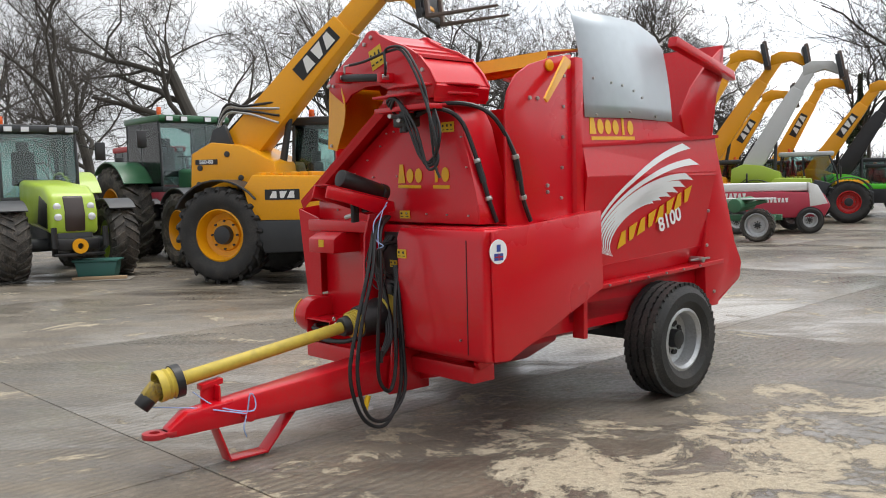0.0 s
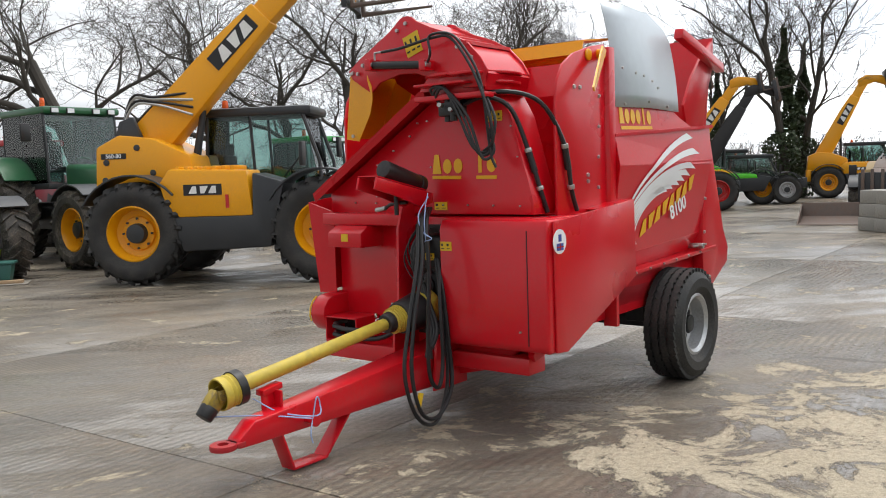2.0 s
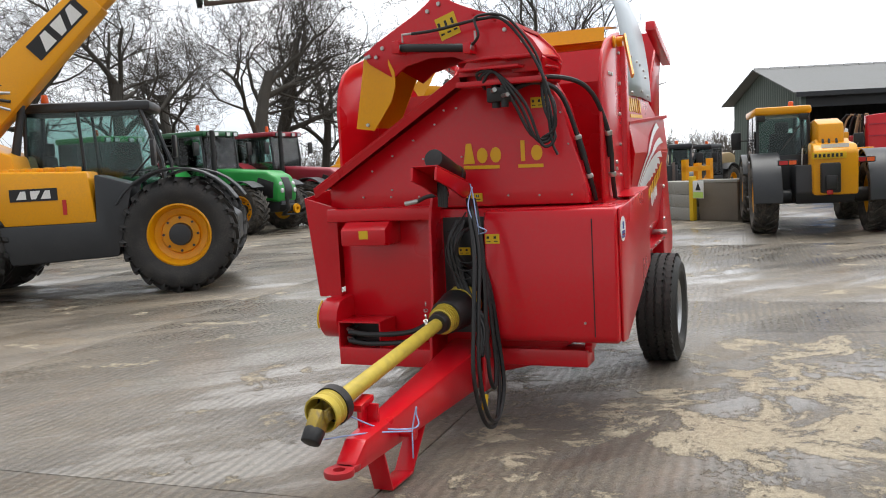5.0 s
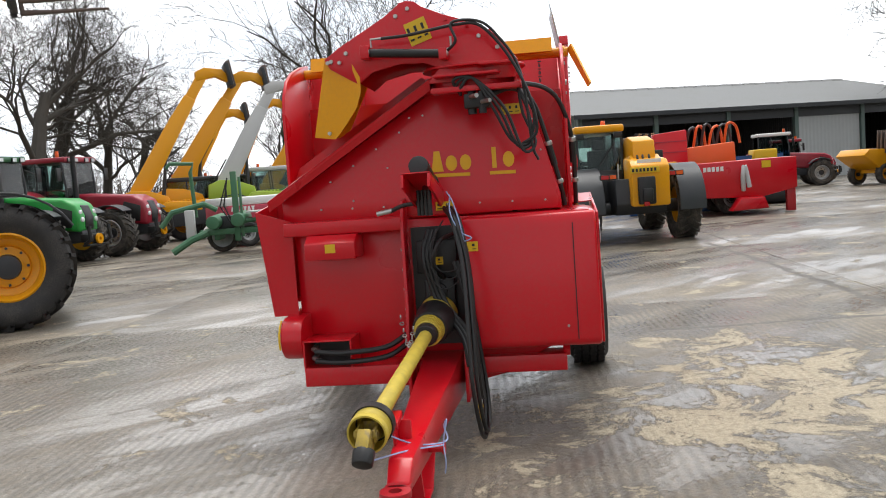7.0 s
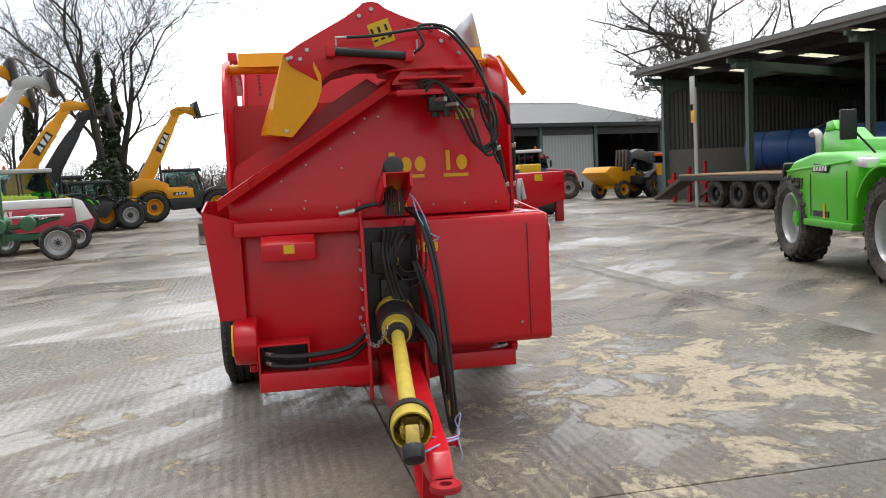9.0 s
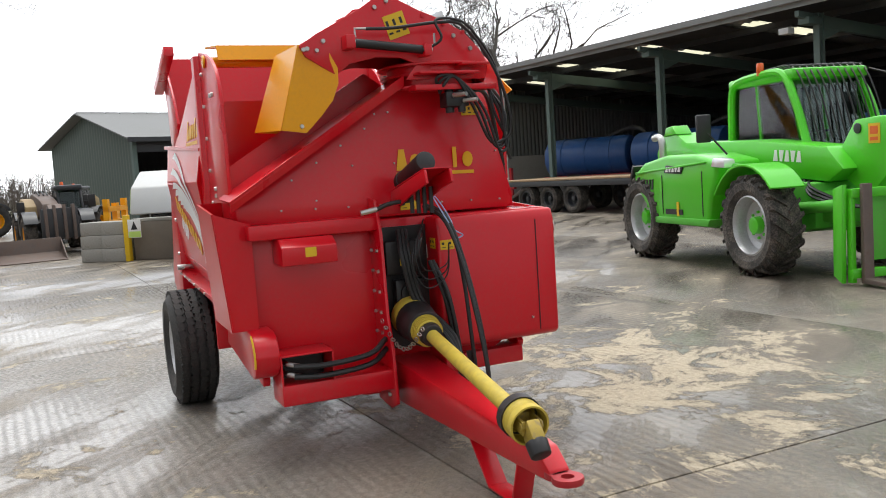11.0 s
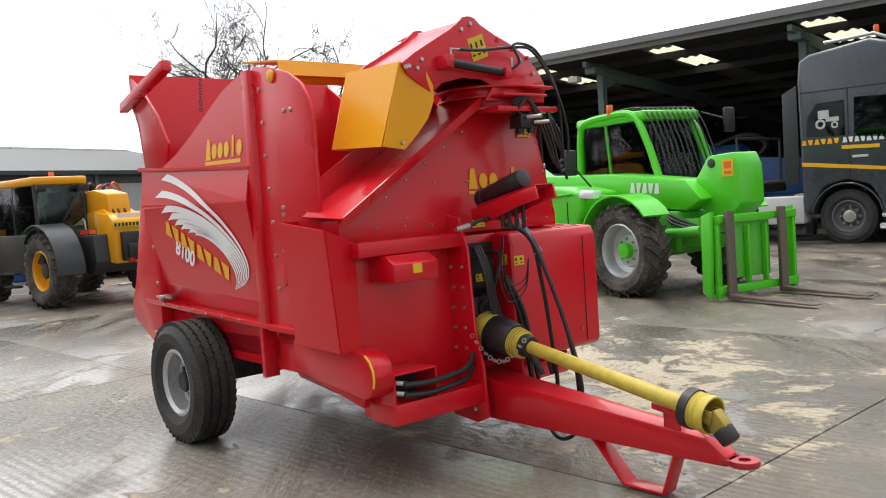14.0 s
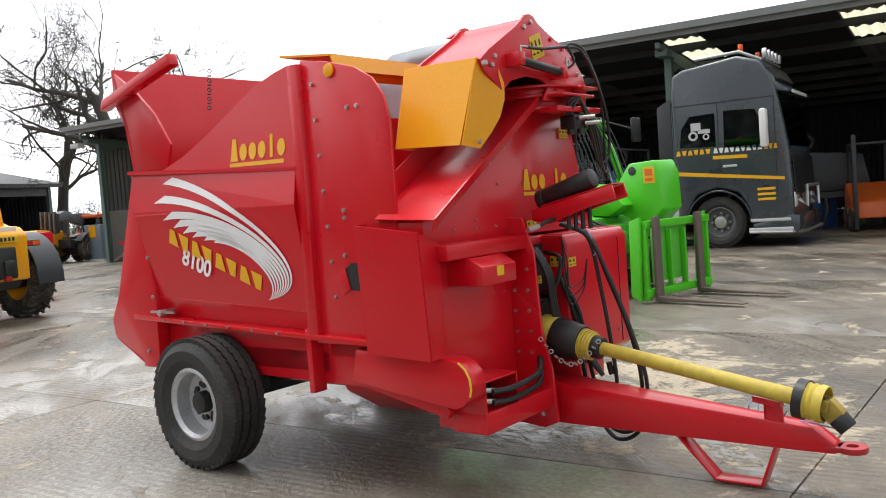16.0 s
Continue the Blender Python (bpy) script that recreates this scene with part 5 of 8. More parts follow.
def telehandler(m, label, body=JYEL, boom_mat=JYEL, rim=JYEL, R=0.66, wb=2.85, half=1.15, angle=50, reach=4.0, inner=0.5, dark=DGREY, tyre=TYRE, tool="forks", model="", badge=None, group="", roof=None, gl=GLASS, tower=(-0.62, 0.55), bt=1.0, cabx=0.66, th=1.0, bpos=0.0):
    """A telescopic handler: cab left, engine pod right, boom between from a rear pivot."""
    t = thing("telehandler", m, label, "telehandler", group)
    f, r = wb / 2, -wb / 2
    W = R * 0.66
    k = R / 0.72
    for sd in (1, -1):
        for x in (f, r):
            wheel(t, x, sd * (half - W / 2), R, R, W, R * 0.53, sd, rim, tyre, "bar", DGREY, R * 0.22)
    s = Shape()
    s.prism([(r - 0.75, 0.75), (r - 0.7, 1.35 * k), (f + 0.3, 1.20 * k), (f + 0.75, 1.0), (f + 0.75, 0.62), (r - 0.6, 0.55)], 'y', -0.48, 0.48, 0.03)
    part("chassis", s, dark, t)
    for x in (f, r):
        part("axle", Shape().cyl((x, -half + 0.3, R), (x, half - 0.3, R), 0.13, None, 12), dark, t)
    # rear tower and tail
    s = Shape()
    s.prism([(r - 0.85, 1.25 * k), (r - 0.80, 1.95 * k * th), (r - 0.42, 2.12 * k * th), (r + 0.15, 2.06 * k * th), (r + 0.75, 1.80 * k * th), (r + 0.85, 1.35 * k), (r + 0.4, 1.28 * k), (r, 1.25 * k)], 'y', *tower, 0.03)
    tw = part("rear_tower", s, body, t)
    s = Shape()
    s.prism([(r - 0.92, 0.72), (r - 0.88, 1.30 * k), (r - 0.66, 1.30 * k), (r - 0.70, 0.72)], 'y', tower[0] - 0.04, tower[1] + 0.04, 0.03)
    part("counterweight", s, body, t)
    # engine pod, right
    s = Shape()
    pod = [(r + 0.60, 1.02), (r + 0.45, 1.40 * k), (r + 0.62, 1.60 * k), (f - 1.12, 1.56 * k), (f - 1.05, 1.02)]
    s.prism(pod, 'y', -half + 0.06, -0.52, 0.04)
    pd = part("engine_cover", s, body, t)
    s = Shape()
    for i in range(7):
        x = r + 0.70 + i * (wb - 1.95) / 7
        s.box(x, x + 0.07, -half + 0.12, -0.56, 1.57 * k, 1.63 * k, 0.012)
    part("cover_louvre", s, body, pd)
    s = Shape()
    s.prism([(r + 0.80, 0.50), (r + 0.62, 1.03), (f - 1.06, 1.03), (f - 1.04, 1.52 * k), (f - 0.55, 1.38 * k), (f - 0.80, 0.55)], 'y', -half + 0.05, -0.50, 0.03)
    part("tank_panel", s, dark, t)
    if badge:
        s = Shape()
        s.box(r + 0.85, r + 1.45, -half + 0.050, -half + 0.058, 1.23 * k, 1.38 * k)
        bd = part("badge_plate", s, INK, pd)
        blocks(bd, "badge_block", "HHH", r + 0.92, r + 1.38, 1.255 * k, 1.355 * k, badge, lambda x, z: (x, -half + 0.045, z), 0.25)
    if model:
        s = Shape()
        s.box(r - 0.72, r - 0.30, -0.629, -0.622, 1.78 * k, 1.86 * k)
        pl = part("model_plate", s, INK, tw)
        lettering(pl, "model_number", model, 0.085 * k, Matrix.Translation((r - 0.51, -0.632, 1.82 * k)) @ pose(0, 0, 0, 90, 0, 0), WHITE)
    # mudguards
    fender(t, r, -half + 0.02, -half + W, R, R + 0.10, 40, 150, dark)
    fender(t, f, -half, -half + W + 0.02, R, R + 0.12, 30, 150, dark)
    fender(t, r, half - W, half - 0.02, R, R + 0.10, 40, 150, dark)
    fender(t, f, half - W - 0.02, half, R, R + 0.12, 30, 150, dark)
    # cab, left
    c = cab(t, r + cabx, f - 0.26, 0.12, half - 0.12, 0.85 * k, 2.38 * k, dark, roof or dark, gl, 0.34, 0.10)
    beacon(c, (r + 1.0, 0.35, 2.47 * k))
    mirror(c, (f - 0.30, half + 0.10, 1.9 * k), (f - 0.45, half - 0.15, 1.9 * k))
    mirror(c, (f - 0.25, -half + 0.05, 1.75 * k), (f - 0.6, -half + 0.25, 1.45 * k))
    lamp(c, (f - 0.52, 0.35, 2.44 * k), 1)
    lamp(c, (r + 0.72, 0.30, 2.40 * k), -1)
    # boom
    bm4 = Matrix.Translation((r - 0.25, -0.12, 1.86 * k)) @ pose(0, 0, 0, 0, -angle, 0)
    s = Shape()
    s.prism([(-0.35, -0.16 * bt), (-0.30, 0.22 * bt), (0.2, 0.34 * bt), (reach * 0.62, 0.31 * bt), (reach * 0.84, 0.24 * bt), (reach * 0.84, -0.20 * bt), (0.5, -0.32 * bt)], 'y', -0.21, 0.21, 0.03, bm4)
    bo = part("boom", s, boom_mat, t)
    s = Shape()
    s.box(reach * 0.6, reach + inner * 0.2, -0.16, 0.16, -0.17 * bt, 0.20 * bt, 0.02, bm4)
    part("inner_boom", s, boom_mat, bo)
    if badge:
        s = Shape()
        bp = bpos or reach * 0.46
        s.box(bp, bp + 0.95, -0.222, -0.214, -0.10, 0.17, 0, bm4)
        bd = part("badge_plate", s, INK, bo)
        blocks(bd, "badge_block", "HHH", bp + 0.12, bp + 0.88, -0.07, 0.14, badge, lambda x, z: bm4 @ Vector((x, -0.226, z)), 0.25)
    # head bends down, tool
    hm = bm4 @ Matrix.Translation((reach + inner * 0.2, 0, 0)) @ pose(0, 0, 0, 0, min(angle, 42) + 4, 0) @ Matrix.Scale(0.55 + 0.45 * bt, 4)
    s = Shape()
    s.prism([(-0.25, -0.12), (-0.20, 0.22), (0.15, 0.30), (0.75, 0.10), (0.95, -0.30), (0.80, -0.38), (0.45, -0.10)], 'y', -0.18, 0.18, 0.03, hm)
    part("boom_head", s, boom_mat, bo)
    tm = hm @ Matrix.Translation((0.95, 0, -0.25)) @ pose(0, 0, 0, 0, -8 + max(0, angle - 42) * 0.6, 0)
    s = Shape()
    s.cyl(bm4 @ Vector((0.1, 0.0, -0.25)), bm4 @ Vector((0.1, 0, -0.25)) + Vector((0.02, 0, -0.45)), 0.09, None, 10)
    part("pivot_pin", s, dark, bo)
    part("lift_ram", Shape().cyl((r + 0.55, -0.12, 1.30 * k), bm4 @ Vector((reach * 0.34, 0, -0.26 * bt)), 0.075, 0.05, 12), dark, bo)
    for q in (-0.10, 0.02, 0.12):
        s = Shape()
        s.tube([(r - 0.55, q - 0.1, 1.5 * k), (r - 0.62, q - 0.1, 2.05 * k * th), bm4 @ Vector((0.1, q, 0.40 if th == 1.0 else 0.20)), bm4 @ Vector((0.9, q, 0.36))], 0.022, 6, 5)
        part("hose", s, RUBBER, bo)
    if tool == "forks":
        tl = part("tool_plate", Shape().box(-0.14, -0.03, -0.42, 0.42, -0.15, 0.42, 0.02, tm), dark, t)
        forks(tl, 0.0, -0.25, (-0.40, 0.40), 1.15, tm, dark, 0.75)
    else:
        s = Shape()
        s.box(-0.12, 0.02, -0.45, 0.45, -0.3, 0.5, 0.02, tm)
        tl = part("tool_plate", s, dark, t)
        for yy in (-0.34, -0.12, 0.12, 0.34):
            s = Shape()
            s.box(-0.04, 0.10, yy - 0.04, yy + 0.04, -0.35, 0.58, 0.01, tm)
            part("tool_bar", s, STEEL, tl)
    return t


def tractor(m, label, hood_mat, roof_mat, rim, fender_mat, scale=1.0, group="tractors parked in a row", nose=None, tyre=TYREM, exhaust=False):
    """A farm tractor; origin on the ground under the middle of the front axle, x ahead."""
    t = thing("tractor", m, label, "tractor", group)
    k = scale
    for sd in (1, -1):
        wheel(t, 0, sd * 0.92 * k, 0.66 * k, 0.66 * k, 0.50 * k, 0.36 * k, sd, rim, tyre, "bar", DGREY, 0.15 * k)
        wheel(t, -2.75 * k, sd * 0.98 * k, 0.93 * k, 0.93 * k, 0.62 * k, 0.50 * k, sd, rim, tyre, "bar", DGREY, 0.18 * k)
        fender(t, -2.75 * k, sd * 0.66 * k, sd * 1.28 * k, 0.93 * k, 1.03 * k, 35, 130, fender_mat)
        fender(t, 0, sd * 0.68 * k, sd * 1.16 * k, 0.66 * k, 0.75 * k, 50, 140, DGREY)
    s = Shape()
    s.prism([(0.75 * k, 0.80 * k), (0.78 * k, 1.20 * k), (0.66 * k, 1.50 * k), (0.35 * k, 1.66 * k), (-1.45 * k, 1.80 * k), (-1.45 * k, 1.00 * k), (0.30 * k, 0.86 * k)], 'y', -0.40 * k, 0.40 * k, 0.09 * k, None, 3)
    h = part("bonnet", s, hood_mat, t)
    s = Shape()
    s.prism([(0.77 * k, 0.86 * k), (0.80 * k, 1.18 * k), (0.69 * k, 1.46 * k), (0.30 * k, 1.66 * k), (0.30 * k, 1.60 * k), (0.6 * k, 1.3 * k)], 'y', -0.17 * k, 0.17 * k, 0.02 * k)
    part("grille", s, nose or BLACK, h)
    for sd in (1, -1):
        s = Shape()
        s.prism([(0.55 * k, 0.92 * k), (0.60 * k, 1.35 * k), (0.10 * k, 1.50 * k), (-0.10 * k, 1.0 * k)], 'y', sd * 0.395 * k, sd * 0.412 * k, 0.01)
        part("side_grille", s, BLACK, h)
        for z in (1.12, 1.30):
            s = Shape()
            s.cyl((0.72 * k, sd * 0.28 * k, z * k), (0.80 * k - (z - 1.12) * 0.25 * k, sd * 0.28 * k, z * k), 0.065 * k, None, 14, 0.01)
            part("headlamp", s, LENS, h)
    s = Shape()
    s.prism([(0.75 * k, 0.55 * k), (0.75 * k, 0.85 * k), (-3.2 * k, 1.05 * k), (-3.4 * k, 0.6 * k)], 'y', -0.30 * k, 0.30 * k, 0.03)
    s.cyl((0, -0.75 * k, 0.62 * k), (0, 0.75 * k, 0.62 * k), 0.12 * k, None, 12).cyl((-2.75 * k, -0.8 * k, 0.93 * k), (-2.75 * k, 0.8 * k, 0.93 * k), 0.18 * k, None, 12)
    part("chassis", s, DGREY, t)
    # front linkage
    s = Shape()
    s.box(0.70 * k, 0.95 * k, -0.35 * k, 0.35 * k, 0.55 * k, 0.75 * k, 0.03).box(0.80 * k, 1.0 * k, -0.42 * k, 0.42 * k, 0.45 * k, 0.50 * k, 0.01)
    fl = part("front_linkage", s, BLACK, t)
    for sd in (1, -1):
        s = Shape()
        s.tube([(0.85 * k, sd * 0.38 * k, 0.50 * k), (1.05 * k, sd * 0.42 * k, 0.62 * k), (1.02 * k, sd * 0.42 * k, 0.95 * k)], 0.05 * k, 8)
        part("linkage_arm", s, BLACK, fl)
    s = Shape()
    s.lathe([(0.05 * k, 0), (0.13 * k, 0), (0.13 * k, 0.06), (0.05 * k, 0.06)], pose(0.98 * k, 0, 0.62 * k, 0, 0, -90), 20)
    part("pto_guard", s, JYEL, fl)
    c = cab(t, -3.05 * k, -1.42 * k, -0.72 * k, 0.72 * k, 1.35 * k, 2.72 * k, DGREY, roof_mat, GLASS, 0.12, 0.05)
    for sd in (1, -1):
        lamp(c, (-1.38 * k, sd * 0.55 * k, 2.76 * k), 1, 0.14, 0.09)
        lamp(c, (-1.38 * k, sd * 0.25 * k, 2.76 * k), 1, 0.14, 0.09)
        mirror(c, (-1.35 * k, sd * 1.12 * k, 2.35 * k), (-1.45 * k, sd * 0.72 * k, 2.5 * k))
    beacon(c, (-1.7 * k, -0.6 * k, 2.85 * k))
    if exhaust:
        s = Shape()
        s.cyl((-1.28 * k, -0.52 * k, 1.5 * k), (-1.28 * k, -0.52 * k, 2.85 * k), 0.075 * k, 0.065 * k, 14)
        part("exhaust", s, BLACK, t)
    return t


# big yellow handler with its boom up
big = telehandler(pose(-1.86, 14.78, 0, 0, 0, -16.6), "large yellow telehandler with raised boom and black wheel arches", R=0.79, wb=2.97, half=1.22, angle=44, reach=3.6, inner=0.7, bpos=1.9, badge=WHITE, model="560-80", gl=GLASS)
for q in range(4):
    part("boom_hose", Shape().tube([(-2.05, -0.40 + 0.03 * q, 2.05), (-1.75, -0.42, 2.75 + 0.05 * q), (-1.35, -0.40, 2.80 + 0.04 * q), (-0.75, -0.38 + 0.03 * q, 2.62 + 0.12 * q)], 0.022, 6, 5), RUBBER if q % 2 else CHROME, big)
part("pivot_frame", Shape().prism([(-2.15, 1.95), (-1.95, 2.55), (-1.72, 2.62), (-1.55, 2.20)], 'y', -0.47, -0.37, 0.02), DGREY, big)
for x, z in ((-2.15, 1.62), (-2.12, 1.90), (-1.60, 2.12), (-1.35, 1.72)):
    part("pin", Shape().cyl((x, -0.64, z), (x, -0.61, z), 0.05, None, 14, 0.006), DGREY, big)
part("side_reflector", Shape().box(0.02, 0.07, -1.175, -1.165, 1.15, 1.35), RLENS, big)

# yellow handler seen from behind
h2 = telehandler(pose(11.3, 13.35, 0, 0, 0, 49), "yellow telehandler with muddy tyres, seen tail first", R=0.66, wb=2.75, half=1.17, angle=-3, reach=4.3, inner=0.2, badge=WHITE, tyre=TYREM, roof=JYEL, tower=(-0.42, 0.14), cabx=0.12, th=0.86)
s = Shape()
s.prism([(-2.30, 0.70), (-2.32, 1.45), (-2.15, 1.58), (-1.6, 1.62), (-1.6, 0.75)], 'y', -0.50, 0.22, 0.05)
tailc = part("tail_cover", s, JYEL, h2)
s = Shape()
s.box(-2.345, -2.325, -0.30, 0.24, 1.33, 1.44, 0.004)
npl = part("number_plate", s, STICK, tailc)
s = Shape()
for kk in range(7):
    s.box(-2.350, -2.344, -0.24 + kk * 0.068, -0.20 + kk * 0.068, 1.355, 1.415)
part("plate_bars", s, INK, npl)
s = Shape()
s.box(-2.44, -2.32, -0.20, 0.12, 0.75, 1.26, 0.03).box(-2.50, -2.36, -0.14, 0.05, 0.80, 1.05, 0.03)
part("pickup_hitch", s, BLACK, tailc)
s = Shape()
s.box(-2.46, -2.38, -0.07, 0.03, 0.72, 0.80, 0.01)
part("tow_pin", s, RLENS, tailc)
for sd in (1, -1):
    s = Shape()
    s.box(-2.20, -2.12, sd * 0.62 - 0.16, sd * 0.62 + 0.16, 1.24, 1.34, 0.01)
    lb = part("tail_lamp", s, BLACK, h2)
    s = Shape()
    s.box(-2.215, -2.20, sd * 0.62 - 0.14, sd * 0.62 - 0.02, 1.255, 1.325)
    part("lens", s, BEACON, lb)
    s = Shape()
    s.box(-2.215, -2.20, sd * 0.62 + 0.0, sd * 0.62 + 0.14, 1.255, 1.325)
    part("lens", s, RLENS, lb)
    fender(h2, -1.375, sd * 0.70, sd * 1.19, 0.66, 0.80, 60, 185, DGREY)

part("cab_back", Shape().prism([(-1.30, 0.75), (-1.28, 1.42), (-1.20, 1.42), (-1.20, 0.75)], 'y', 0.16, 1.04, 0.02), DGREY, h2)
part("door_panel", Shape().prism([(-0.60, 0.62), (-0.75, 1.30), (0.75, 1.30), (0.62, 0.55)], 'y', 0.98, 1.08, 0.03), DGREY, h2)
for q in range(2):
    part("step", Shape().box(-0.30, 0.25, 1.02, 1.14, 0.34 + 0.24 * q, 0.38 + 0.24 * q, 0.01), BLACK, h2)
part("wiper", Shape().tube([(-1.28, 0.30, 1.95), (-1.31, 0.62, 1.52)], 0.012, 5), BLACK, h2)
for y in (0.24, 0.98):
    lamp(h2, (-1.32, y, 2.10), -1, 0.13, 0.09, WHITE)
part("boom_top_light", Shape().box(-1.75, -1.55, -0.32, -0.16, 1.66, 1.84, 0.02), JYEL, h2)
part("tail_badge", Shape().box(-2.235, -2.215, -0.36, 0.08, 1.50, 1.58), WHITE, h2)
part("side_handle", Shape().tube([(-1.36, 0.30, 1.05), (-1.46, 0.30, 1.2), (-1.40, 0.28, 1.48), (-1.28, 0.26, 1.52)], 0.014, 6, 3), LGREY, h2)

# tractors nosed out in a row
ROW = Vector((0.78, 0.62))
HEAD = -52
tractor(pose(-6.85, 15.75, 0, 0, 0, HEAD), "lime green tractor with dark grille and muddy front tyres", LIME, DGREY, LIME, LIME, 1.0, nose=mat("brown_black_grille", (0.035, 0.022, 0.018), 0.35, var=0.1))
tractor(pose(-4.35, 18.2, 0, 0, 0, HEAD + 4), "dark green tractor with rounded mudguards and yellow wheels", DEERE, DEERE, JYEL, DEERE, 1.12)
tractor(pose(-6.5, 21.8, 0, 0, 0, HEAD), "dark red tractor in the back of the row", CASE, RED2, SILVER, CASE, 0.95)
tractor(pose(0.6, 23.4, 0, 0, 0, HEAD), "dark green tractor in the row beside others", DEERE, DEERE2, JYEL, DEERE, 0.95)
tractor(pose(3.4, 24.75, 0, 0, 0, HEAD), "bright mid green tractor with angular bonnet", DEERE2, DEERE, JYEL, DEERE2, 1.0, exhaust=True)
tractor(pose(5.75, 26.35, 0, 0, 0, HEAD), "dark red tractor with black nose and grey rims", CASE, CASE, SILVER, CASE, 1.0, exhaust=True)

# ---- green handler with forks in front of the shed ----
green = thing("telehandler", pose(8.08, 3.47, 0, 0, 0, 210.8), "bright green telehandler with muddy tyres and lowered pallet forks", "telehandler")
GF, GR, GH = 1.485, -1.485, 1.12
for sd in (1, -1):
    for x in (GF, GR):
        wheel(green, x, sd * (GH - 0.21), 0.62, 0.62, 0.42, 0.36, sd, SILVER, TYREM, "bar", MERLO, 0.12)
s = Shape()
s.prism([(-2.1, 0.6), (-2.1, 1.2), (1.9, 1.1), (1.9, 0.55), (1.2, 0.45), (-1.8, 0.45)], 'y', -0.45, 0.45, 0.03)
s.cyl((GF, -0.8, 0.62), (GF, 0.8, 0.62), 0.13, None, 12).cyl((GR, -0.8, 0.62), (GR, 0.8, 0.62), 0.13, None, 12)
part("chassis", s, MERLO2, green)
# engine pod with sloping bonnet on the right
s = Shape()
s.prism([(-1.05, 0.62), (-1.70, 1.15), (-1.62, 1.30), (-1.30, 1.45), (-0.6, 1.54), (0.25, 1.52), (0.80, 1.42), (0.78, 1.22), (0.62, 0.95), (0.55, 0.62)], 'y', -GH + 0.04, -0.42, 0.06, None, 3)
gpod = part("engine_cover", s, MERLO, green)
s = Shape()
s.prism([(-1.0, 0.56), (0.55, 0.56), (0.62, 0.66), (-1.05, 0.66)], 'y', -GH + 0.02, -0.45, 0.02)
part("sill", s, MERLO2, green)
s = Shape()
s.box(-0.62, -0.12, -GH + 0.028, -GH + 0.036, 0.70, 0.775)
part("model_plate", s, INK, gpod)
s = Shape()
s.prism([(-0.62, 1.29), (-0.55, 1.40), (-0.05, 1.37), (-0.12, 1.27)], 'y', -GH + 0.022, -GH + 0.036, 0.004)
gb = part("badge_plate", s, INK, gpod)
blocks(gb, "badge_block", "HHHHH", -0.57, -0.12, 1.30, 1.37, WHITE, lambda x, z: (x, -GH + 0.018, z), 0.2)
s = Shape()
s.box(-0.28, -0.22, -GH + 0.025, -GH + 0.036, 0.68, 0.88)
part("reflector", s, STICK, gpod)
for sd in (-1, 1):
    fender(green, GF, sd * (GH - 0.42), sd * (GH + 0.03), 0.62, 0.74, 38, 150, MERLO)
s = Shape()
s.prism([(0.72, 1.35), (0.78, 1.47), (1.05, 1.44), (1.05, 1.33)], 'y', -GH + 0.0, -GH + 0.16, 0.02)
hl = part("headlamp", s, LENS, green)
# rear: boom tail and exhaust pipe
s = Shape()
s.prism([(-2.25, 1.00), (-2.30, 1.60), (-2.05, 1.86), (-1.62, 1.88), (-1.30, 1.72), (0.6, 1.66), (2.0, 1.52), (2.3, 1.25), (2.0, 1.10), (0.4, 1.22), (-1.6, 1.36)], 'y', -0.36, 0.06, 0.04)
gboom = part("boom", s, MERLO, green)
blocks(gboom, "badge_block", "HHHHH", 0.95, 1.55, 1.38, 1.52, WHITE, lambda x, z: (x, -0.367, z - (x - 0.95) * 0.06), 0.1)
s = Shape()
s.prism([(-2.0, 1.84), (-1.9, 1.98), (-1.7, 2.0), (-1.55, 1.86)], 'y', -0.38, -0.1, 0.02)
part("boom_pivot", s, MERLO, gboom)
s = Shape()
s.tube([(-1.55, -0.62, 1.30), (-1.56, -0.62, 1.72), (-1.66, -0.62, 1.83), (-1.82, -0.62, 1.82)], 0.055, 12, 4)
part("exhaust", s, CHROME, green)
# boom nose block
s = Shape()
s.prism([(2.0, 1.50), (2.24, 1.80), (2.66, 1.82), (2.74, 1.66), (2.76, 1.18), (2.56, 1.0), (2.25, 1.02), (2.05, 1.14)], 'y', -0.16, 0.28, 0.025)
nose = part("boom_nose", s, MERLO, green)
s = Shape()
s.cyl((2.30, -0.175, 1.70), (2.30, -0.15, 1.70), 0.06, None, 18, 0.004)
part("nose_pin", s, DGREY, nose)
s = Shape()
s.box(2.48, 2.66, -0.168, -0.162, 1.52, 1.74)
wst = part("warning_sticker", s, STICK, nose)
s = Shape()
s.box(2.51, 2.63, -0.172, -0.168, 1.62, 1.71).box(2.51, 2.63, -0.172, -0.168, 1.55, 1.59)
part("pictogram", s, ORANGE, wst)
s = Shape()
s.box(1.3, 2.2, -0.35, 0.3, 0.62, 1.0, 0.04).cyl((1.7, -0.5, 0.8), (2.4, -0.5, 0.85), 0.07, None, 12).box(1.0, 1.5, -0.8, 0.8, 0.85, 1.0, 0.03)
part("front_frame", s, MERLO2, green)
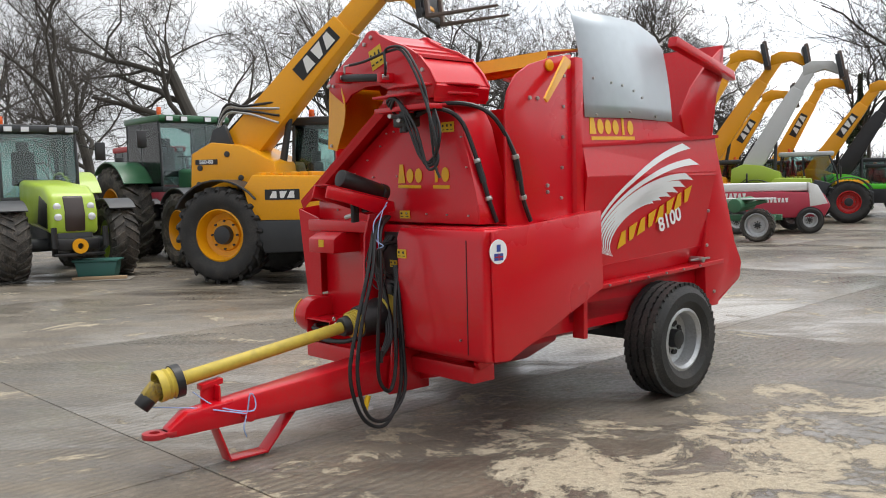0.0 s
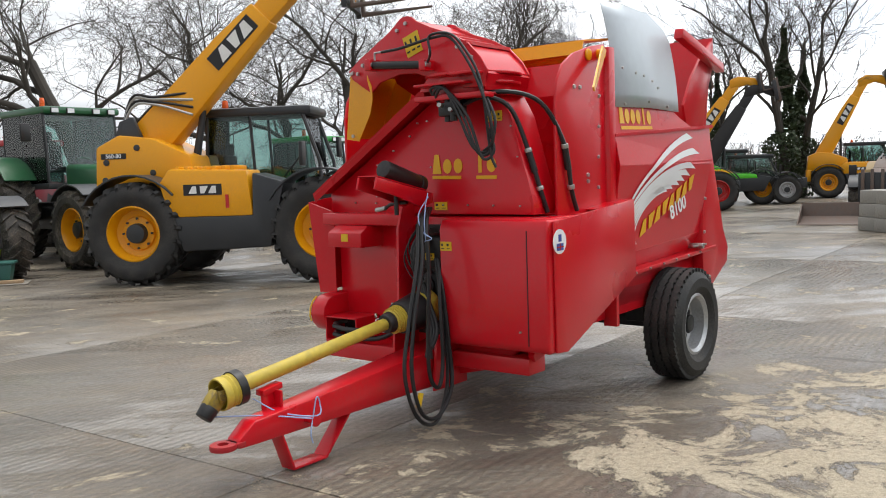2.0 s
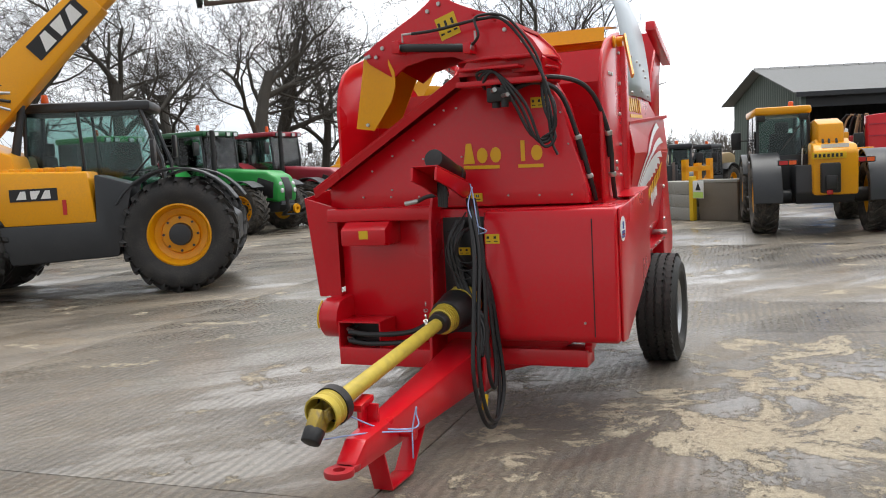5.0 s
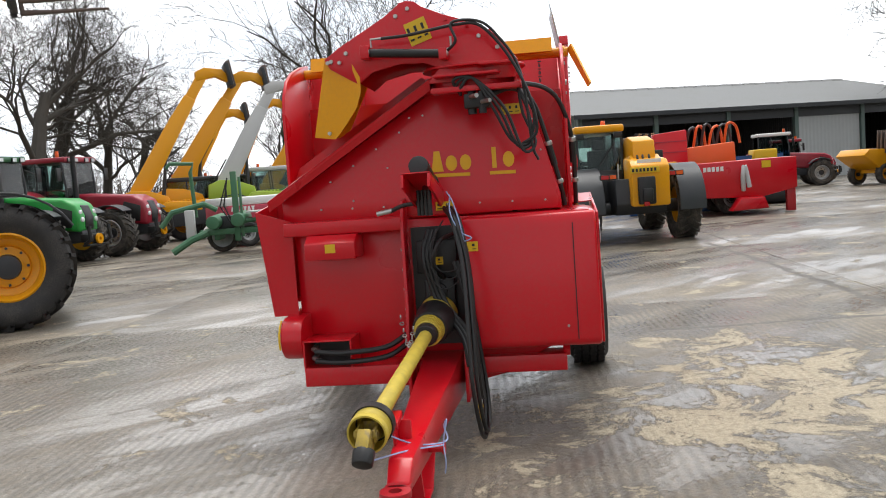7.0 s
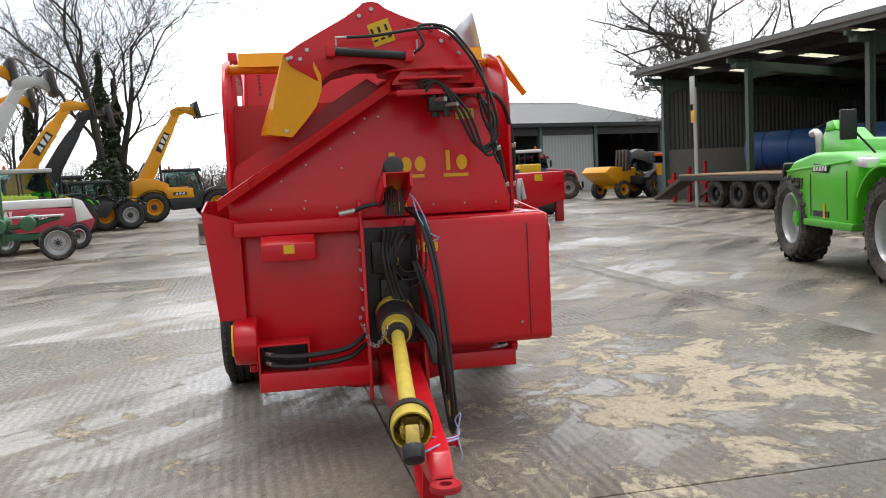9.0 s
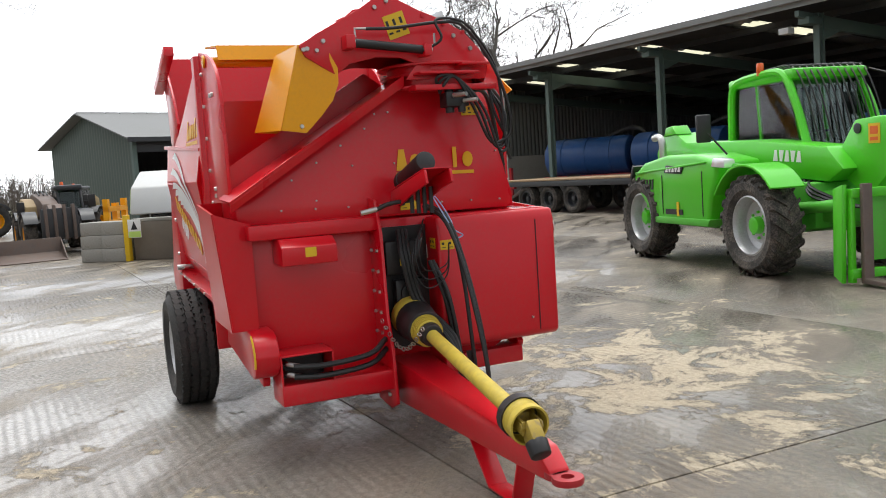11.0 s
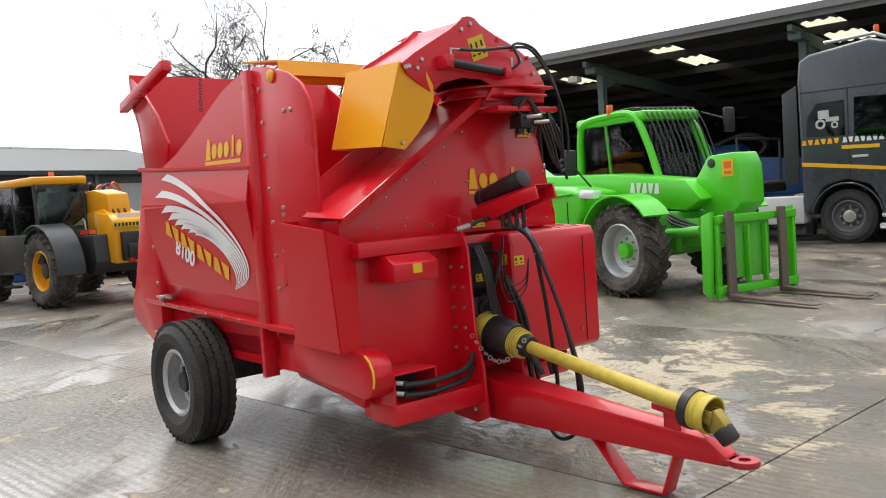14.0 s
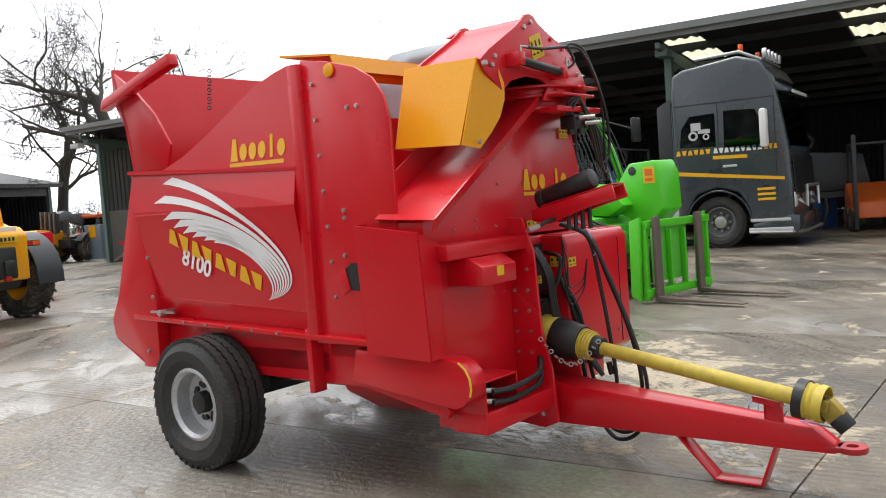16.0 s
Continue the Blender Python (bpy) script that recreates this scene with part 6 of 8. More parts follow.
# cab with curved roof and guard bars
c = cab(green, -0.55, 1.20, -0.02, 1.05, 0.95, 2.42, MERLO, MERLO, GLASS, 0.40, 0.06)
s = Shape()
s.tube([(-0.53, -0.04, 1.60), (-0.50, -0.04, 2.25), (-0.38, -0.04, 2.47), (0.1, -0.04, 2.53), (0.72, -0.04, 2.50), (1.0, -0.04, 2.1), (1.22, -0.04, 1.55)], 0.055, 8, 5)
part("cab_hoop", s, MERLO, c)
s = Shape()
s.tube([(0.72, 1.06, 2.50), (1.0, 1.06, 2.1), (1.22, 1.06, 1.55)], 0.05, 8, 4)
part("cab_hoop", s, MERLO, c)
for q in range(11):
    y = 0.02 + q * 0.10
    s = Shape()
    s.tube([(0.30, y, 2.60), (0.85, y, 2.58), (1.12, y, 2.25), (1.36, y, 1.62)], 0.012, 5, 3)
    part("guard_bar", s, BLACK, c)
s = Shape()
s.tube([(0.30, -0.02, 2.60), (0.30, 1.06, 2.60)], 0.018, 6).tube([(0.85, -0.02, 2.58), (0.85, 1.06, 2.58)], 0.018, 6)
part("guard_rail", s, BLACK, c)
beacon(c, (0.25, -0.05, 2.53))
mirror(green, (0.62, -GH - 0.02, 1.85), (0.72, -GH + 0.25, 1.50))
mirror(green, (1.35, 1.25, 2.35), (1.0, 1.05, 2.5))
forks(green, 2.90, 0.03, (-0.57, 0.36), 1.22, None, MERLO, 1.02)
s = Shape()
s.prism([(2.78, 0.02), (2.64, 0.10), (2.66, 1.05), (2.82, 1.10)], 'y', -0.78, -0.72, 0.01)
part("carriage_side", s, MERLO, green)
s = Shape()
s.prism([(2.78, 0.02), (2.64, 0.10), (2.66, 1.05), (2.82, 1.10)], 'y', 0.66, 0.72, 0.01)
part("carriage_side", s, MERLO, green)
s = Shape()
s.tube([(2.72, -0.3, 0.9), (2.70, -0.1, 0.55), (2.72, 0.1, 0.45), (2.72, 0.25, 0.85)], 0.03, 8, 4)
part("hose", s, RUBBER, green)

# creases, vents and fittings of the green handler
part("bonnet_crease", Shape().prism([(-1.55, 1.28), (0.55, 1.40), (0.55, 1.43), (-1.55, 1.31)], 'y', -GH + 0.015, -GH + 0.06, 0.01), MERLO, gpod)
for q in range(5):
    part("vent_slot", Shape().prism([(-1.42 + 0.09 * q, 1.05), (-1.37 + 0.09 * q, 1.05), (-1.34 + 0.09 * q, 1.20), (-1.39 + 0.09 * q, 1.20)], 'y', -GH + 0.03, -GH + 0.045), INK, gpod)
part("door_seam", Shape().box(-0.72, -0.705, -GH + 0.032, -GH + 0.045, 0.70, 1.26), INK, gpod)
part("door_seam", Shape().box(0.42, 0.435, -GH + 0.032, -GH + 0.045, 0.70, 1.30), INK, gpod)
part("rear_vent", Shape().prism([(-1.78, 1.20), (-1.66, 1.42), (-1.60, 1.40), (-1.70, 1.16)], 'y', -GH + 0.02, -0.5, 0.01), BLACK, green)
part("wing_stay", Shape().tube([(1.0, -GH + 0.1, 1.36), (1.25, -0.6, 1.25), (1.3, -0.4, 1.1)], 0.04, 8, 3), MERLO2, green)
part("steer_ram", Shape().cyl((1.55, -0.75, 0.75), (1.55, 0.1, 0.72), 0.05, None, 10), CHROME, green)
for q in range(3):
    part("boom_hose", Shape().tube([(1.5, -0.3 + 0.06 * q, 1.15), (1.9, -0.5, 0.95 + 0.05 * q), (2.4, -0.45 + 0.05 * q, 0.85), (2.75, -0.2, 0.8)], 0.02, 6, 4), RUBBER, green)
part("carriage_plate", Shape().prism([(2.70, 0.25), (2.70, 0.95), (2.78, 0.95), (2.78, 0.25)], 'y', -0.40, 0.30, 0.01), MERLO2, green)

# ---- the row of raised booms along the far side ----
G = "handlers parked with raised booms"
telehandler(pose(9.54, 30.81, 0, 0, 0, -20), "yellow telehandler with steeply raised boom, parked in a row", angle=58, reach=4.62, bt=0.95, tool="carriage", group=G, R=0.62)
telehandler(pose(10.82, 30.9, 0, 0, 0, -20), "yellow telehandler with steeply raised boom and carriage", angle=56, reach=4.64, bt=0.95, tool="carriage", group=G, R=0.62)
telehandler(pose(12.58, 34.13, 0, 0, 0, -22), "yellow telehandler with badge on its raised boom", angle=58, reach=3.4, bt=0.95, badge=WHITE, tool="carriage", group=G, R=0.62)
telehandler(pose(15.0, 35.0, 0, 0, 0, -22), "yellow telehandler behind others, boom raised steeply", angle=62, reach=3.8, bt=0.95, badge=WHITE, tool="carriage", group=G, R=0.62)
telehandler(pose(12.23, 29.61, 0, 0, 0, -24), "lime green telehandler with pale grey raised boom", body=LIME, boom_mat=LGREY, rim=RLENS, angle=60, reach=3.7, bt=0.95, tool="carriage", group=G, R=0.68, roof=LGREY)
telehandler(pose(15.81, 33.0, 0, 0, 0, -26), "yellow telehandler, boom raised, behind the lime one", angle=55, reach=3.7, bt=0.95, badge=WHITE, tool="forks", group=G, R=0.62)
telehandler(pose(16.56, 32.44, 0, 0, 0, -28), "green telehandler with dark red boom, parked close up", body=MERLO, boom_mat=BLACK, rim=SILVER, angle=58, reach=3.34, bt=0.95, tool="carriage", group=G, R=0.55)
telehandler(pose(23.3, 34.81, 0, 0, 0, -30), "yellow telehandler with raised boom and long forks", angle=62, reach=3.46, bt=0.95, badge=WHITE, tool="forks", group=G, R=0.68)

# ---- green bale wrapper and faded red baler ----
rake = thing("bale_wrapper", pose(7.1, 21.75, 0, 0, 0, -38), "old green bale wrapper with tall mast on small tyres", "implement")
for x, y in ((0.95, -0.55), (-0.9, 0.75)):
    wheel(rake, x, y, 0.40, 0.40, 0.26, 0.28, -1 if y < 0 else 1, SILVER, TYREM, "bar", DGREY, 0.06)
s = Shape()
s.box(-1.3, 1.2, -0.12, 0.0, 0.48, 0.62, 0.01).box(-1.3, 1.2, 0.42, 0.54, 0.48, 0.62, 0.01).box(0.88, 1.02, -0.55, 0.6, 0.34, 0.46, 0.01).box(-0.97, -0.83, 0.0, 0.7, 0.34, 0.50, 0.01)
part("main_frame", s, OLDGREEN, rake)
s = Shape()
s.tube([(-1.1, -0.1, 0.55), (-1.5, -0.25, 0.40), (-1.95, -0.35, 0.12)], 0.09, 8)
part("drawbar", s, OLDGREEN, rake)
s = Shape()
s.box(-0.42, -0.28, -0.16, -0.02, 0.3, 2.05, 0.012).box(-0.24, -0.18, -0.14, -0.06, 0.4, 1.9, 0.008)
part("mast", s, OLDGREEN, rake)
s = Shape()
s.tube([(-1.45, 0.3, 0.95), (-1.5, 0.3, 2.1), (-1.42, 0.3, 2.32), (-2.0, 0.3, 2.36), (-2.1, 0.3, 2.25)], 0.05, 8)
part("wrapping_arm", s, OLDGREEN, rake)
s = Shape()
s.tube([(-2.3, 0.1, 0.75), (-2.0, 0.1, 1.12), (-1.2, 0.2, 1.28), (-0.9, 0.25, 1.1)], 0.07, 8)
part("lift_arm", s, OLDGREEN, rake)
s = Shape()
s.box(-1.62, -1.38, -0.22, -0.10, 0.35, 1.15, 0.02)
part("counterweight", s, LGREY, rake, "pale grey counterweight plate")
for q in range(3):
    s = Shape()
    s.cyl((-0.9 + 0.62 * q, -0.42, 0.80 + 0.03 * q), (-0.9 + 0.62 * q, 0.75, 0.84 + 0.03 * q), 0.17, None, 16, 0.02)
    part("roller", s, OLDGREEN, rake)
s = Shape()
s.tube([(-0.3, -0.05, 0.78), (0.4, -0.05, 0.82), (1.0, -0.05, 0.98)], 0.06, 8)
part("table_rail", s, OLDGREEN, rake)
s = Shape()
s.box(-0.1, 1.05, -0.2, 0.55, 0.99, 1.03, 0.01)
part("table_cover", s, LGREY, rake)
s = Shape()
s.box(-0.85, -0.35, 0.0, 0.4, 0.60, 0.95, 0.03)
part("gear_housing", s, DGREY, rake)
for q in range(2):
    s = Shape()
    s.tube([(-0.5, -0.12, 1.9), (-0.62 - 0.1 * q, -0.2, 1.2), (-0.45, -0.2, 0.8 - 0.1 * q), (-0.3, -0.1, 0.6)], 0.018, 6)
    part("hose", s, RUBBER, rake)

baler = thing("baler", pose(8.9, 24.6, 0, 0, 0, -8), "low faded red and white baler with black pram wheels", "implement")
s = Shape()
s.prism([(-1.3, 0.55), (-1.3, 1.15), (0.3, 1.15), (1.5, 1.10), (1.7, 0.75), (1.55, 0.45), (-0.5, 0.40)], 'y', -1.0, 1.0, 0.06)
bb = part("body", s, PINK, baler)
s = Shape()
s.box(-1.3, 1.1, -0.95, 0.95, 1.15, 1.38, 0.04)
part("top_cover", s, WHITE, baler)
s = Shape()
s.prism([(1.15, 0.72), (1.1, 1.38), (1.35, 1.30), (1.62, 0.80)], 'y', -1.01, 1.01, 0.02)
part("end_cover", s, WHITE, baler)
blocks(bb, "badge_block", "HHHHHH", 0.0, 0.6, 0.85, 0.97, WHITE, lambda x, z: (x, -1.005, z))
blocks(bb, "badge_block", "HHHHHH", -1.2, -0.5, 1.0, 1.12, WHITE, lambda x, z: (x, -1.005, z))
for sd in (1, -1):
    wheel(baler, 1.15, sd * 0.95, 0.36, 0.36, 0.26, 0.19, sd, SILVER, TYRE, "rib", DGREY, 0.06)
    wheel(baler, -0.75, sd * 0.95, 0.36, 0.36, 0.26, 0.19, sd, SILVER, TYRE, "rib", DGREY, 0.06)

# ---- lorry with low loader along the shed ----
LH = 228.6
truck = thing("truck", pose(13.45, -2.96, 0, 0, 0, LH) @ Matrix.Scale(1.07, 4), "dark anthracite tractor unit with yellow stripe and white mirror", "truck")
for x in (0.0, -3.8):
    for sd in (1, -1):
        wheel(truck, x, sd * 1.02, 0.52, 0.52, 0.34, 0.30, sd, MGREY, TYRE, "rib", CHROME, 0.14)
s = Shape()
s.prism([(-0.82, 0.95), (-0.86, 3.10), (-0.82, 3.55), (-0.60, 3.66), (0.50, 3.80), (0.92, 3.66), (1.12, 3.36), (1.22, 3.02), (1.40, 1.90), (1.44, 1.20), (1.44, 0.45), (0.62, 0.45), (0.58, 0.80), (0.42, 1.10), (0.0, 1.22), (-0.42, 1.10), (-0.58, 0.80), (-0.62, 0.62), (-0.80, 0.62)], 'y', -1.24, 1.24, 0.08, None, 3)
tc = part("cab_shell", s, TRUCK, truck)
for sd in (1, -1):
    pane(tc, [(0.18, sd * 1.247, 2.02), (0.95, sd * 1.247, 1.95), (0.98, sd * 1.247, 2.30), (0.80, sd * 1.247, 2.72), (0.20, sd * 1.247, 2.75)], GLASSD, "door_window")
    pane(tc, [(-0.70, sd * 1.247, 2.08), (0.02, sd * 1.247, 2.05), (0.02, sd * 1.247, 2.72), (-0.48, sd * 1.247, 2.70), (-0.66, sd * 1.247, 2.45)], GLASSD, "sleeper_window")
    s = Shape()
    s.quadbox([(-0.80, sd * 1.244, 1.52), (1.30, sd * 1.244, 1.30), (1.30, sd * 1.244, 1.36), (-0.80, sd * 1.244, 1.60)], 0.006)
    part("yellow_stripe", s, DECY, tc)
    blocks(tc, "sign_block", "HHHHHH", -0.80, -0.08, 1.92, 2.02, DECY, (lambda x, z: (x if sd > 0 else x, sd * 1.247, z - 0.0)))
    blocks(tc, "sign_block", "HHHHHHHHH", -0.04, 0.92, 1.92, 2.02, WHITE, (lambda x, z: (x, sd * 1.247, z)))
    blocks(tc, "sign_block", "HHH", 0.94, 1.20, 1.92, 2.02, DECY, (lambda x, z: (x, sd * 1.247, z)))
    s = Shape()
    s.quadbox([(-0.05, sd * 1.247, 1.80), (0.62, sd * 1.247, 1.78), (0.62, sd * 1.247, 1.85), (-0.05, sd * 1.247, 1.87)], 0.005)
    part("number_bar", s, DECY, tc)
    s = Shape()
    for q in range(3):
        s.box(0.78, 1.12, sd * 1.244, sd * 1.25, 0.92 + 0.10 * q, 0.97 + 0.10 * q)
    part("number_bar", s, DECY, tc)
    s = Shape()
    for cx, cz, rr in ((-0.42, 2.30, 0.095), (-0.16, 2.27, 0.065)):
        s.lathe([(rr * 0.55, sd * 1.252), (rr, sd * 1.252), (rr, sd * 1.257), (rr * 0.55, sd * 1.257)], Matrix.Translation((cx, 0, cz)), 18)
    s.box(-0.46, -0.26, sd * 1.252, sd * 1.257, 2.40, 2.56).box(-0.32, -0.08, sd * 1.252, sd * 1.257, 2.34, 2.42)
    part("window_emblem", s, LGREY, tc)
    s = Shape()
    s.box(0.92, 1.06, sd * 1.30, sd * 1.52, 1.95, 2.70, 0.05)
    part("mirror", s, WHITE, tc)
    s = Shape()
    s.box(0.9, 1.0, sd * 1.24, sd * 1.34, 2.0, 2.06).box(0.9, 1.0, sd * 1.24, sd * 1.34, 2.6, 2.66)
    part("mirror_arm", s, BLACK, tc)
    s = Shape()
    s.box(0.58, 1.42, sd * 1.10, sd * 1.27, 0.30, 0.38, 0.02).box(0.62, 1.38, sd * 1.10, sd * 1.26, 0.50, 0.56, 0.01)
    part("step", s, LGREY, truck)
    fender(truck, 0.0, sd * 0.86, sd * 1.25, 0.52, 0.64, 10, 175, TRUCK)
    s = Shape()
    s.prism([(-0.80, 0.40), (-0.80, 0.95), (-1.75, 0.95), (-1.75, 0.40)], 'y', sd * 0.75, sd * 1.22, 0.05)
    part("fuel_tank", s, LGREY, truck)
    s = Shape()
    s.box(1.40, 1.46, sd * 0.80, sd * 1.15, 0.75, 1.05, 0.02)
    part("headlamp", s, LENS, truck)
    s = Shape()
    s.prism([(-0.86, 1.2), (-0.86, 3.1), (-1.15, 2.95), (-1.15, 1.2)], 'y', sd * 1.19, sd * 1.23, 0.01)
    part("side_fairing", s, DGREY, truck)
pane(tc, [(1.405, -1.12, 1.95), (1.405, 1.12, 1.95), (1.235, 1.12, 3.0), (1.235, -1.12, 3.0)], GLASSD, "windscreen")
part("sun_visor", Shape().prism([(1.10, 3.06), (1.42, 2.98), (1.44, 3.02), (1.16, 3.24)], 'y', -1.18, 1.18, 0.02), TRUCK, tc)
part("roof_board", Shape().prism([(1.00, 3.34), (1.18, 3.26), (1.20, 3.30), (1.04, 3.58)], 'y', -0.85, 0.85, 0.02), BLACK, tc)
part("visor_strip", Shape().box(1.43, 1.45, -0.8, 0.8, 2.99, 3.05), WHITE, tc)
part("bumper", Shape().prism([(0.66, 0.28), (0.66, 0.46), (1.40, 0.62), (1.54, 0.60), (1.54, 0.32), (1.44, 0.24)], 'y', -1.25, 1.25, 0.03), TRUCK, truck)
part("bull_bar", Shape().tube([(1.46, -0.75, 0.9), (1.60, -0.70, 0.75), (1.60, -0.70, 1.15), (1.60, 0.70, 1.15), (1.60, 0.70, 0.75), (1.46, 0.75, 0.9)], 0.035, 8), CHROME, truck)
part("bumper_rail", Shape().tube([(0.6, 1.28, 0.30), (1.40, 1.28, 0.28), (1.60, 1.0, 0.28), (1.60, -1.0, 0.28), (1.40, -1.28, 0.28), (0.6, -1.28, 0.30)], 0.03, 8), CHROME, truck)
for sd in (1, -1):
    for x in (0.08, 1.16):
        part("door_seam", Shape().box(x - 0.008, x + 0.008, sd * 1.238, sd * 1.246, 1.25 if x < 1 else 1.10, 2.92), INK, tc)
    part("roof_seam", Shape().box(-0.80, 1.16, sd * 1.238, sd * 1.246, 2.92, 2.94), INK, tc)
    part("door_handle", Shape().box(0.14, 0.42, sd * 1.24, sd * 1.27, 1.62, 1.67, 0.01), LGREY, tc)
s = Shape()
s.quadbox([(1.47, -1.1, 1.0), (1.47, 1.1, 1.0), (1.44, 1.1, 1.75), (1.44, -1.1, 1.75)], 0.02)
part("grille", s, BLACK, tc)
s = Shape()
s.tube([(-0.4, -0.95, 3.86), (0.5, -0.95, 3.90), (0.9, -0.95, 3.70), (0.9, 0.95, 3.70), (0.5, 0.95, 3.90), (-0.4, 0.95, 3.86)], 0.035, 8)
lbr = part("light_bar", s, CHROME, truck)
for q in range(5):
    s = Shape()
    s.cyl((0.90, -0.7 + 0.35 * q, 3.84), (0.98, -0.7 + 0.35 * q, 3.84), 0.10, None, 16, 0.01)
    part("roof_lamp", s, LENS, lbr)
beacon(truck, (0.5, -0.8, 3.90))
beacon(truck, (0.5, 0.8, 3.90))
s = Shape()
s.box(-4.8, 1.2, -0.45, 0.45, 0.62, 0.92, 0.02)
part("chassis", s, DGREY, truck)
loader = thing("low_loader_trailer", pose(13.45, -2.96, 0, 0, 0, LH), "empty timber-decked low loader trailer with rear ramps", "trailer")
s = Shape()
s.prism([(-2.2, 1.10), (-2.2, 1.30), (-5.2, 1.30), (-6.0, 1.02), (-18.6, 1.02), (-18.6, 0.86), (-6.2, 0.80), (-5.4, 1.08)], 'y', -1.25, 1.25, 0.02)
part("frame", s, DGREY, loader)
for q in range(26):
    s = Shape()
    s.box(-6.1 - q * 0.48, -6.1 - q * 0.48 - 0.46, -1.27, 1.27, 1.02, 1.07, 0.008)
    part("deck_plank", s, WOOD, loader)
s = Shape()
s.box(-5.2, -2.2, -1.27, 1.27, 1.30, 1.36, 0.01)
part("gooseneck_deck", s, WOOD, loader)
for sd in (1, -1):
    for x in (-14.2, -15.4, -16.6):
        wheel(loader, x, sd * 1.02, 0.44, 0.44, 0.36, 0.25, sd, DGREY, TYREM, "rib", DGREY, 0.10)
    s = Shape()
    s.prism([(-18.6, 1.0), (-18.6, 0.85), (-20.3, 0.18), (-20.4, 0.26)], 'y', sd * 0.6, sd * 1.2, 0.01)
    part("ramp", s, STEEL, loader)
s = Shape()
s.tube([(-2.3, -1.2, 1.3), (-2.3, -1.2, 2.35), (-2.3, 1.2, 2.35), (-2.3, 1.2, 1.3)], 0.03, 8)
part("headboard_rail", s, DGREY, loader)
solid("blue_sheeted_load", Shape().prism([(-0.7, 0.0), (-0.6, 0.28), (0.0, 0.36), (0.7, 0.30), (0.8, 0.0)], 'y', -0.6, 0.6, 0.08), LBLUE, "blue sheeted bundle on the trailer deck", "load", m=pose(15.9, -0.3, 1.36, 0, 0, LH))

# ---- open-fronted shed along the yard ----
SH = pose(15.7, -2.6, 0, 0, 0, 48.6)
shed = thing("shed", SH, "long open-fronted farm shed with steel posts and fibre-cement roof", "building", kind="structure")
X0, X1, DEP = -28.0, 22.6, 15.0
EZ, OV = 5.21, 0.9
RZ = EZ - (OV + 7.5) * 0.075
for k in range(10):
    x = 22.4 - 5.6 * k
    s = Shape()
    s.box(x - 0.09, x + 0.09, -0.012, 0.012, 0, 4.9).box(x - 0.09, x + 0.09, -0.20, -0.18, 0, 4.9).box(x - 0.008, x + 0.008, -0.19, 0.0, 0, 4.9)
    part("post", s, TEAL, shed)
    s = Shape()
    s.prism([(0.0, 4.55), (0.0, 4.85), (-DEP, 3.62), (-DEP, 3.32)], 'x', x - 0.07, x + 0.07)
    s.prism([(0.0, 4.15), (0.0, 4.60), (-1.0, 4.5)], 'x', x - 0.05, x + 0.05)
    part("rafter", s, TEAL, shed)
    s = Shape()
    s.prism([(0.75, 4.78), (0.75, 4.92), (0.0, 4.86), (0.0, 4.62)], 'x', x - 0.06, x + 0.06)
    s.box(x - 0.16, x + 0.16, 0.0, 0.5, 4.60, 4.78, 0.02)
    part("eaves_bracket", s, TEAL, shed)
# roof in strips between rooflights
lights = [-0.3 + 4.15 * k for k in range(-6, 6)]
edges = sorted([(a - 0.5, a + 0.5) for a in lights])
cur = X0
spans = []
for a, b in edges:
    if a > cur:
        spans.append((cur, a))
    cur = b
spans.append((cur, X1 + 0.5))


def roof_z(y):
    return EZ + (OV - y) * (RZ - EZ) / (OV + DEP / 2)


def corrugated(x0, x1, ya, yb, amp=0.03, pitch=0.29):
    s = Shape()
    n = max(4, int((x1 - x0) / pitch * 4))
    rows = []
    for y in (ya, yb):
        rows.append([(x0 + (x1 - x0) * i / n, y, roof_z(y) + amp * math.sin(2 * math.pi * (x0 + (x1 - x0) * i / n) / pitch)) for i in range(n + 1)])
    s.sheet(rows)
    return s


for a, b in spans:
    part("roof_sheet", corrugated(a, b, OV, -DEP - 0.5), ROOF, shed)
# Added near-black sheets under the roof stand in for its deep shade.
ROOF_SHADE = mat("roof_shade_dark", (0.018, 0.018, 0.018), 0.85, var=0.2)
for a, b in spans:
    part("roof_shade_sheet", Shape().quadbox([(a, 0.6, roof_z(0.6) - 0.07), (b, 0.6, roof_z(0.6) - 0.07), (b, -DEP, roof_z(-DEP) - 0.07), (a, -DEP, roof_z(-DEP) - 0.07)], 0.01), ROOF_SHADE, shed)
for a, b in edges:
    part("roof_sheet", corrugated(a, b, OV, -0.45), ROOF, shed)
    part("roof_sheet", corrugated(a, b, -1.65, -2.05), ROOF, shed)
    part("roof_sheet", corrugated(a, b, -3.25, -DEP - 0.5), ROOF, shed)
    for ya, yb in ((-0.45, -1.65), (-2.05, -3.25)):
        part("rooflight", corrugated(a, b, ya, yb), SKYL, shed, "pale translucent rooflight sheet")
for y in (-0.8, -3.3, -5.9, -7.6, -9.4, -11.2, -13):
    s = Shape()
    s.box(X0, X1, y - 0.04, y + 0.04, roof_z(y) - 0.24, roof_z(y) - 0.06)
    part("purlin", s, DGREY, shed)
s = Shape()
s.prism([(OV - 0.04, EZ - 0.10), (OV + 0.12, EZ - 0.10), (OV + 0.14, EZ + 0.06), (OV + 0.11, EZ + 0.06), (OV + 0.10, EZ - 0.06), (OV - 0.04, EZ - 0.06)], 'x', X0, X1 + 0.5)
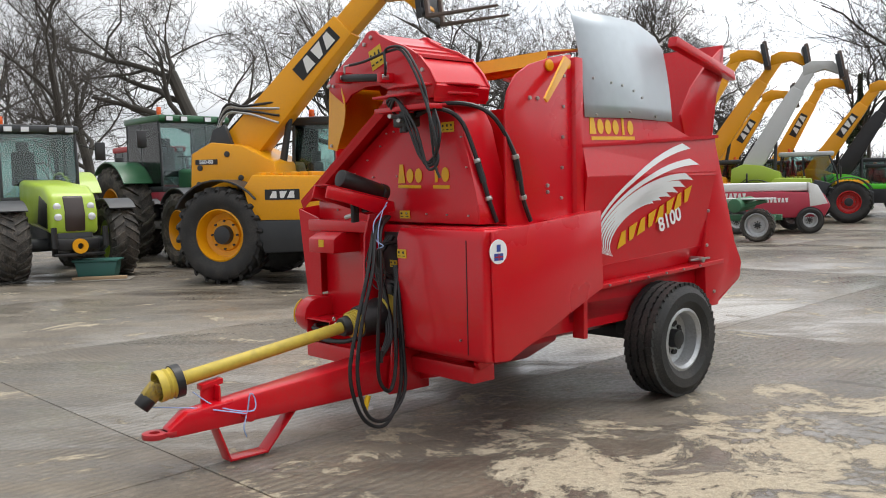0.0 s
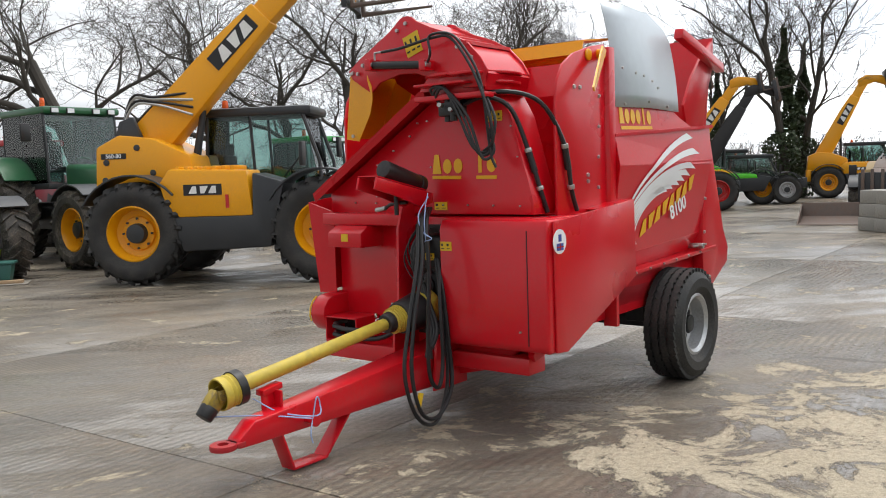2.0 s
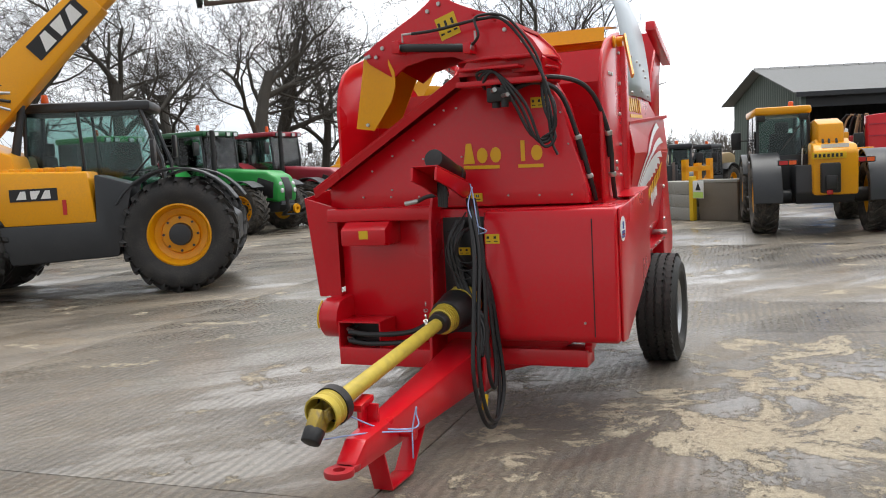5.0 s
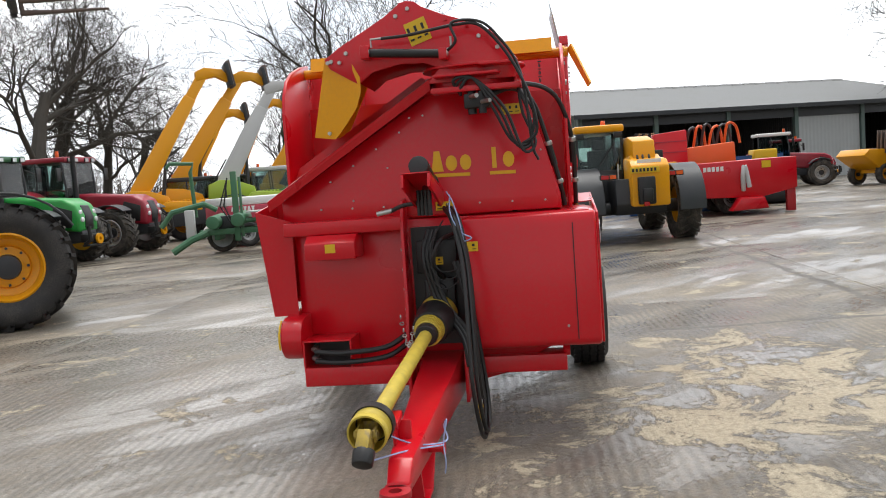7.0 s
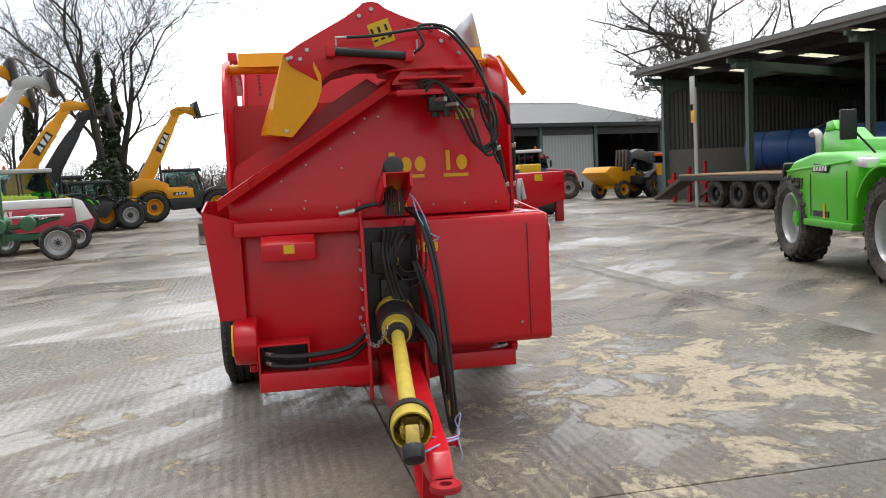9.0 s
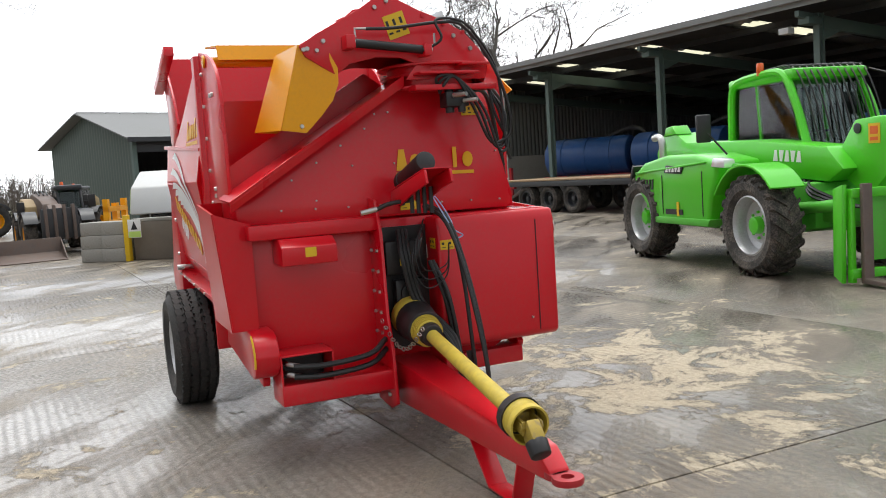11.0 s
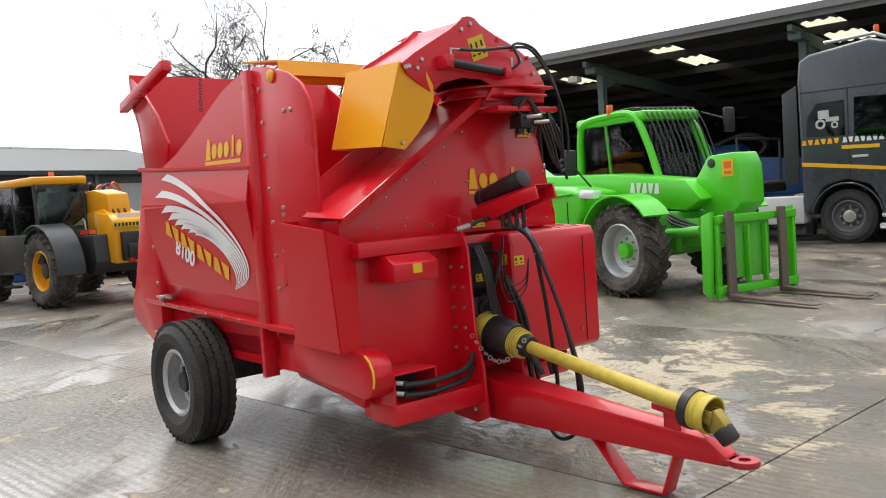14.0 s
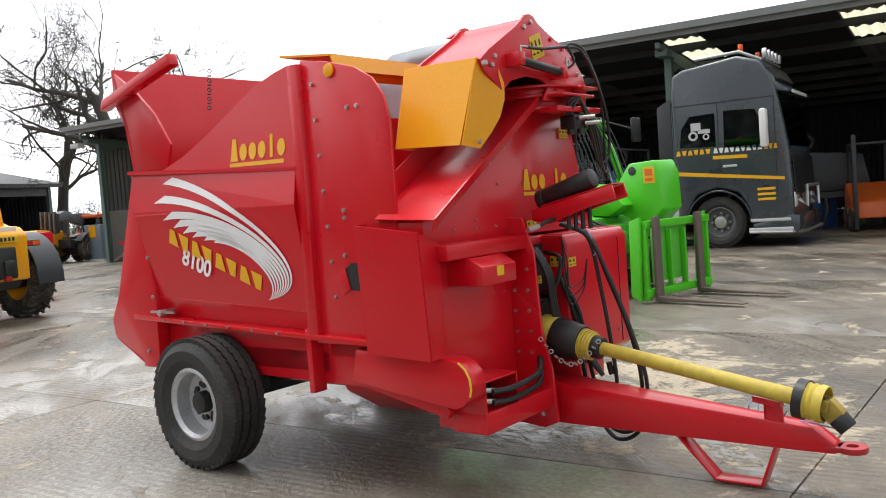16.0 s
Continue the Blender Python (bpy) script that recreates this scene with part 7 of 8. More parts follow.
s.box(X0, X1 + 0.5, OV - 0.08, OV - 0.05, EZ - 0.22, EZ + 0.02)
part("gutter", s, mat("weathered_grey_gutter", (0.24, 0.25, 0.25), 0.6, var=0.12), shed)


def cladding(x0, y0, x1, y1, z0, z1, pitch=0.20, amp=0.02, curve=None):
    s = Shape()
    d = Vector((x1 - x0, y1 - y0, 0))
    ln = d.length
    d.normalize()
    nr = Vector((-d.y, d.x, 0))
    n = int(ln / pitch * 4)
    rows = [[], []]
    for i in range(n + 1):
        t = ln * i / n
        q = abs((t / pitch) % 1 - 0.5)
        off = amp * (1 if q > 0.35 else (-1 if q < 0.15 else (q - 0.25) * 10))
        p = Vector((x0, y0, 0)) + d * t + nr * off
        zt = z1 if curve is None else curve(p)
        rows[0].append((p.x, p.y, z0))
        rows[1].append((p.x, p.y, zt))
    s.sheet(rows)
    return s


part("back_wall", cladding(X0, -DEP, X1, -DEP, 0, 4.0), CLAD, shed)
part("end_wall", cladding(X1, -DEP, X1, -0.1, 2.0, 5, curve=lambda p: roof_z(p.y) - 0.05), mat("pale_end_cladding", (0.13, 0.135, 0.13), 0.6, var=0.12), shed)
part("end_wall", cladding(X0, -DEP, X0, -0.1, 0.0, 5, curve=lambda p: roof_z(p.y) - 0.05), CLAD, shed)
s = Shape()
s.box(X1 - 0.1, X1 + 0.1, -DEP, -0.2, 0, 2.0, 0.01)
part("end_plinth", s, BLOCKC, shed)
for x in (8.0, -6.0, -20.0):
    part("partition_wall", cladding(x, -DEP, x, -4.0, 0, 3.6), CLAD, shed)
s = Shape()
s.box(22.4, 22.9, 0.55, 0.85, 4.45, 4.62, 0.02)
part("flood_lamp", s, LGREY, shed)
s = Shape()
s.box(5.9, 6.2, 0.45, 0.7, 4.42, 4.58, 0.02)
part("flood_lamp", s, LGREY, shed)

# sign post before the shed, tanks and clutter in the bays
sp = thing("sign_post", SH @ pose(15.9, 2.6, 0), "grey steel post with small plain white sign plates", "sign")
part("post", Shape().cyl((0, 0, 0), (0, 0, 3.9), 0.06, None, 12), LGREY, sp)
part("sign_plate", Shape().box(-0.14, 0.14, 0.07, 0.09, 3.35, 4.25, 0.005), LGREY, sp)
part("sign_plate", Shape().box(-0.12, 0.12, 0.07, 0.09, 2.75, 3.15, 0.005), STICK, sp)


def slurry_tank(m, label):
    t = thing("slurry_tank", m, label, "tanker", "blue tankers in the shed")
    s = Shape()
    s.cyl((-1.7, 0, 1.75), (1.7, 0, 1.75), 0.72, None, 28, 0.10)
    tk = part("barrel", s, BLUE, t)
    for x in (-1.0, 0, 1.0):
        part("hoop", Shape().lathe([(0.72, -0.03), (0.745, -0.03), (0.745, 0.03), (0.72, 0.03)], Matrix.Translation((x, 0, 1.75)), 28, 'x'), BLUE, tk)
    part("frame", Shape().box(-1.9, 2.3, -0.4, 0.4, 0.85, 1.05, 0.02), RED2, t)
    part("suction_hose", Shape().tube([(1.75, 0.2, 1.9), (2.2, 0.3, 2.4), (1.5, 0.55, 2.75), (0.3, 0.7, 2.4), (-0.8, 0.75, 2.0)], 0.09, 10, 5), RUBBER, t)
    for sd in (1, -1):
        wheel(t, -0.3, sd * 0.95, 0.55, 0.55, 0.40, 0.28, sd, SILVER, TYREM, "bar", DGREY, 0.1)
    return t


slurry_tank(SH @ pose(17.6, -2.6, 0, 0, 0, 205), "blue slurry tanker with black hose and red frame")
slurry_tank(SH @ pose(13.2, -3.0, 0, 0, 0, 195), "blue slurry tanker deeper in the shed bay")
slurry_tank(SH @ pose(4.8, -3.6, 0, 0, 0, 185), "blue slurry tanker behind the green handler")
slurry_tank(SH @ pose(-0.4, -4.6, 0, 0, 0, 190), "blue tanker in the dark shed bay")
for x, y, mt, lab in ((9.2, -2.6, BLUE, "blue folded cultivator frame in the shed"), (2.2, -3.2, BLUE, "blue implement frame in the dark bay"), (-2.8, -3.0, DGREY, "dark yellow-blue baler parts in the bay")):
    im = thing("implement", SH @ pose(x, y, 0, 0, 0, 10), lab, "implement")
    part("frame", Shape().box(-1.5, 1.5, -0.5, -0.35, 0.8, 0.95).box(-1.5, 1.5, 0.35, 0.5, 0.8, 0.95).box(-0.1, 0.1, -0.5, 0.5, 0.8, 0.95), mt, im)
    part("hood", Shape().prism([(-1.4, 0.95), (-1.2, 1.9), (0.4, 2.05), (1.2, 1.5), (1.4, 0.95)], 'y', -0.4, 0.4, 0.06), mt, im)
    for q in range(6):
        part("tine", Shape().tube([(-1.3 + 0.52 * q, 0.42, 0.85), (-1.35 + 0.52 * q, 0.62, 0.5), (-1.2 + 0.52 * q, 0.5, 0.03)], 0.03, 6, 3), STEEL, im)
sg = thing("sprayer_frame", SH @ pose(19.0, 1.0, 0, 0, 0, 20), "red folded implement frame beside the trailer ramps", "implement")
part("frame", Shape().box(-0.9, 0.9, -0.08, 0.08, 0.7, 0.85).box(-0.08, 0.08, -0.5, 0.5, 0.7, 0.85), RED2, sg)
for q in range(3):
    part("upright", Shape().box(-0.8 + 0.7 * q, -0.7 + 0.7 * q, -0.06, 0.06, 0.0, 1.5 - 0.2 * q), RED2, sg)

# forklift and crates by the shed
fl = thing("forklift", pose(14.2, -7.0, 0, 0, 0, 150), "worn orange and black forklift truck beside the lorry", "forklift")
part("body", Shape().prism([(-1.1, 0.35), (-1.15, 1.05), (-0.7, 1.15), (0.1, 0.85), (0.7, 0.7), (0.8, 0.3)], 'y', -0.5, 0.5, 0.05), ORANGE, fl)
for y in (-0.42, 0.42):
    part("mast_rail", Shape().box(0.85, 0.97, y - 0.05, y + 0.05, 0.05, 2.3, 0.01), DGREY, fl)
    part("guard_post", Shape().tube([(0.6, y, 0.7), (0.35, y, 2.05), (-0.6, y, 2.1), (-0.8, y, 1.1)], 0.03, 8), DGREY, fl)
for x in (0.55, -0.75):
    for sd in (1, -1):
        wheel(fl, x, sd * 0.46, 0.28, 0.28, 0.2, 0.15, sd, ORANGE, TYREM, "rib", DGREY, 0.06)
part("overhead_guard", Shape().box(-0.65, 0.4, -0.45, 0.45, 2.06, 2.12, 0.01), DGREY, fl)
for k, (x, y) in enumerate(((15.9, -6.4), (16.4, -7.2))):
    solid("barrel", Shape().cyl((0, 0, 0), (0, 0, 0.9), 0.30, None, 20, 0.02), BLUE, "blue plastic drum standing by the lorry", "drum", "drums by the lorry", m=pose(x, y, 0))

# ---- far barn across the yard ----
barn = thing("barn", pose(32.6, 32.6, 0, 0, 0, -25.6), "long low barn with grey roof, open bays and pale door", "building", kind="structure")
BL, BD = 24.0, 9.8
s = Shape()
s.quadbox([(-0.6, -0.7, 4.25), (BL + 0.5, -0.7, 4.25), (BL - 3.0, BD / 2, 5.95), (-0.6, BD / 2, 5.95)], 0.06)
part("roof", s, ROOF, barn)
s = Shape()
s.quadbox([(-0.6, BD / 2, 5.95), (BL - 3.0, BD / 2, 5.95), (BL + 0.5, BD + 0.5, 4.3), (-0.6, BD + 0.5, 4.3)], 0.06)
s.quadbox([(BL + 0.5, -0.7, 4.25), (BL + 0.5, BD + 0.5, 4.3), (BL - 3.0, BD / 2, 5.95)], 0.06)
part("roof", s, ROOF, barn)
for k in range(26):
    part("ridge_cap", Shape().prism([(BD / 2 - 0.2, 5.93), (BD / 2, 6.06), (BD / 2 + 0.2, 5.93)], 'x', -0.5 + 0.82 * k, 0.26 + 0.82 * k), ROOF, barn)
part("fascia", Shape().box(-0.5, BL + 0.4, -0.72, -0.66, 4.05, 4.28), DGREY, barn)
part("lintel", Shape().box(0, BL, -0.05, 0.10, 3.55, 4.1), DGREY, barn)
sd_w = cladding(0, BD, 0, 0, 0, 4.3, 0.3, 0.02, curve=lambda p: 4.3 + 1.6 * (1 - abs(p.y - BD / 2) / (BD / 2)))
part("gable_wall", sd_w, mat("grey_green_gable", (0.10, 0.13, 0.11), 0.6, var=0.12, scale=0.8), barn)
part("gable_wall", cladding(BL, 0, BL, BD, 0, 4.2, 0.3), DGREY, barn)
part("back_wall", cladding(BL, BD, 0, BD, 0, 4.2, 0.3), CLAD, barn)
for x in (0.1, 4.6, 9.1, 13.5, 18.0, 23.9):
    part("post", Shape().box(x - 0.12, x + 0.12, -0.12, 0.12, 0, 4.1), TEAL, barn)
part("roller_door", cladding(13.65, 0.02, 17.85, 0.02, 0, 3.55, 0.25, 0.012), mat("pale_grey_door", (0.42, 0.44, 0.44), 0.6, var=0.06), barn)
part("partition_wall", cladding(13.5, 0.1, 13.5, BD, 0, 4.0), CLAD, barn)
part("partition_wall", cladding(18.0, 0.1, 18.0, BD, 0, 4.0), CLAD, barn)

# ---- raised loading bank with block wall ----
bank = thing("loading_bank", pose(0, 0, 0), "raised concrete bank with stained retaining wall", "wall", kind="structure")
part("retaining_wall", Shape().prism([(11.35, 16.5), (11.55, 15.5), (11.8, 15.55), (11.6, 16.52)], 'z', 0, 0.86, 0.015), WALLC, bank)
part("bank_top", Shape().prism([(11.61, 16.9), (11.82, 15.55), (12.4, 16.2), (15.0, 17.8), (15.4, 18.6), (13.2, 18.6)], 'z', 0, 0.80, 0.02), BLOCKC, bank)
part("coping", Shape().prism([(11.34, 16.52), (11.54, 15.48), (11.86, 15.55), (11.66, 16.54)], 'z', 0.86, 0.93, 0.01), BLOCKC, bank)
for r in range(3):
    for c2 in range(2):
        mm = pose(11.46 + 0.05 * c2 + 0.02 * r, 16.95 + 0.62 * c2, 0.30 * r, 0, 0, 3 + 2 * ((r + c2) % 2))
        solid("concrete_block", Shape().box(-0.28, 0.28, -0.30, 0.30, 0.0, 0.295, 0.02), BLOCKC, "pale grey concrete block stacked by the bank", "block", "stacked concrete blocks", m=mm)
yp = thing("marker_post", pose(11.22, 16.55, 0, 0, 0, 184), "yellow painted post with a white and green sign", "post")
part("post", Shape().box(-0.06, 0.06, -0.06, 0.06, 0, 1.02, 0.01), STICK, yp)
part("sign_plate", Shape().box(0.07, 0.08, 0.08, 0.40, 0.52, 0.92, 0.002), WHITE, yp)
part("sign_band", Shape().box(0.08, 0.085, 0.09, 0.39, 0.53, 0.66), mat("pale_green_print", (0.5, 0.7, 0.15), 0.5), yp)
part("sign_mark", Shape().prism([(0.16, 0.70), (0.32, 0.70), (0.24, 0.88)], 'x', 0.08, 0.085), INK, yp)

# machines on and behind the bank
TAN = mat("faded_tan_paint", (0.30, 0.21, 0.09), 0.6, var=0.25, dirt=0.4)
dz = 0.80
spreader = thing("fertiliser_spreader", pose(20.5, 20.4, 0, 0, 0, 30) @ Matrix.Scale(1.5, 4), "bright blue fertiliser spreader with red rim", "spreader")
part("hopper", Shape().prism([(-0.3, 0.35), (-0.75, 0.85), (-0.75, 1.1), (0.75, 1.1), (0.75, 0.85), (0.3, 0.35)], 'y', -0.5, 0.5, 0.03), LBLUE, spreader)
part("rim_band", Shape().box(-0.8, 0.8, -0.55, 0.55, 1.1, 1.22, 0.02), RED2, spreader)
part("frame", Shape().box(-0.4, 0.4, -0.4, 0.4, 0.0, 0.36, 0.02), LBLUE, spreader)
pf = thing("pallet_fork_frame", pose(12.6, 17.9, dz, 0, 0, 200), "small yellow fork frame on the bank", "implement")
part("frame", Shape().box(-0.7, 0.7, -0.06, 0.06, 0.3, 0.42).box(-0.7, 0.7, -0.06, 0.06, 0.0, 0.1).box(-0.7, -0.55, -0.06, 0.06, 0, 0.6).box(0.55, 0.7, -0.06, 0.06, 0, 0.6).box(-0.1, 0.1, -0.06, 0.06, 0, 0.5), JYEL, pf)
wag = thing("forage_wagon", pose(24.0, 24.6, 0, 0, 0, 25), "lime and white forage machine by the barn", "implement")
part("body", Shape().prism([(-2.0, 0.7), (-1.5, 1.7), (0.2, 2.3), (1.8, 2.2), (2.2, 1.0), (1.6, 0.6)], 'y', -1.0, 1.0, 0.08), LGREY, wag)
part("side_panel", Shape().prism([(-1.9, 0.75), (-1.4, 1.65), (0.0, 1.5), (0.4, 0.7)], 'y', -1.02, 1.02, 0.02), LIME, wag)
for sd in (1, -1):
    wheel(wag, 0.8, sd * 1.0, 0.5, 0.5, 0.36, 0.27, sd, SILVER, TYREM, "bar", DGREY, 0.1)
for i, (x, y, rz) in enumerate(((15.2, 22.2, 230), (19.5, 25.5, 200))):
    telehandler(pose(x, y, 0, 0, 0, rz), "old tan wheeled loader with black cab near the bank", body=TAN, boom_mat=STEEL, rim=JYEL, R=0.52, wb=2.0, half=0.9, angle=-6, reach=2.6, tool="carriage", group="loaders near the bank", tyre=TYREM)
bk = thing("loader_bucket", pose(12.0, 20.0, 0, 0, 0, 230) @ Matrix.Scale(0.75, 4), "rusty brown loader bucket lying on the yard", "bucket")
part("shell", Shape().prism([(-0.5, 0.7), (-0.45, 0.2), (-0.1, 0.02), (0.7, 0.0), (0.7, 0.03), (-0.05, 0.08), (-0.38, 0.25), (-0.43, 0.7)], 'y', -1.0, 1.0, 0.005), STEEL, bk)
for y in (-0.99, 0.99):
    part("bucket_side", Shape().prism([(-0.5, 0.7), (-0.45, 0.2), (-0.1, 0.02), (0.7, 0.0)], 'y', y - 0.015, y + 0.015, 0.004), STEEL, bk)

# red trailer with red and orange bodies
rt = thing("red_trailer", pose(18.05, 13.0, 0, 0, 0, -42), "bright red long box trailer parked across the yard", "trailer")
tb = part("body", Shape().prism([(-2.80, 0.50), (-2.80, 1.38), (0.05, 1.42), (0.05, 0.62), (-0.9, 0.42)], 'y', -0.06, 2.1, 0.02), RED, rt)
part("drawbar", Shape().prism([(-1.75, 0.12), (-1.5, 0.45), (-0.9, 0.45), (-0.8, 0.15)], 'y', -0.4, 0.0, 0.03), RED, rt)
part("hose_guard", Shape().tube([(-1.35, -0.12, 0.62), (-1.38, -0.20, 1.0), (-1.30, -0.13, 1.25), (-1.22, -0.2, 0.7)], 0.06, 8, 4), LGREY, rt)
part("reflector", Shape().box(-0.85, -0.62, -0.08, -0.065, 1.18, 1.36), STICK, rt)
for q in range(5):
    part("badge_block", Shape().box(-2.35 + 0.11 * q, -2.27 + 0.11 * q, -0.07, -0.062, 1.16, 1.28), WHITE, tb)
part("leg", Shape().box(-0.2, 0.02, 0.0, 0.15, 0.02, 0.62, 0.01), RED2, rt)
for y in (0.5, 1.7):
    wheel(rt, -1.5, y, 0.42, 0.42, 0.3, 0.22, 1 if y > 1 else -1, SILVER, TYREM, "rib", DGREY, 0.08)
BEHIND = pose(18.05, 13.0, 0, 0, 0, -42)
mx = thing("red_hopper", BEHIND @ pose(-2.55, 2.5, 0), "upright red sheet-steel hopper behind the trailer", "implement")
part("body", Shape().prism([(-0.5, 0.0), (-0.5, 2.30), (0.42, 2.38), (0.45, 0.0)], 'y', -0.2, 1.2, 0.03), RED, mx)
for z in (1.75, 2.05):
    part("panel_rib", Shape().box(-0.48, 0.40, -0.225, -0.2, z, z + 0.03), PINK, mx)
rk = thing("hedge_cutter", BEHIND @ pose(-3.3, 2.6, 0), "tangle of hoses and frame beside the red hopper", "implement")
for q in range(6):
    part("hose", Shape().tube([(-0.4 + 0.12 * q, 0, 0.4), (-0.5 + 0.16 * q, 0.1, 1.6), (-0.2 + 0.1 * q, 0.0, 2.35), (0.3 - 0.05 * q, 0.1, 1.9), (0.3, 0, 0.5)], 0.03, 6, 3), WOOD if q % 2 else RUBBER, rk)
part("frame", Shape().box(-0.5, 0.5, -0.1, 0.1, 0.0, 1.2, 0.03), BLUE, rk)
part("tool_box", Shape().box(-0.6, -0.2, -0.3, 0.1, 1.4, 1.9, 0.03), JYEL, rk)
ot = thing("orange_grab", BEHIND @ pose(-1.2, 2.6, 0), "orange implement with folded arms and hoses", "implement")
part("body", Shape().prism([(-0.95, 0.9), (-1.0, 1.85), (0.45, 1.95), (0.5, 0.9)], 'y', -0.2, 1.0, 0.05), ORANGE, ot)
for q in range(6):
    part("arm", Shape().tube([(-0.85 + 0.22 * q, 0.2, 1.85), (-0.75 + 0.22 * q, 0.1, 2.35 + 0.06 * (q % 3)), (-0.55 + 0.24 * q, 0.3, 2.4), (-0.5 + 0.25 * q, 0.3, 1.9)], 0.04, 6, 3), ORANGE if q % 2 else DGREY, ot)
part("base", Shape().box(-0.8, 0.4, -0.1, 0.9, 0.0, 0.92, 0.03), BLUE, ot)
bb2 = thing("blue_cultivator", BEHIND @ pose(0.1, 4.6, 0) @ Matrix.Scale(0.8, 4), "blue and yellow cultivator beside the barn", "implement")
part("frame", Shape().box(-1.6, 1.6, -0.5, 0.5, 0.9, 1.15, 0.02).box(-1.6, 1.6, -0.05, 0.05, 1.1, 1.9), BLUE, bb2)
part("roller", Shape().cyl((-1.6, -0.6, 0.4), (1.6, -0.6, 0.4), 0.4, None, 18), DGREY, bb2)
part("hopper", Shape().box(0.4, 1.3, -0.3, 0.4, 1.5, 2.1, 0.05), STICK, bb2)

# small machines before the barn
tractor(pose(34.6, 20.6, 0, 0, 0, -50), "dark red tractor with white roof near the barn", CASE, WHITE, SILVER, CASE, 0.85, "tractors before the barn")
tractor(pose(38.0, 22.0, 0, 0, 0, -50), "small dark red tractor near the barn", CASE, CASE, SILVER, CASE, 0.75, "tractors before the barn")
dp = thing("site_dumper", pose(33.6, 17.2, 0, 0, 0, 160), "yellow site dumper with raised skip", "dumper")
part("skip", Shape().prism([(0.0, 0.7), (-0.1, 1.35), (1.6, 1.45), (1.9, 1.2), (1.0, 0.6)], 'y', -0.75, 0.75, 0.04), JYEL, dp)
part("chassis", Shape().box(-1.6, 0.9, -0.4, 0.4, 0.45, 0.75, 0.03), JYEL, dp)
for x in (-1.1, 0.8):
    for sd in (1, -1):
        wheel(dp, x, sd * 0.7, 0.42, 0.42, 0.3, 0.24, sd, JYEL, TYREM, "bar", DGREY, 0.08)
telehandler(pose(34.6, 15.6, 0, 0, 0, 150), "old red and grey backhoe loader beside the shed", body=RED2, boom_mat=MGREY, rim=STICK, R=0.55, wb=2.2, half=1.0, angle=10, reach=2.6, tool="carriage", tyre=TYREM, roof=ORANGE)
cn = thing("site_bin", pose(33.2, 14.9, 0, 0, 0, 48) @ Matrix.Scale(0.75, 4), "grey-blue storage bin with an orange panel", "container")
part("body", Shape().box(-0.7, 0.7, -0.6, 0.6, 0.1, 2.0, 0.03), mat("grey_blue_sheet", (0.14, 0.18, 0.22), 0.5, var=0.12), cn)
part("panel", Shape().box(-0.3, 0.3, 0.6, 0.62, 1.3, 1.95), JYEL, cn)
part("skid", Shape().box(-1.0, 0.8, -0.7, 0.7, 0.0, 0.1), LGREY, cn)

# green crate and boards by the lime tractor
solid("plywood_board", Shape().box(-0.62, 0.62, -0.28, 0.28, 0, 0.02, 0.004), mat("weathered_plywood", (0.20, 0.18, 0.15), 0.8, var=0.2), "flat weathered plywood board on the yard", "board", m=pose(-6.1, 15.2, 0.0, 0, 0, 10))
solid("timber_plank", Shape().box(-0.45, 0.45, -0.07, 0.07, 0, 0.05, 0.006), WOOD, "short pale timber plank lying on a board", "plank", m=pose(-6.0, 15.15, 0.02, 0, 0, 8))
ct = thing("plastic_crate", pose(-6.12, 15.42, 0.02, 0, 0, 8), "dark teal green plastic trough with rim", "trough")
part("tub", Shape().prism([(-0.30, 0.0), (-0.36, 0.30), (0.36, 0.30), (0.30, 0.0)], 'y', -0.2, 0.2, 0.02), mat("teal_plastic", (0.02, 0.10, 0.085), 0.45, var=0.12), ct)
part("rim", Shape().box(-0.39, 0.39, -0.23, 0.23, 0.30, 0.34, 0.01), mat("teal_plastic_rim", (0.025, 0.115, 0.095), 0.45, var=0.12), ct)

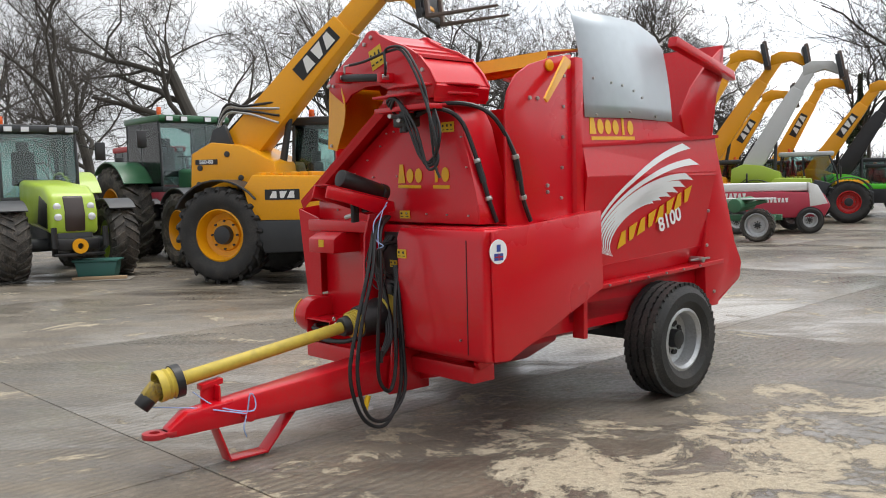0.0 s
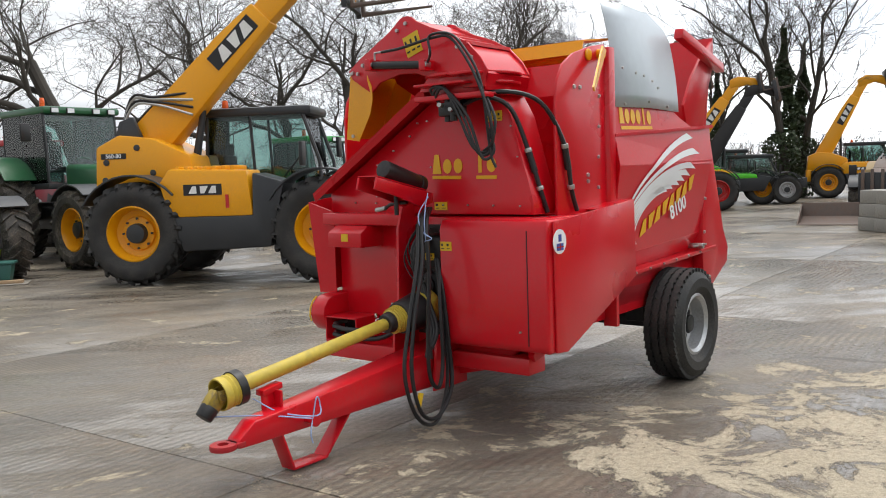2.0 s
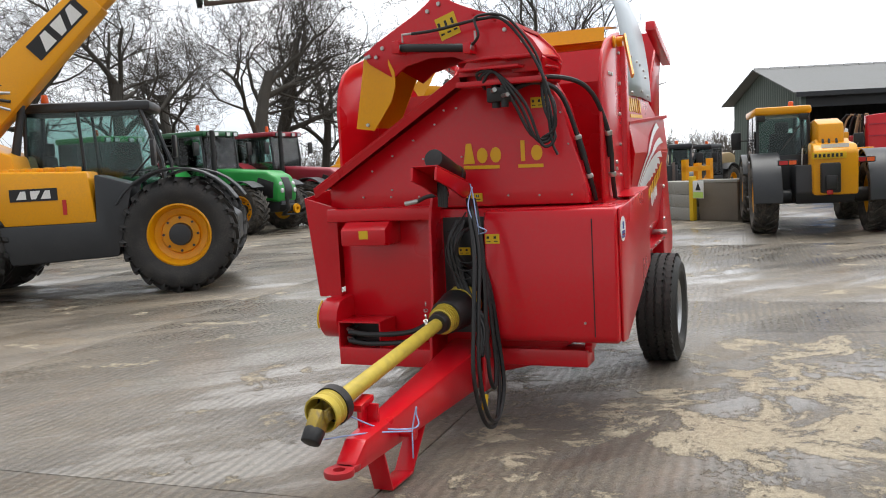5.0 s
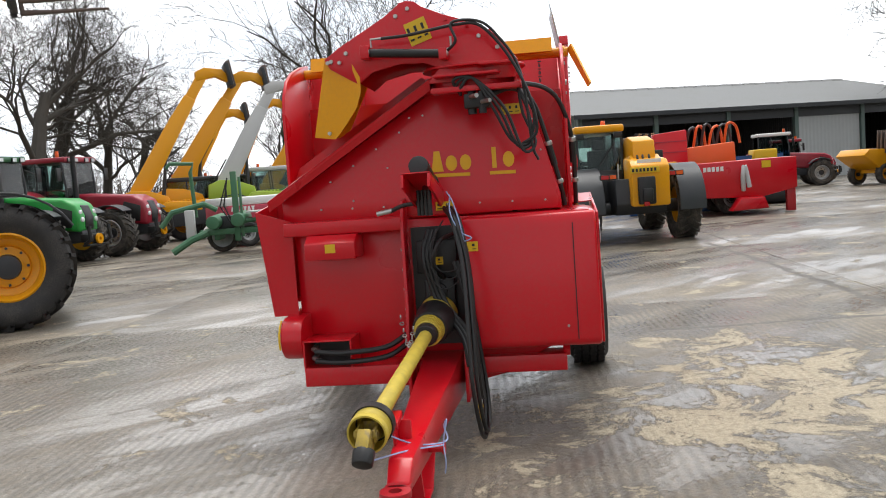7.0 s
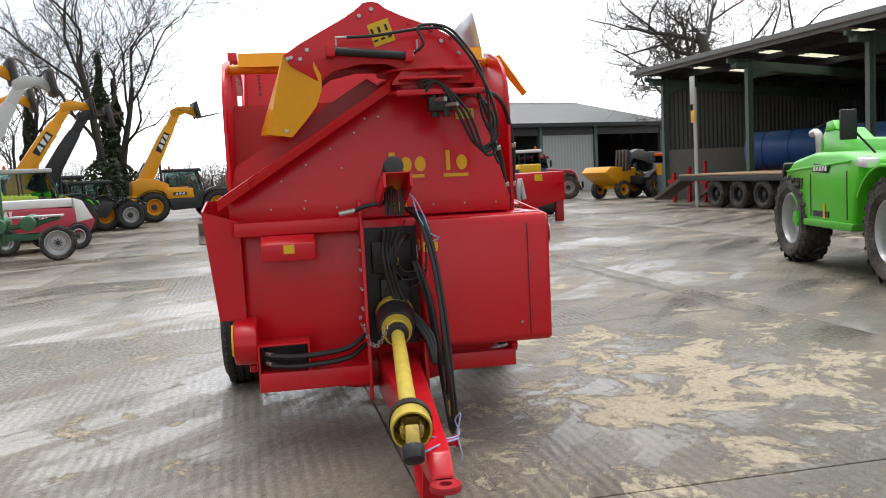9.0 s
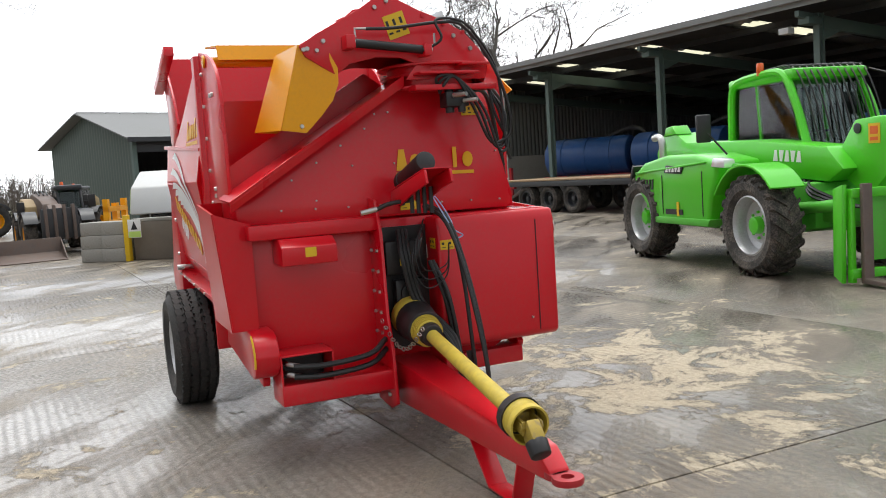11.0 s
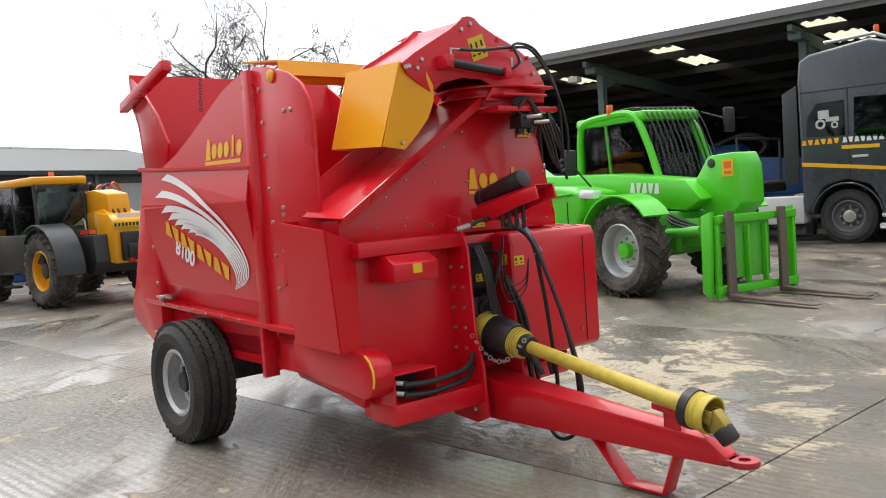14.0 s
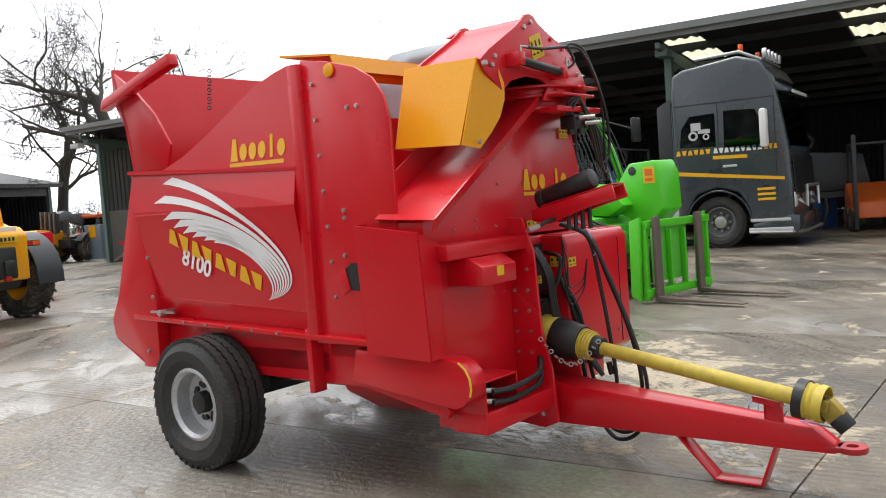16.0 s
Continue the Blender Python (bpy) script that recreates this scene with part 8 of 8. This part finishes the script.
# ---- bare winter trees ----
def tree_mesh(seed, height, spread, depth=6, girth=0.023, upright=0.5):
    """Trunk, limbs and twigs as tapered tubes."""
    rnd = random.Random(seed)
    verts, faces = [], []

    def tube(P, r0, r1, n):
        base = len(verts)
        up = Vector((rnd.random() - 0.5, rnd.random() - 0.5, 0.3))
        for i, p in enumerate(P):
            t = (P[min(i + 1, len(P) - 1)] - P[max(i - 1, 0)]).normalized()
            a = t.cross(up).normalized()
            b = a.cross(t)
            r = r0 + (r1 - r0) * i / (len(P) - 1)
            for k in range(n):
                w = 2 * math.pi * k / n
                verts.append(p + a * (r * math.cos(w)) + b * (r * math.sin(w)))
        for i in range(len(P) - 1):
            for k in range(n):
                faces.append((base + i * n + k, base + i * n + (k + 1) % n, base + (i + 1) * n + (k + 1) % n, base + (i + 1) * n + k))

    trunk_parts = []

    def trunk(P, r, r1, n):
        trunk_parts.append((P, r, r1))

    def grow(p, d, length, r, level):
        n = 7 if level == 0 else (5 if level < 3 else 3)
        segs = 5 if level < 2 else (4 if level < 4 else 3)
        P, q, dd = [p.copy()], p.copy(), d.copy()
        for i in range(segs):
            bend = 0.10 if level == 0 else 0.26
            dd = (dd + Vector((rnd.gauss(0, bend), rnd.gauss(0, bend), rnd.gauss(0, bend * 0.6) + 0.05 * upright))).normalized()
            q = q + dd * (length / segs)
            P.append(q.copy())
        r1 = r * (0.62 if level == 0 else 0.45)
        (tube if level else trunk)(P, r, r1, n)
        if level >= depth:
            return
        kids = 6 if level == 0 else (5 if level == 1 else (4 if level == 2 else 3))
        for k in range(kids):
            f = 0.42 + 0.58 * (k + rnd.random()) / kids if level == 0 else 0.22 + 0.78 * (k + rnd.random()) / kids
            j = min(segs - 1, int(f * segs))
            o = P[j].lerp(P[j + 1], f * segs - j)
            ax = (P[j + 1] - P[j]).normalized()
            side = ax.cross(Vector((rnd.gauss(0, 1), rnd.gauss(0, 1), rnd.gauss(0, 1)))).normalized()
            ang = radians(rnd.uniform(25, 62)) * spread
            nd = (ax * math.cos(ang) + side * math.sin(ang) + Vector((0, 0, 0.12 * upright))).normalized()
            grow(o, nd, length * rnd.uniform(0.50, 0.78), max(0.0085, (r + (r1 - r) * f) * rnd.uniform(0.45, 0.65)), level + 1)

    grow(Vector((0, 0, -0.1)), Vector((0, 0, 1)), height * 0.42, height * girth, 0)
    me = bpy.data.meshes.new("crown")
    me.from_pydata(verts, [], faces)
    me.materials.append(BARK)
    for f in me.polygons:
        f.use_smooth = True
    P, r, r1 = trunk_parts[0]
    t = Shape()
    t.tube(P, [r * 1.25, r, (r + r1) / 2, (r + r1) / 2, r1 * 1.05, r1], 10)
    return mesh_of("trunk", t, BARK), me


def ivy_mesh(seed, height, width):
    """Small leaf clumps up a trunk."""
    rnd = random.Random(seed)
    verts, faces = [], []
    for i in range(5200):
        z = height * rnd.random() ** 0.8
        w = width * (1 - 0.65 * z / height) * max(0.25, 0.75 + 1.1 * noise.noise(Vector((z * 0.8, seed + 0.37, 0.41))))
        a = rnd.uniform(0, 6.283)
        c = Vector((math.cos(a) * w * rnd.random() ** 0.5 + 0.5 * noise.noise(Vector((z * 0.6, 3.3, seed))), math.sin(a) * w * rnd.random() ** 0.5, z))
        u = Vector((rnd.gauss(0, 1), rnd.gauss(0, 1), rnd.gauss(0, 1))).normalized()
        v = u.cross(Vector((rnd.gauss(0, 1), rnd.gauss(0, 1), rnd.gauss(0, 1)))).normalized()
        b = len(verts)
        e = rnd.uniform(0.05, 0.12)
        verts.extend([c - u * e, c + v * e * 0.7, c + u * e, c - v * e * 0.7])
        faces.append((b, b + 1, b + 2, b + 3))
    me = bpy.data.meshes.new("ivy")
    me.from_pydata(verts, [], faces)
    me.materials.append(IVY)
    return me


kinds = [tree_mesh(3, 15, 1.0), tree_mesh(11, 14, 1.15), tree_mesh(23, 16, 0.9), tree_mesh(37, 13, 0.75, 5, 0.012, upright=0.8)]
spots = [(-12.0, 28.2, 3, 1.05, 80), (6.3, 36.8, 0, 1.0, 20), (-8.9, 35.0, 0, 1.05, 150), (-16.5, 42.0, 1, 0.9, 33), (-4.0, 43.0, 2, 0.95, 210), (1.9, 42.4, 1, 1.05, 300), (4.6, 47.0, 0, 1.0, 65), (8.8, 45.0, 2, 1.0, 10),
         (12.8, 48.5, 1, 0.9, 120), (16.0, 52.0, 0, 0.85, 250), (-1.5, 50.0, 1, 1.0, 95), (-22.0, 43.0, 2, 1.0, 180), (48.0, 15.5, 0, 1.5, 40), (55.0, 22.0, 1, 1.3, 130), (46.0, 3.0, 2, 0.70, 200), (52.0, -4.0, 1, 0.70, 310), (24.5, 50.0, 3, 0.8, 44)]
for x, y, k, sc, rz in spots:
    t = thing("tree", pose(x, y, 0, 0, 0, rz) @ Matrix.Diagonal((sc, sc, sc, 1)), "tall bare winter tree with spreading grey-brown branches", "tree", "bare trees round the yard")
    shared("trunk", kinds[k][0], t)
    shared("crown", kinds[k][1], t)
ivm = ivy_mesh(5, 7.5, 1.0)
for x, y, sc, rz, iv in ((20.6, 36.4, 1.35, 0, 1.0), (22.4, 38.0, 1.2, 90, 0.9), (18.6, 39.0, 1.0, 200, 0.8), (-12.3, 28.4, 0.5, 77, 0.45)):
    t = thing("tree", pose(x, y, 0, 0, 0, rz), "thin bare tree with ivy clad trunk", "tree", "ivy clad trees")
    shared("trunk", kinds[3][0], t, Matrix.Diagonal((sc, sc, sc, 1)))
    shared("crown", kinds[3][1], t, Matrix.Diagonal((sc, sc, sc, 1)))
    v = shared("ivy", ivm, t, Matrix.Diagonal((iv, iv, iv, 1)))

# hedge of bare scrub and far tree line
rnd = random.Random(9)
verts, faces = [], []


def twig(p, q, r):
    b = len(verts)
    d = (q - p).normalized()
    a = d.cross(Vector((0.3, 0.2, 0.9))).normalized() * r
    c = d.cross(a)
    for o, sc in ((p, 1.0), (q, 0.3)):
        verts.extend([o + a * sc, o - a * 0.5 * sc + c * 0.87 * sc, o - a * 0.5 * sc - c * 0.87 * sc])
    for k in range(3):
        faces.append((b + k, b + (k + 1) % 3, b + 3 + (k + 1) % 3, b + 3 + k))


def hedge(x0, y0, x1, y1, n, hgt, wid):
    for i in range(n):
        f = rnd.random()
        p = Vector((x0 + (x1 - x0) * f + rnd.gauss(0, wid), y0 + (y1 - y0) * f + rnd.gauss(0, wid), 0))
        h = hgt * (0.55 + 0.9 * abs(noise.noise(Vector((f * 14, n * 0.01, 0))))) * rnd.uniform(0.5, 1.1)
        q = p + Vector((rnd.gauss(0, 0.25), rnd.gauss(0, 0.25), 1)) * h
        twig(p, q, 0.02 * hgt / 2.5)
        for k in range(7):
            o = p.lerp(q, rnd.uniform(0.25, 1))
            twig(o, o + Vector((rnd.gauss(0, 1), rnd.gauss(0, 1), rnd.gauss(0.6, 0.6))).normalized() * h * rnd.uniform(0.15, 0.4), 0.010 * hgt / 2.5)


hedge(-30, 30, 14, 54, 1500, 2.2, 1.2)
hedge(14, 54, 70, 66, 1500, 3.5, 1.5)
hedge(-30, 120, 140, 130, 1600, 8.0, 4.0)
hedge(60, 60, 150, -20, 1500, 6.0, 3.0)
me = bpy.data.meshes.new("scrub")
me.from_pydata(verts, [], faces)
me.materials.append(HEDGE)
tagged(new("hedge", me), "tangled leafless hedge and far tree line", "hedge", kind="stuff")
